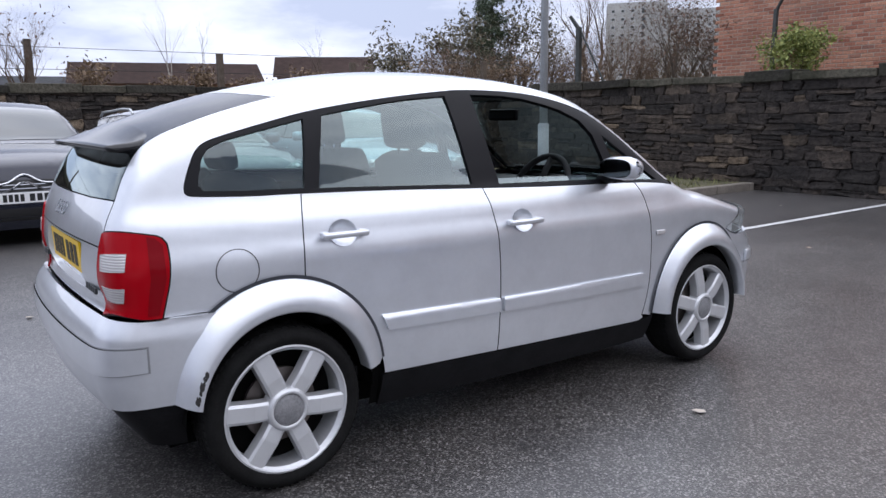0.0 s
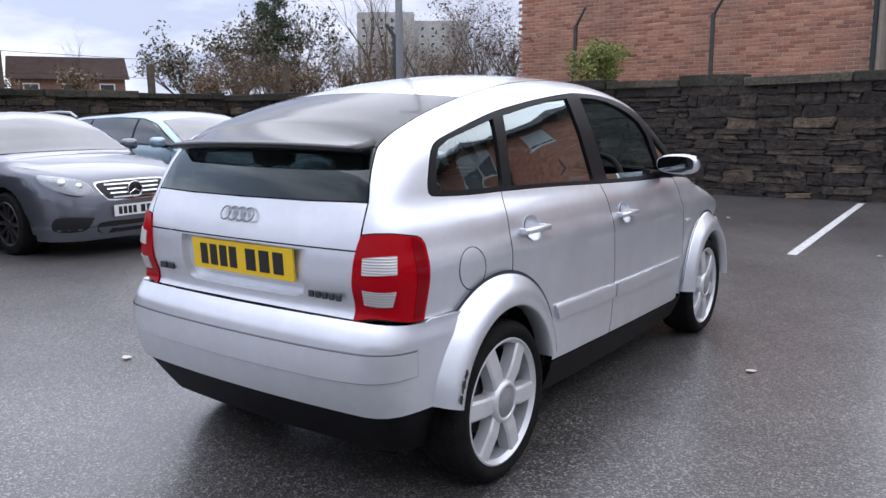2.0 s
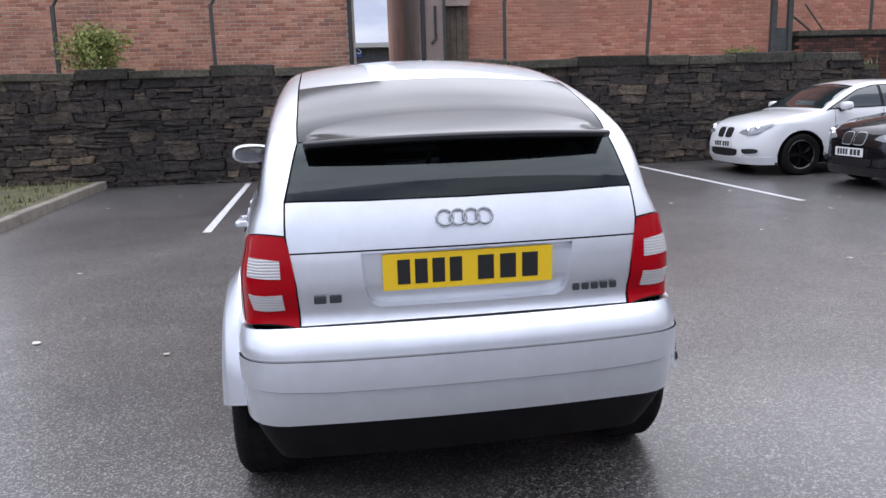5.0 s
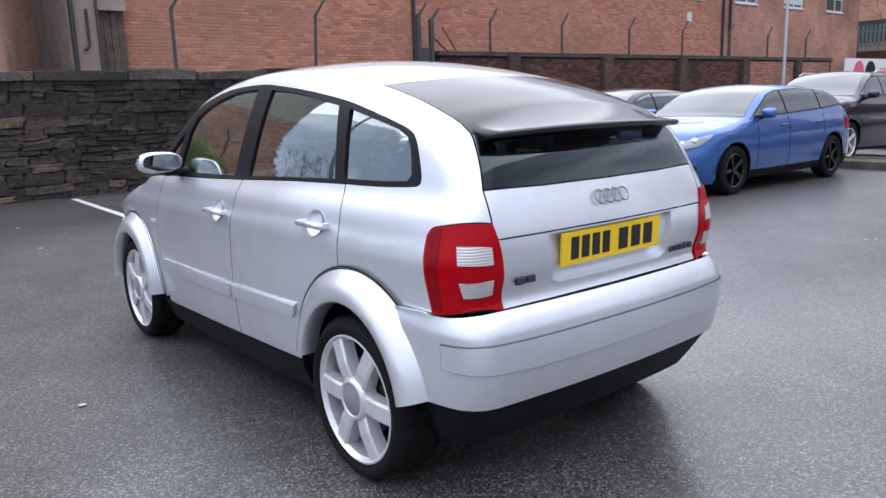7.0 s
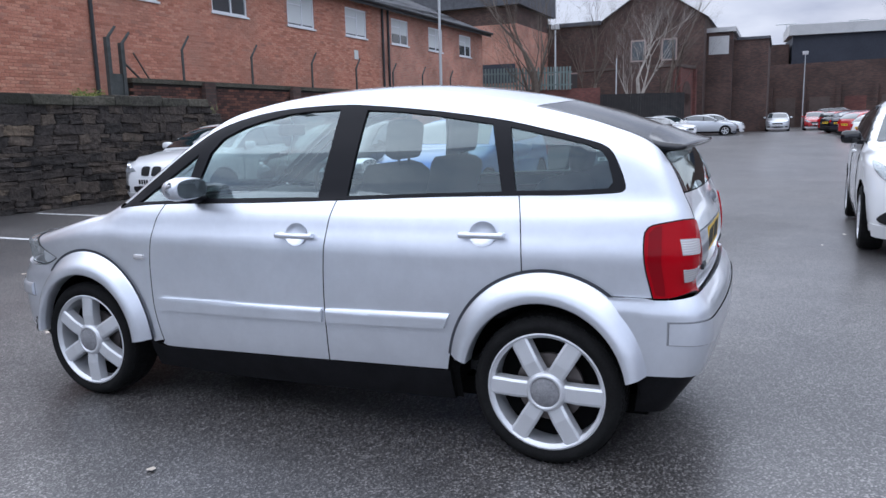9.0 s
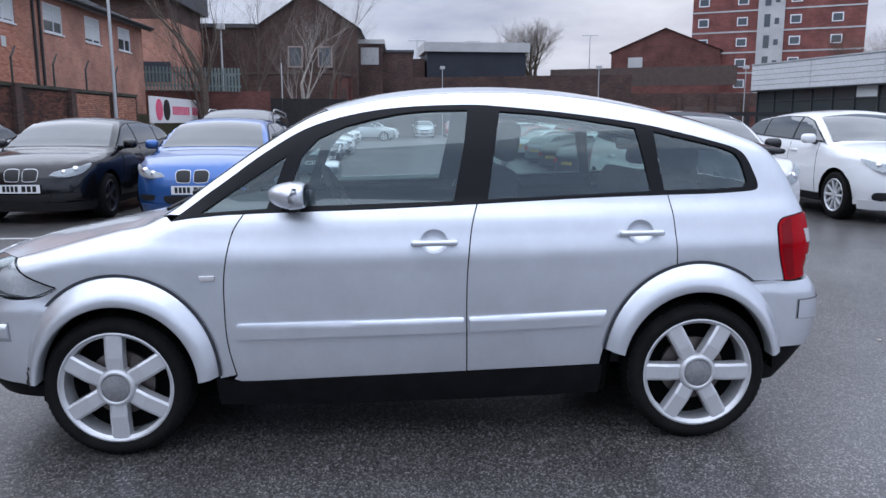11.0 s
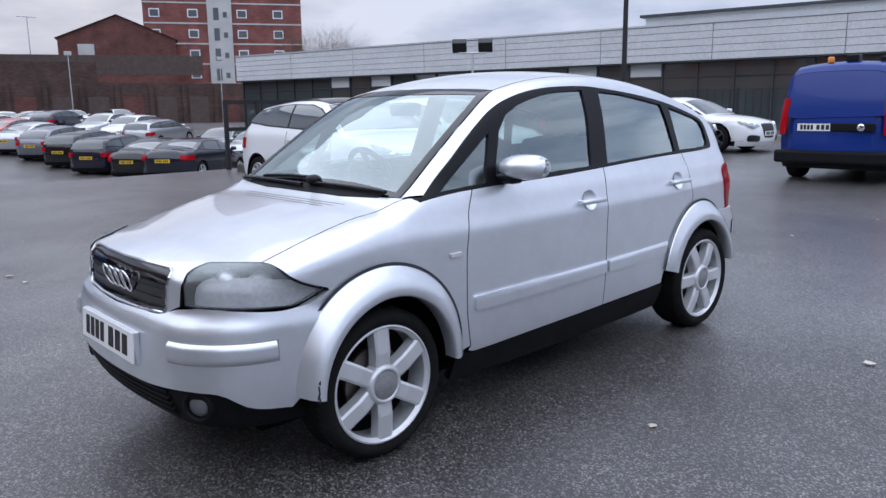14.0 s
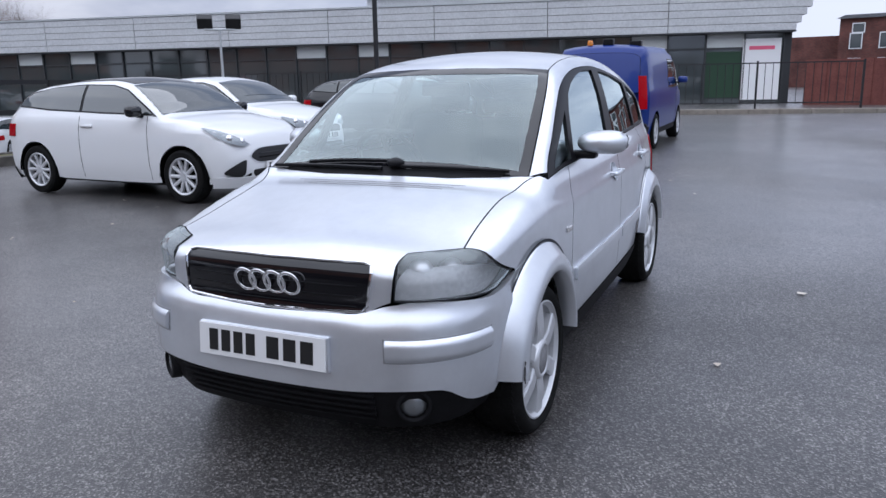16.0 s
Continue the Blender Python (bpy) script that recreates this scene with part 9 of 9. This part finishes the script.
# ---------------- the showroom ----------------
def showroom():
    root = new("showroom")
    p0, p1 = Vector((-31.2, 1.35, 0)), Vector((-21.6, -43.0, 0))
    L = (p1 - p0).length
    a = math.degrees(math.atan2(p1.y - p0.y, p1.x - p0.x))
    root.matrix_world = pose(p0.x, p0.y, 0.25, 0, 0, a)
    tagged(root, "long grey clad showroom with dark glazing", "showroom")
    # own axes: x along the face to the far end, outside is +y
    bm = bmesh.new()
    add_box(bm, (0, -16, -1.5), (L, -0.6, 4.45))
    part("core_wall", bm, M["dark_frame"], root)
    n = 5
    for k in range(n):
        z0 = 2.98 + 0.30 * k
        for j in range(9):
            s0, s1 = -0.9 * (k / n) + L * j / 9 if j == 0 else L * j / 9, L * (j + 1) / 9
            part("cladding_panel", box((s0 + 0.012, -0.5, z0 + 0.008), (s1 - 0.012, 0.12, z0 + 0.290), 0.006), M["cladding"], root)
    part("roof_edge", box((-1.0, -16, 4.49), (L, 0.16, 4.57)), M["galv"], root)
    part("soffit", box((0, -0.6, 2.92), (L, 0.1, 2.975)), M["dark_frame"], root)
    k = 0
    s = 0.3
    while s < L - 0.1:
        w = min(1.55, L - s)
        pn = new("window")
        pn.parent = root
        part("mullion", box((s, -0.45, -0.4), (s + 0.07, -0.3, 2.96)), M["dark_frame"], pn)
        part("pane", box((s + 0.07, -0.42, -0.3), (s + w, -0.40, 2.3)), M["pane_hall"], pn)
        part("transom", box((s + 0.07, -0.44, 2.3), (s + w, -0.34, 2.37)), M["dark_frame"], pn)
        part("top_pane", box((s + 0.07, -0.42, 2.37), (s + w, -0.40, 2.96)), M["blind"] if k % 5 in (1, 3) and k % 2 else M["pane_hall"], pn)
        s += 1.55
        k += 1
    part("plinth", box((0, -0.6, -1.5), (L, -0.2, -0.2)), M["concrete"], root)
    part("upper_storey", box((3.0, -14, 4.58), (19.4, -3.5, 5.3)), M["cladding"], root, "set back upper storey")
    part("upper_roof", box((2.7, -14.3, 5.3), (19.6, -3.2, 5.42)), M["dark_frame"], root)
    part("poster", box((0.45, -0.34, 0.2), (1.95, -0.30, 2.7)), M["white_sign"], root, "white poster in the glazing")
    part("poster_print", box((0.7, -0.298, 2.25), (1.7, -0.29, 2.4)), M["pink_letter"], root)
    part("green_panel", box((2.0, -0.39, 0.3), (3.4, -0.385, 2.2)), M["green_panel"], root, "green display behind the glass")
    # railing and kerb before it
    rl = new("railing")
    rl.matrix_world = pose(-24.6, 3.5, ground_z(-24.6, 0), 0, 0, a)
    tagged(rl, "black steel railing before the showroom", "railing")
    for z in (0.25, 1.55):
        part("rail", box((0, -0.02, z - 0.02), (26, 0.02, z + 0.02)), M["dark_metal"], rl)
    for i in range(105):
        part("bar", tube((0.25 * i, 0, 0.2), (0.25 * i, 0, 1.56), 0.012, None, 5), M["dark_metal"], rl)
    for i in range(9):
        part("post", box((3.25 * i - 0.03, -0.03, -0.1), (3.25 * i + 0.03, 0.03, 1.62)), M["dark_metal"], rl)
    kb = new("kerb")
    kb.matrix_world = pose(-23.2, 6.5, ground_z(-23.2, 0), 0, 0, a)
    tagged(kb, "kerb before the showroom", "kerb", kind="structure")
    for i in range(36):
        part("kerb_stone", box((0.915 * i + 0.005, -0.3, -0.2), (0.915 * i + 0.91, 0.0, 0.13), 0.015), M["kerb"], kb)


M["green_panel"] = mat("green display panel", (0.012, 0.045, 0.02), 0.6)
showroom()


def hoarding():
    root = new("red_hoarding")
    root.matrix_world = pose(-29.6, 1.8, 0.25, 0, 0, 72)
    tagged(root, "rusty red corrugated hoarding", "hoarding")
    for i in range(40):
        part("sheet", box((0.4 * i, -0.02 if i % 2 else 0.02, -0.2), (0.4 * i + 0.4, 0.03 if i % 2 else 0.07, 1.75)), M["fence_red"], root)


hoarding()
mill = simple_house(-86, 12, 0, 14, 12, 7.2, 7.9, 80, M["brick_red_old"], M["slate"], "old red brick mill in the distance", 4, "mill_building")
part("wall_wing", box((-12, 2, 0), (-7, 11, 5.6)), M["brick_red_old"], mill)
for r_ in range(2):
    for k in range(5):
        wnd = new("window")
        wnd.parent = mill
        part("window_frame", box((-6 + 2.7 * k, -0.12, 1.6 + 2.5 * r_), (-4.8 + 2.7 * k, -0.09, 3.2 + 2.5 * r_)), M["upvc"], wnd)
        part("pane", box((-5.9 + 2.7 * k, -0.14, 1.7 + 2.5 * r_), (-4.9 + 2.7 * k, -0.115, 3.1 + 2.5 * r_)), M["pane_dark"], wnd)


# ---------------- old buildings beyond the lower yard ----------------
M["fence_dark"] = grainy("dark stained boards", (0.012, 0.012, 0.013), (0.035, 0.033, 0.032), 3, 0.85, 40)


M["pale_green"] = grainy("weathered green fence paint", (0.11, 0.15, 0.14), (0.20, 0.25, 0.235), 3, 0.6, 40, 0.05)
M["navy_board"] = grainy("dark navy cladding", (0.014, 0.017, 0.028), (0.032, 0.036, 0.050), 0.5, 0.6, 8, 0.05)


def old_buildings():
    ob = simple_house(3.8, -68.0, -1.2, 16.0, 8.0, 10.2, 12.8, -90, M["brick_old"], M["slate"], "old sooty brick building with slate roof", 0, "old_building")
    part("wing_wall", box((-8.0, 8.0, 0), (6.0, 13.2, 10.0)), M["brick_old"], ob)
    part("wing_roof", box((-8.3, 8.0, 10.0), (6.0, 13.5, 10.3)), M["slate"], ob)
    part("lean_to_wall", box((-6.0, -2.0, 0), (4.0, 0, 9.0)), M["brick_old"], ob)
    part("lean_to_roof", box((-6.2, -2.2, 9.0), (4.0, 0, 9.35)), M["concrete"], ob, "pale roof edge")
    part("low_block", box((-5.0, -4.6, 0), (4.0, -2.0, 8.4)), M["brick_old"], ob)
    part("low_block_parapet", box((-5.1, -4.7, 8.4), (4.0, -2.2, 8.6)), M["slate"], ob)
    part("pale_panel", box((-6.05, -1.7, 7.3), (-6.0, -0.2, 8.7)), M["concrete"], ob, "pale cladding panel")
    for k, (y0, z) in enumerate(((2.0, 6.9), (4.4, 6.9), (2.0, 4.4), (4.4, 4.4), (9.5, 4.6), (11.4, 4.6))):
        wnd = new("window")
        wnd.parent = ob
        part("window_frame", box((-8.08, y0, z), (-8.0, y0 + 1.2, z + 1.7)), M["render_brown"], wnd)
        part("pane", box((-8.1, y0 + 0.12, z + 0.12), (-8.07, y0 + 1.08, z + 1.58)), M["pane_dark"], wnd)
    fn = new("timber_fence")
    fn.matrix_world = pose(9.4, -45.0, -1.0, 0, 0, 200)
    tagged(fn, "dark stained close boarded timber fence", "fence")
    for i in range(38):
        part("board", box((0.16 * i + 0.004, 0, 0), (0.16 * i + 0.156, 0.025, 3.8)), M["fence_dark"], fn)
    ar = new("arched_hall")
    ar.matrix_world = pose(5.3, -56.0, -1.2, 0, 0, -102.0)
    tagged(ar, "low old red brick hall with blind arches", "building")
    part("wall", box((0, 0, 0), (22.3, 8, 6.15)), M["brick_red_old"], ar)
    # slab of darker brick: soot, and the end face's shade in the colour
    part("end_wall", box((-0.12, 0.25, 0), (-0.005, 8, 6.1)), M["brick_old"], ar, "sooty end wall with its shade painted in")
    part("parapet", box((-0.15, -0.12, 6.155), (22.4, 8.1, 6.36)), M["render_dark"], ar)
    for k in range(6):
        s = 1.3 + 3.5 * k
        bm = bmesh.new()
        add_box(bm, (s, -0.06, 0.4), (s + 1.9, -0.01, 4.2))
        bmesh.ops.create_cone(bm, cap_ends=True, segments=20, radius1=0.95, radius2=0.95, depth=0.05, matrix=pose(s + 0.95, -0.035, 4.2, 90, 0, 0))
        part("arch", bm, M["brick_old"], ar)
        part("pier", box((s - 1.0, -0.22, 0), (s - 0.55, 0.0, 6.1)), M["brick_red_old"], ar)
    og = new("orange_building")
    og.matrix_world = pose(21.5, -52.0, -0.5, 0, 0, 180)
    tagged(og, "orange brick building with dark roof", "building")
    part("wall", box((-3, -0.3, 0), (5.2, 8, 8.9)), M["brick_far"], og)
    part("roof", box((-3.5, -0.8, 10.2), (5.6, 9, 12.0)), M["slate"], og)
    part("upper_wall", box((-3, -0.25, 8.9), (5.2, 8, 10.2)), M["brick_old"], og)
    part("blue_band", box((-3, -0.4, 4.6), (5.1, -0.31, 6.0)), M["navy_board"], og)
    pf = new("palisade_fence")
    pf.matrix_world = pose(14.3, -38.6, -0.2, 0, 0, 198)
    tagged(pf, "pale green palisade fence", "fence")
    for i in range(30):
        part("pale", box((0.18 * i, 0, 3.2), (0.18 * i + 0.11, 0.03, 4.5)), M["pale_green"], pf)
    for z in (3.45, 4.15):
        part("rail", box((0, 0.03, z), (5.4, 0.08, z + 0.08)), M["pale_green"], pf)
    part("base_wall", box((-1, 0.1, -1), (7.0, 0.4, 3.25)), M["brick_red_old"], pf)
    # retaining wall at the end of the yard
    rw = new("retaining_wall")
    p0, p1 = Vector((3.0, -80.0, 0)), Vector((-44.0, -66.5, 0))
    L = (p1 - p0).length
    rw.matrix_world = pose(p0.x, p0.y, -0.4, 0, 0, math.degrees(math.atan2(p1.y - p0.y, p1.x - p0.x)))
    tagged(rw, "long sooty brick retaining wall with blind arches", "retaining wall")
    part("wall", box((0, 0, -1), (L * 0.55, 1.2, 6.4)), M["brick_old"], rw)
    part("wall", box((L * 0.55, 0, -1), (L, 1.2, 4.5)), M["brick_old"], rw)
    for i in range(16):
        s = 1.5 + L * i / 16
        part("blind_arch", box((s, -0.04, 0.3), (s + 1.8, -0.005, 3.2)), M["render_dark"] if i % 3 else M["brick_red_old"], rw)
        part("pier", box((s - 0.7, -0.22, -0.5), (s - 0.3, 0.0, 4.2)), M["brick_old"], rw)
    db = new("dark_office")
    db.matrix_world = pose(-12.9, -92, 0, 0, 0, 4)
    tagged(db, "dark flat roofed building with pale fascia", "building")
    part("wall", box((0, 0, 0), (11, 10, 8.9)), M["navy_board"], db)
    part("fascia", box((-0.4, 3, 8.9), (11.4, 10.4, 9.9)), M["concrete"], db)
    part("annexe_wall", box((11.2, 3, 0), (17, 9, 8.2)), M["brick_old"], db)
    sh = simple_house(-33.2, -116.7, 0.0, 10, 15.5, 11.7, 14.9, 69, M["brick_red_old"], M["slate"], "red brick gabled building beside the tower", 0, "gabled_building")
    part("pale_panel", box((5.0, 2.5, 9.2), (5.2, 4.6, 10.8)), M["concrete"], sh)
    rd = new("roadside_parapet")
    rd.matrix_world = pose(-16.8, -84, 0, 0, 0, 156)
    tagged(rd, "grey brown parapet above the retaining wall", "parapet")
    part("parapet", box((0, 0, 5.2), (20, 0.4, 7.2)), M["render_dark"], rd)


old_buildings()


# ---------------- lamp columns and floodlights ----------------
def light_column(x, y, h, label, kind, r=0.05, metal="galv"):
    root = new("light_column")
    root.location = (x, y, ground_z(x, y))
    tagged(root, label, "light column")
    part("shaft", tube((0, 0, -0.1), (0, 0, h), r, r * 0.7, 10), M[metal], root)
    if kind == "flood":
        part("cross_arm", tube((-0.26, 0.3, h), (0.26, -0.3, h), 0.03, None, 8), M["galv"], root)
        for s in (-1, 1):
            bm = bmesh.new()
            add_box(bm, (-0.2, -0.12, -0.16), (0.2, 0.12, 0.16), pose(s * 0.24, -s * 0.28, h + 0.2, 35, 0, 131), 0.02)
            part("floodlight", bm, M["dark_metal"], root, "black floodlight")
    elif kind == "lantern":
        bm = bmesh.new()
        add_box(bm, (-0.22, -0.12, h), (0.22, 0.12, h + 0.28), None, 0.03)
        part("lantern", bm, M["concrete"], root)
    return root


light_column(-12.8, -12.7, 2.75, "short column with twin floodlights", "flood", 0.045)
light_column(-15.3, -9.3, 9.0, "tall dark lighting column", "plain", 0.075, "dark_metal")
light_column(10.3, -24.2, 6.6, "tall column with twin floodlights", "flood", 0.07)
light_column(10.2, -40.4, 6.6, "column with a square lantern", "lantern", 0.06)
light_column(7.85, -46.4, 5.1, "plain grey column in the lower yard", "plain", 0.05)
light_column(-15.0, -55.0, 5.2, "thin grey column in the lower yard", "lantern", 0.04)
light_column(-27.0, -56.0, 5.2, "thin grey column in the lower yard", "lantern", 0.04)
light_column(-3.5, -66.0, 6.0, "thin grey column in the lower yard", "lantern", 0.05)
for x, y, h in ((-2.0, -110, 13), (-12, -130, 15), (-30, -120, 15)):
    root = new("street_lamp")
    root.location = (x, y, 0)
    tagged(root, "street lamp on the road above the yard", "street lamp")
    part("shaft", tube((0, 0, 0), (0, 0, h), 0.1, 0.06, 8), M["galv"], root)
    part("arm", tube((-1.3, 0, h), (1.3, 0, h), 0.06, None, 6), M["galv"], root)


# ---------------- kerbed islands, rail, litter ----------------
M["kerb_dark"] = grainy("dirty kerb stone", (0.05, 0.045, 0.04), (0.13, 0.12, 0.105), 5, 0.9, 60)


def island(x0, x1, y0, y1, label):
    root = new("kerbed_island")
    tagged(root, label, "kerb", kind="structure")
    z = ground_z((x0 + x1) / 2, (y0 + y1) / 2)
    part("infill", box((x0 + 0.12, y0 + 0.12, z - 0.3), (x1 - 0.12, y1 - 0.12, z + 0.10)), M["soil"], root)
    for lo, hi in (((x0, y0), (x1, y0 + 0.12)), ((x0, y1 - 0.12), (x1, y1)), ((x0, y0 + 0.12), (x0 + 0.12, y1 - 0.12)), ((x1 - 0.12, y0 + 0.12), (x1, y1 - 0.12))):
        part("kerb_stone", box((*lo, z - 0.3), (*hi, z + 0.13), 0.02), M["kerb_dark"], root)


island(1.05, 9.0, -11.9, -11.0, "low kerbed island before the lower yard")
island(-12.0, -4.8, -11.8, -10.9, "low kerbed grass strip above the lower yard")
scatter_blades("grass", (-11.8, -5.0, -11.7, -11.0), 1600, 0.03, 0.12, M["grass"], "green grass on the kerbed strip", 9, 0.12)


def barrier():
    root = new("barrier_rail")
    root.location = (-5.24, -13.0, ground_z(-5.24, -13.0))
    tagged(root, "rusty steel barrier rail at the edge of the upper yard", "barrier")
    for x in (-7, -2.4, -0.8, 0):
        part("post", box((x - 0.04, -0.04, -0.3), (x + 0.04, 0.04, 1.55)), M["dark_metal"], root)
    for z in (0.9, 1.5):
        part("rail", box((-7, -0.02, z - 0.045), (0, 0.02, z + 0.045)), M["dark_metal"], root)


barrier()
rng = random.Random(77)
M["leaf_litter"] = leaf_mat("fallen leaf", (0.35, 0.28, 0.2), (0.6, 0.55, 0.48))
bm = bmesh.new()
for i in range(70):
    x, y = rng.uniform(-7, 8), rng.uniform(-6, 6)
    if abs(x) < 2.2 and abs(y) < 1.1:
        continue
    s, a = rng.uniform(0.01, 0.035), rng.uniform(0, 6.28)
    z = ground_z(x, y) + 0.006
    vs = [bm.verts.new((x + s * math.cos(a + k * 1.2566) * (1.3 if k == 0 else 0.8), y + s * math.sin(a + k * 1.2566), z + rng.uniform(0, 0.008))) for k in range(5)]
    bm.faces.new(vs)
tagged(mesh_ob("fallen_leaves", bm, M["leaf_litter"]), "pale fallen leaves and crumbs on the asphalt", "leaves", kind="stuff")
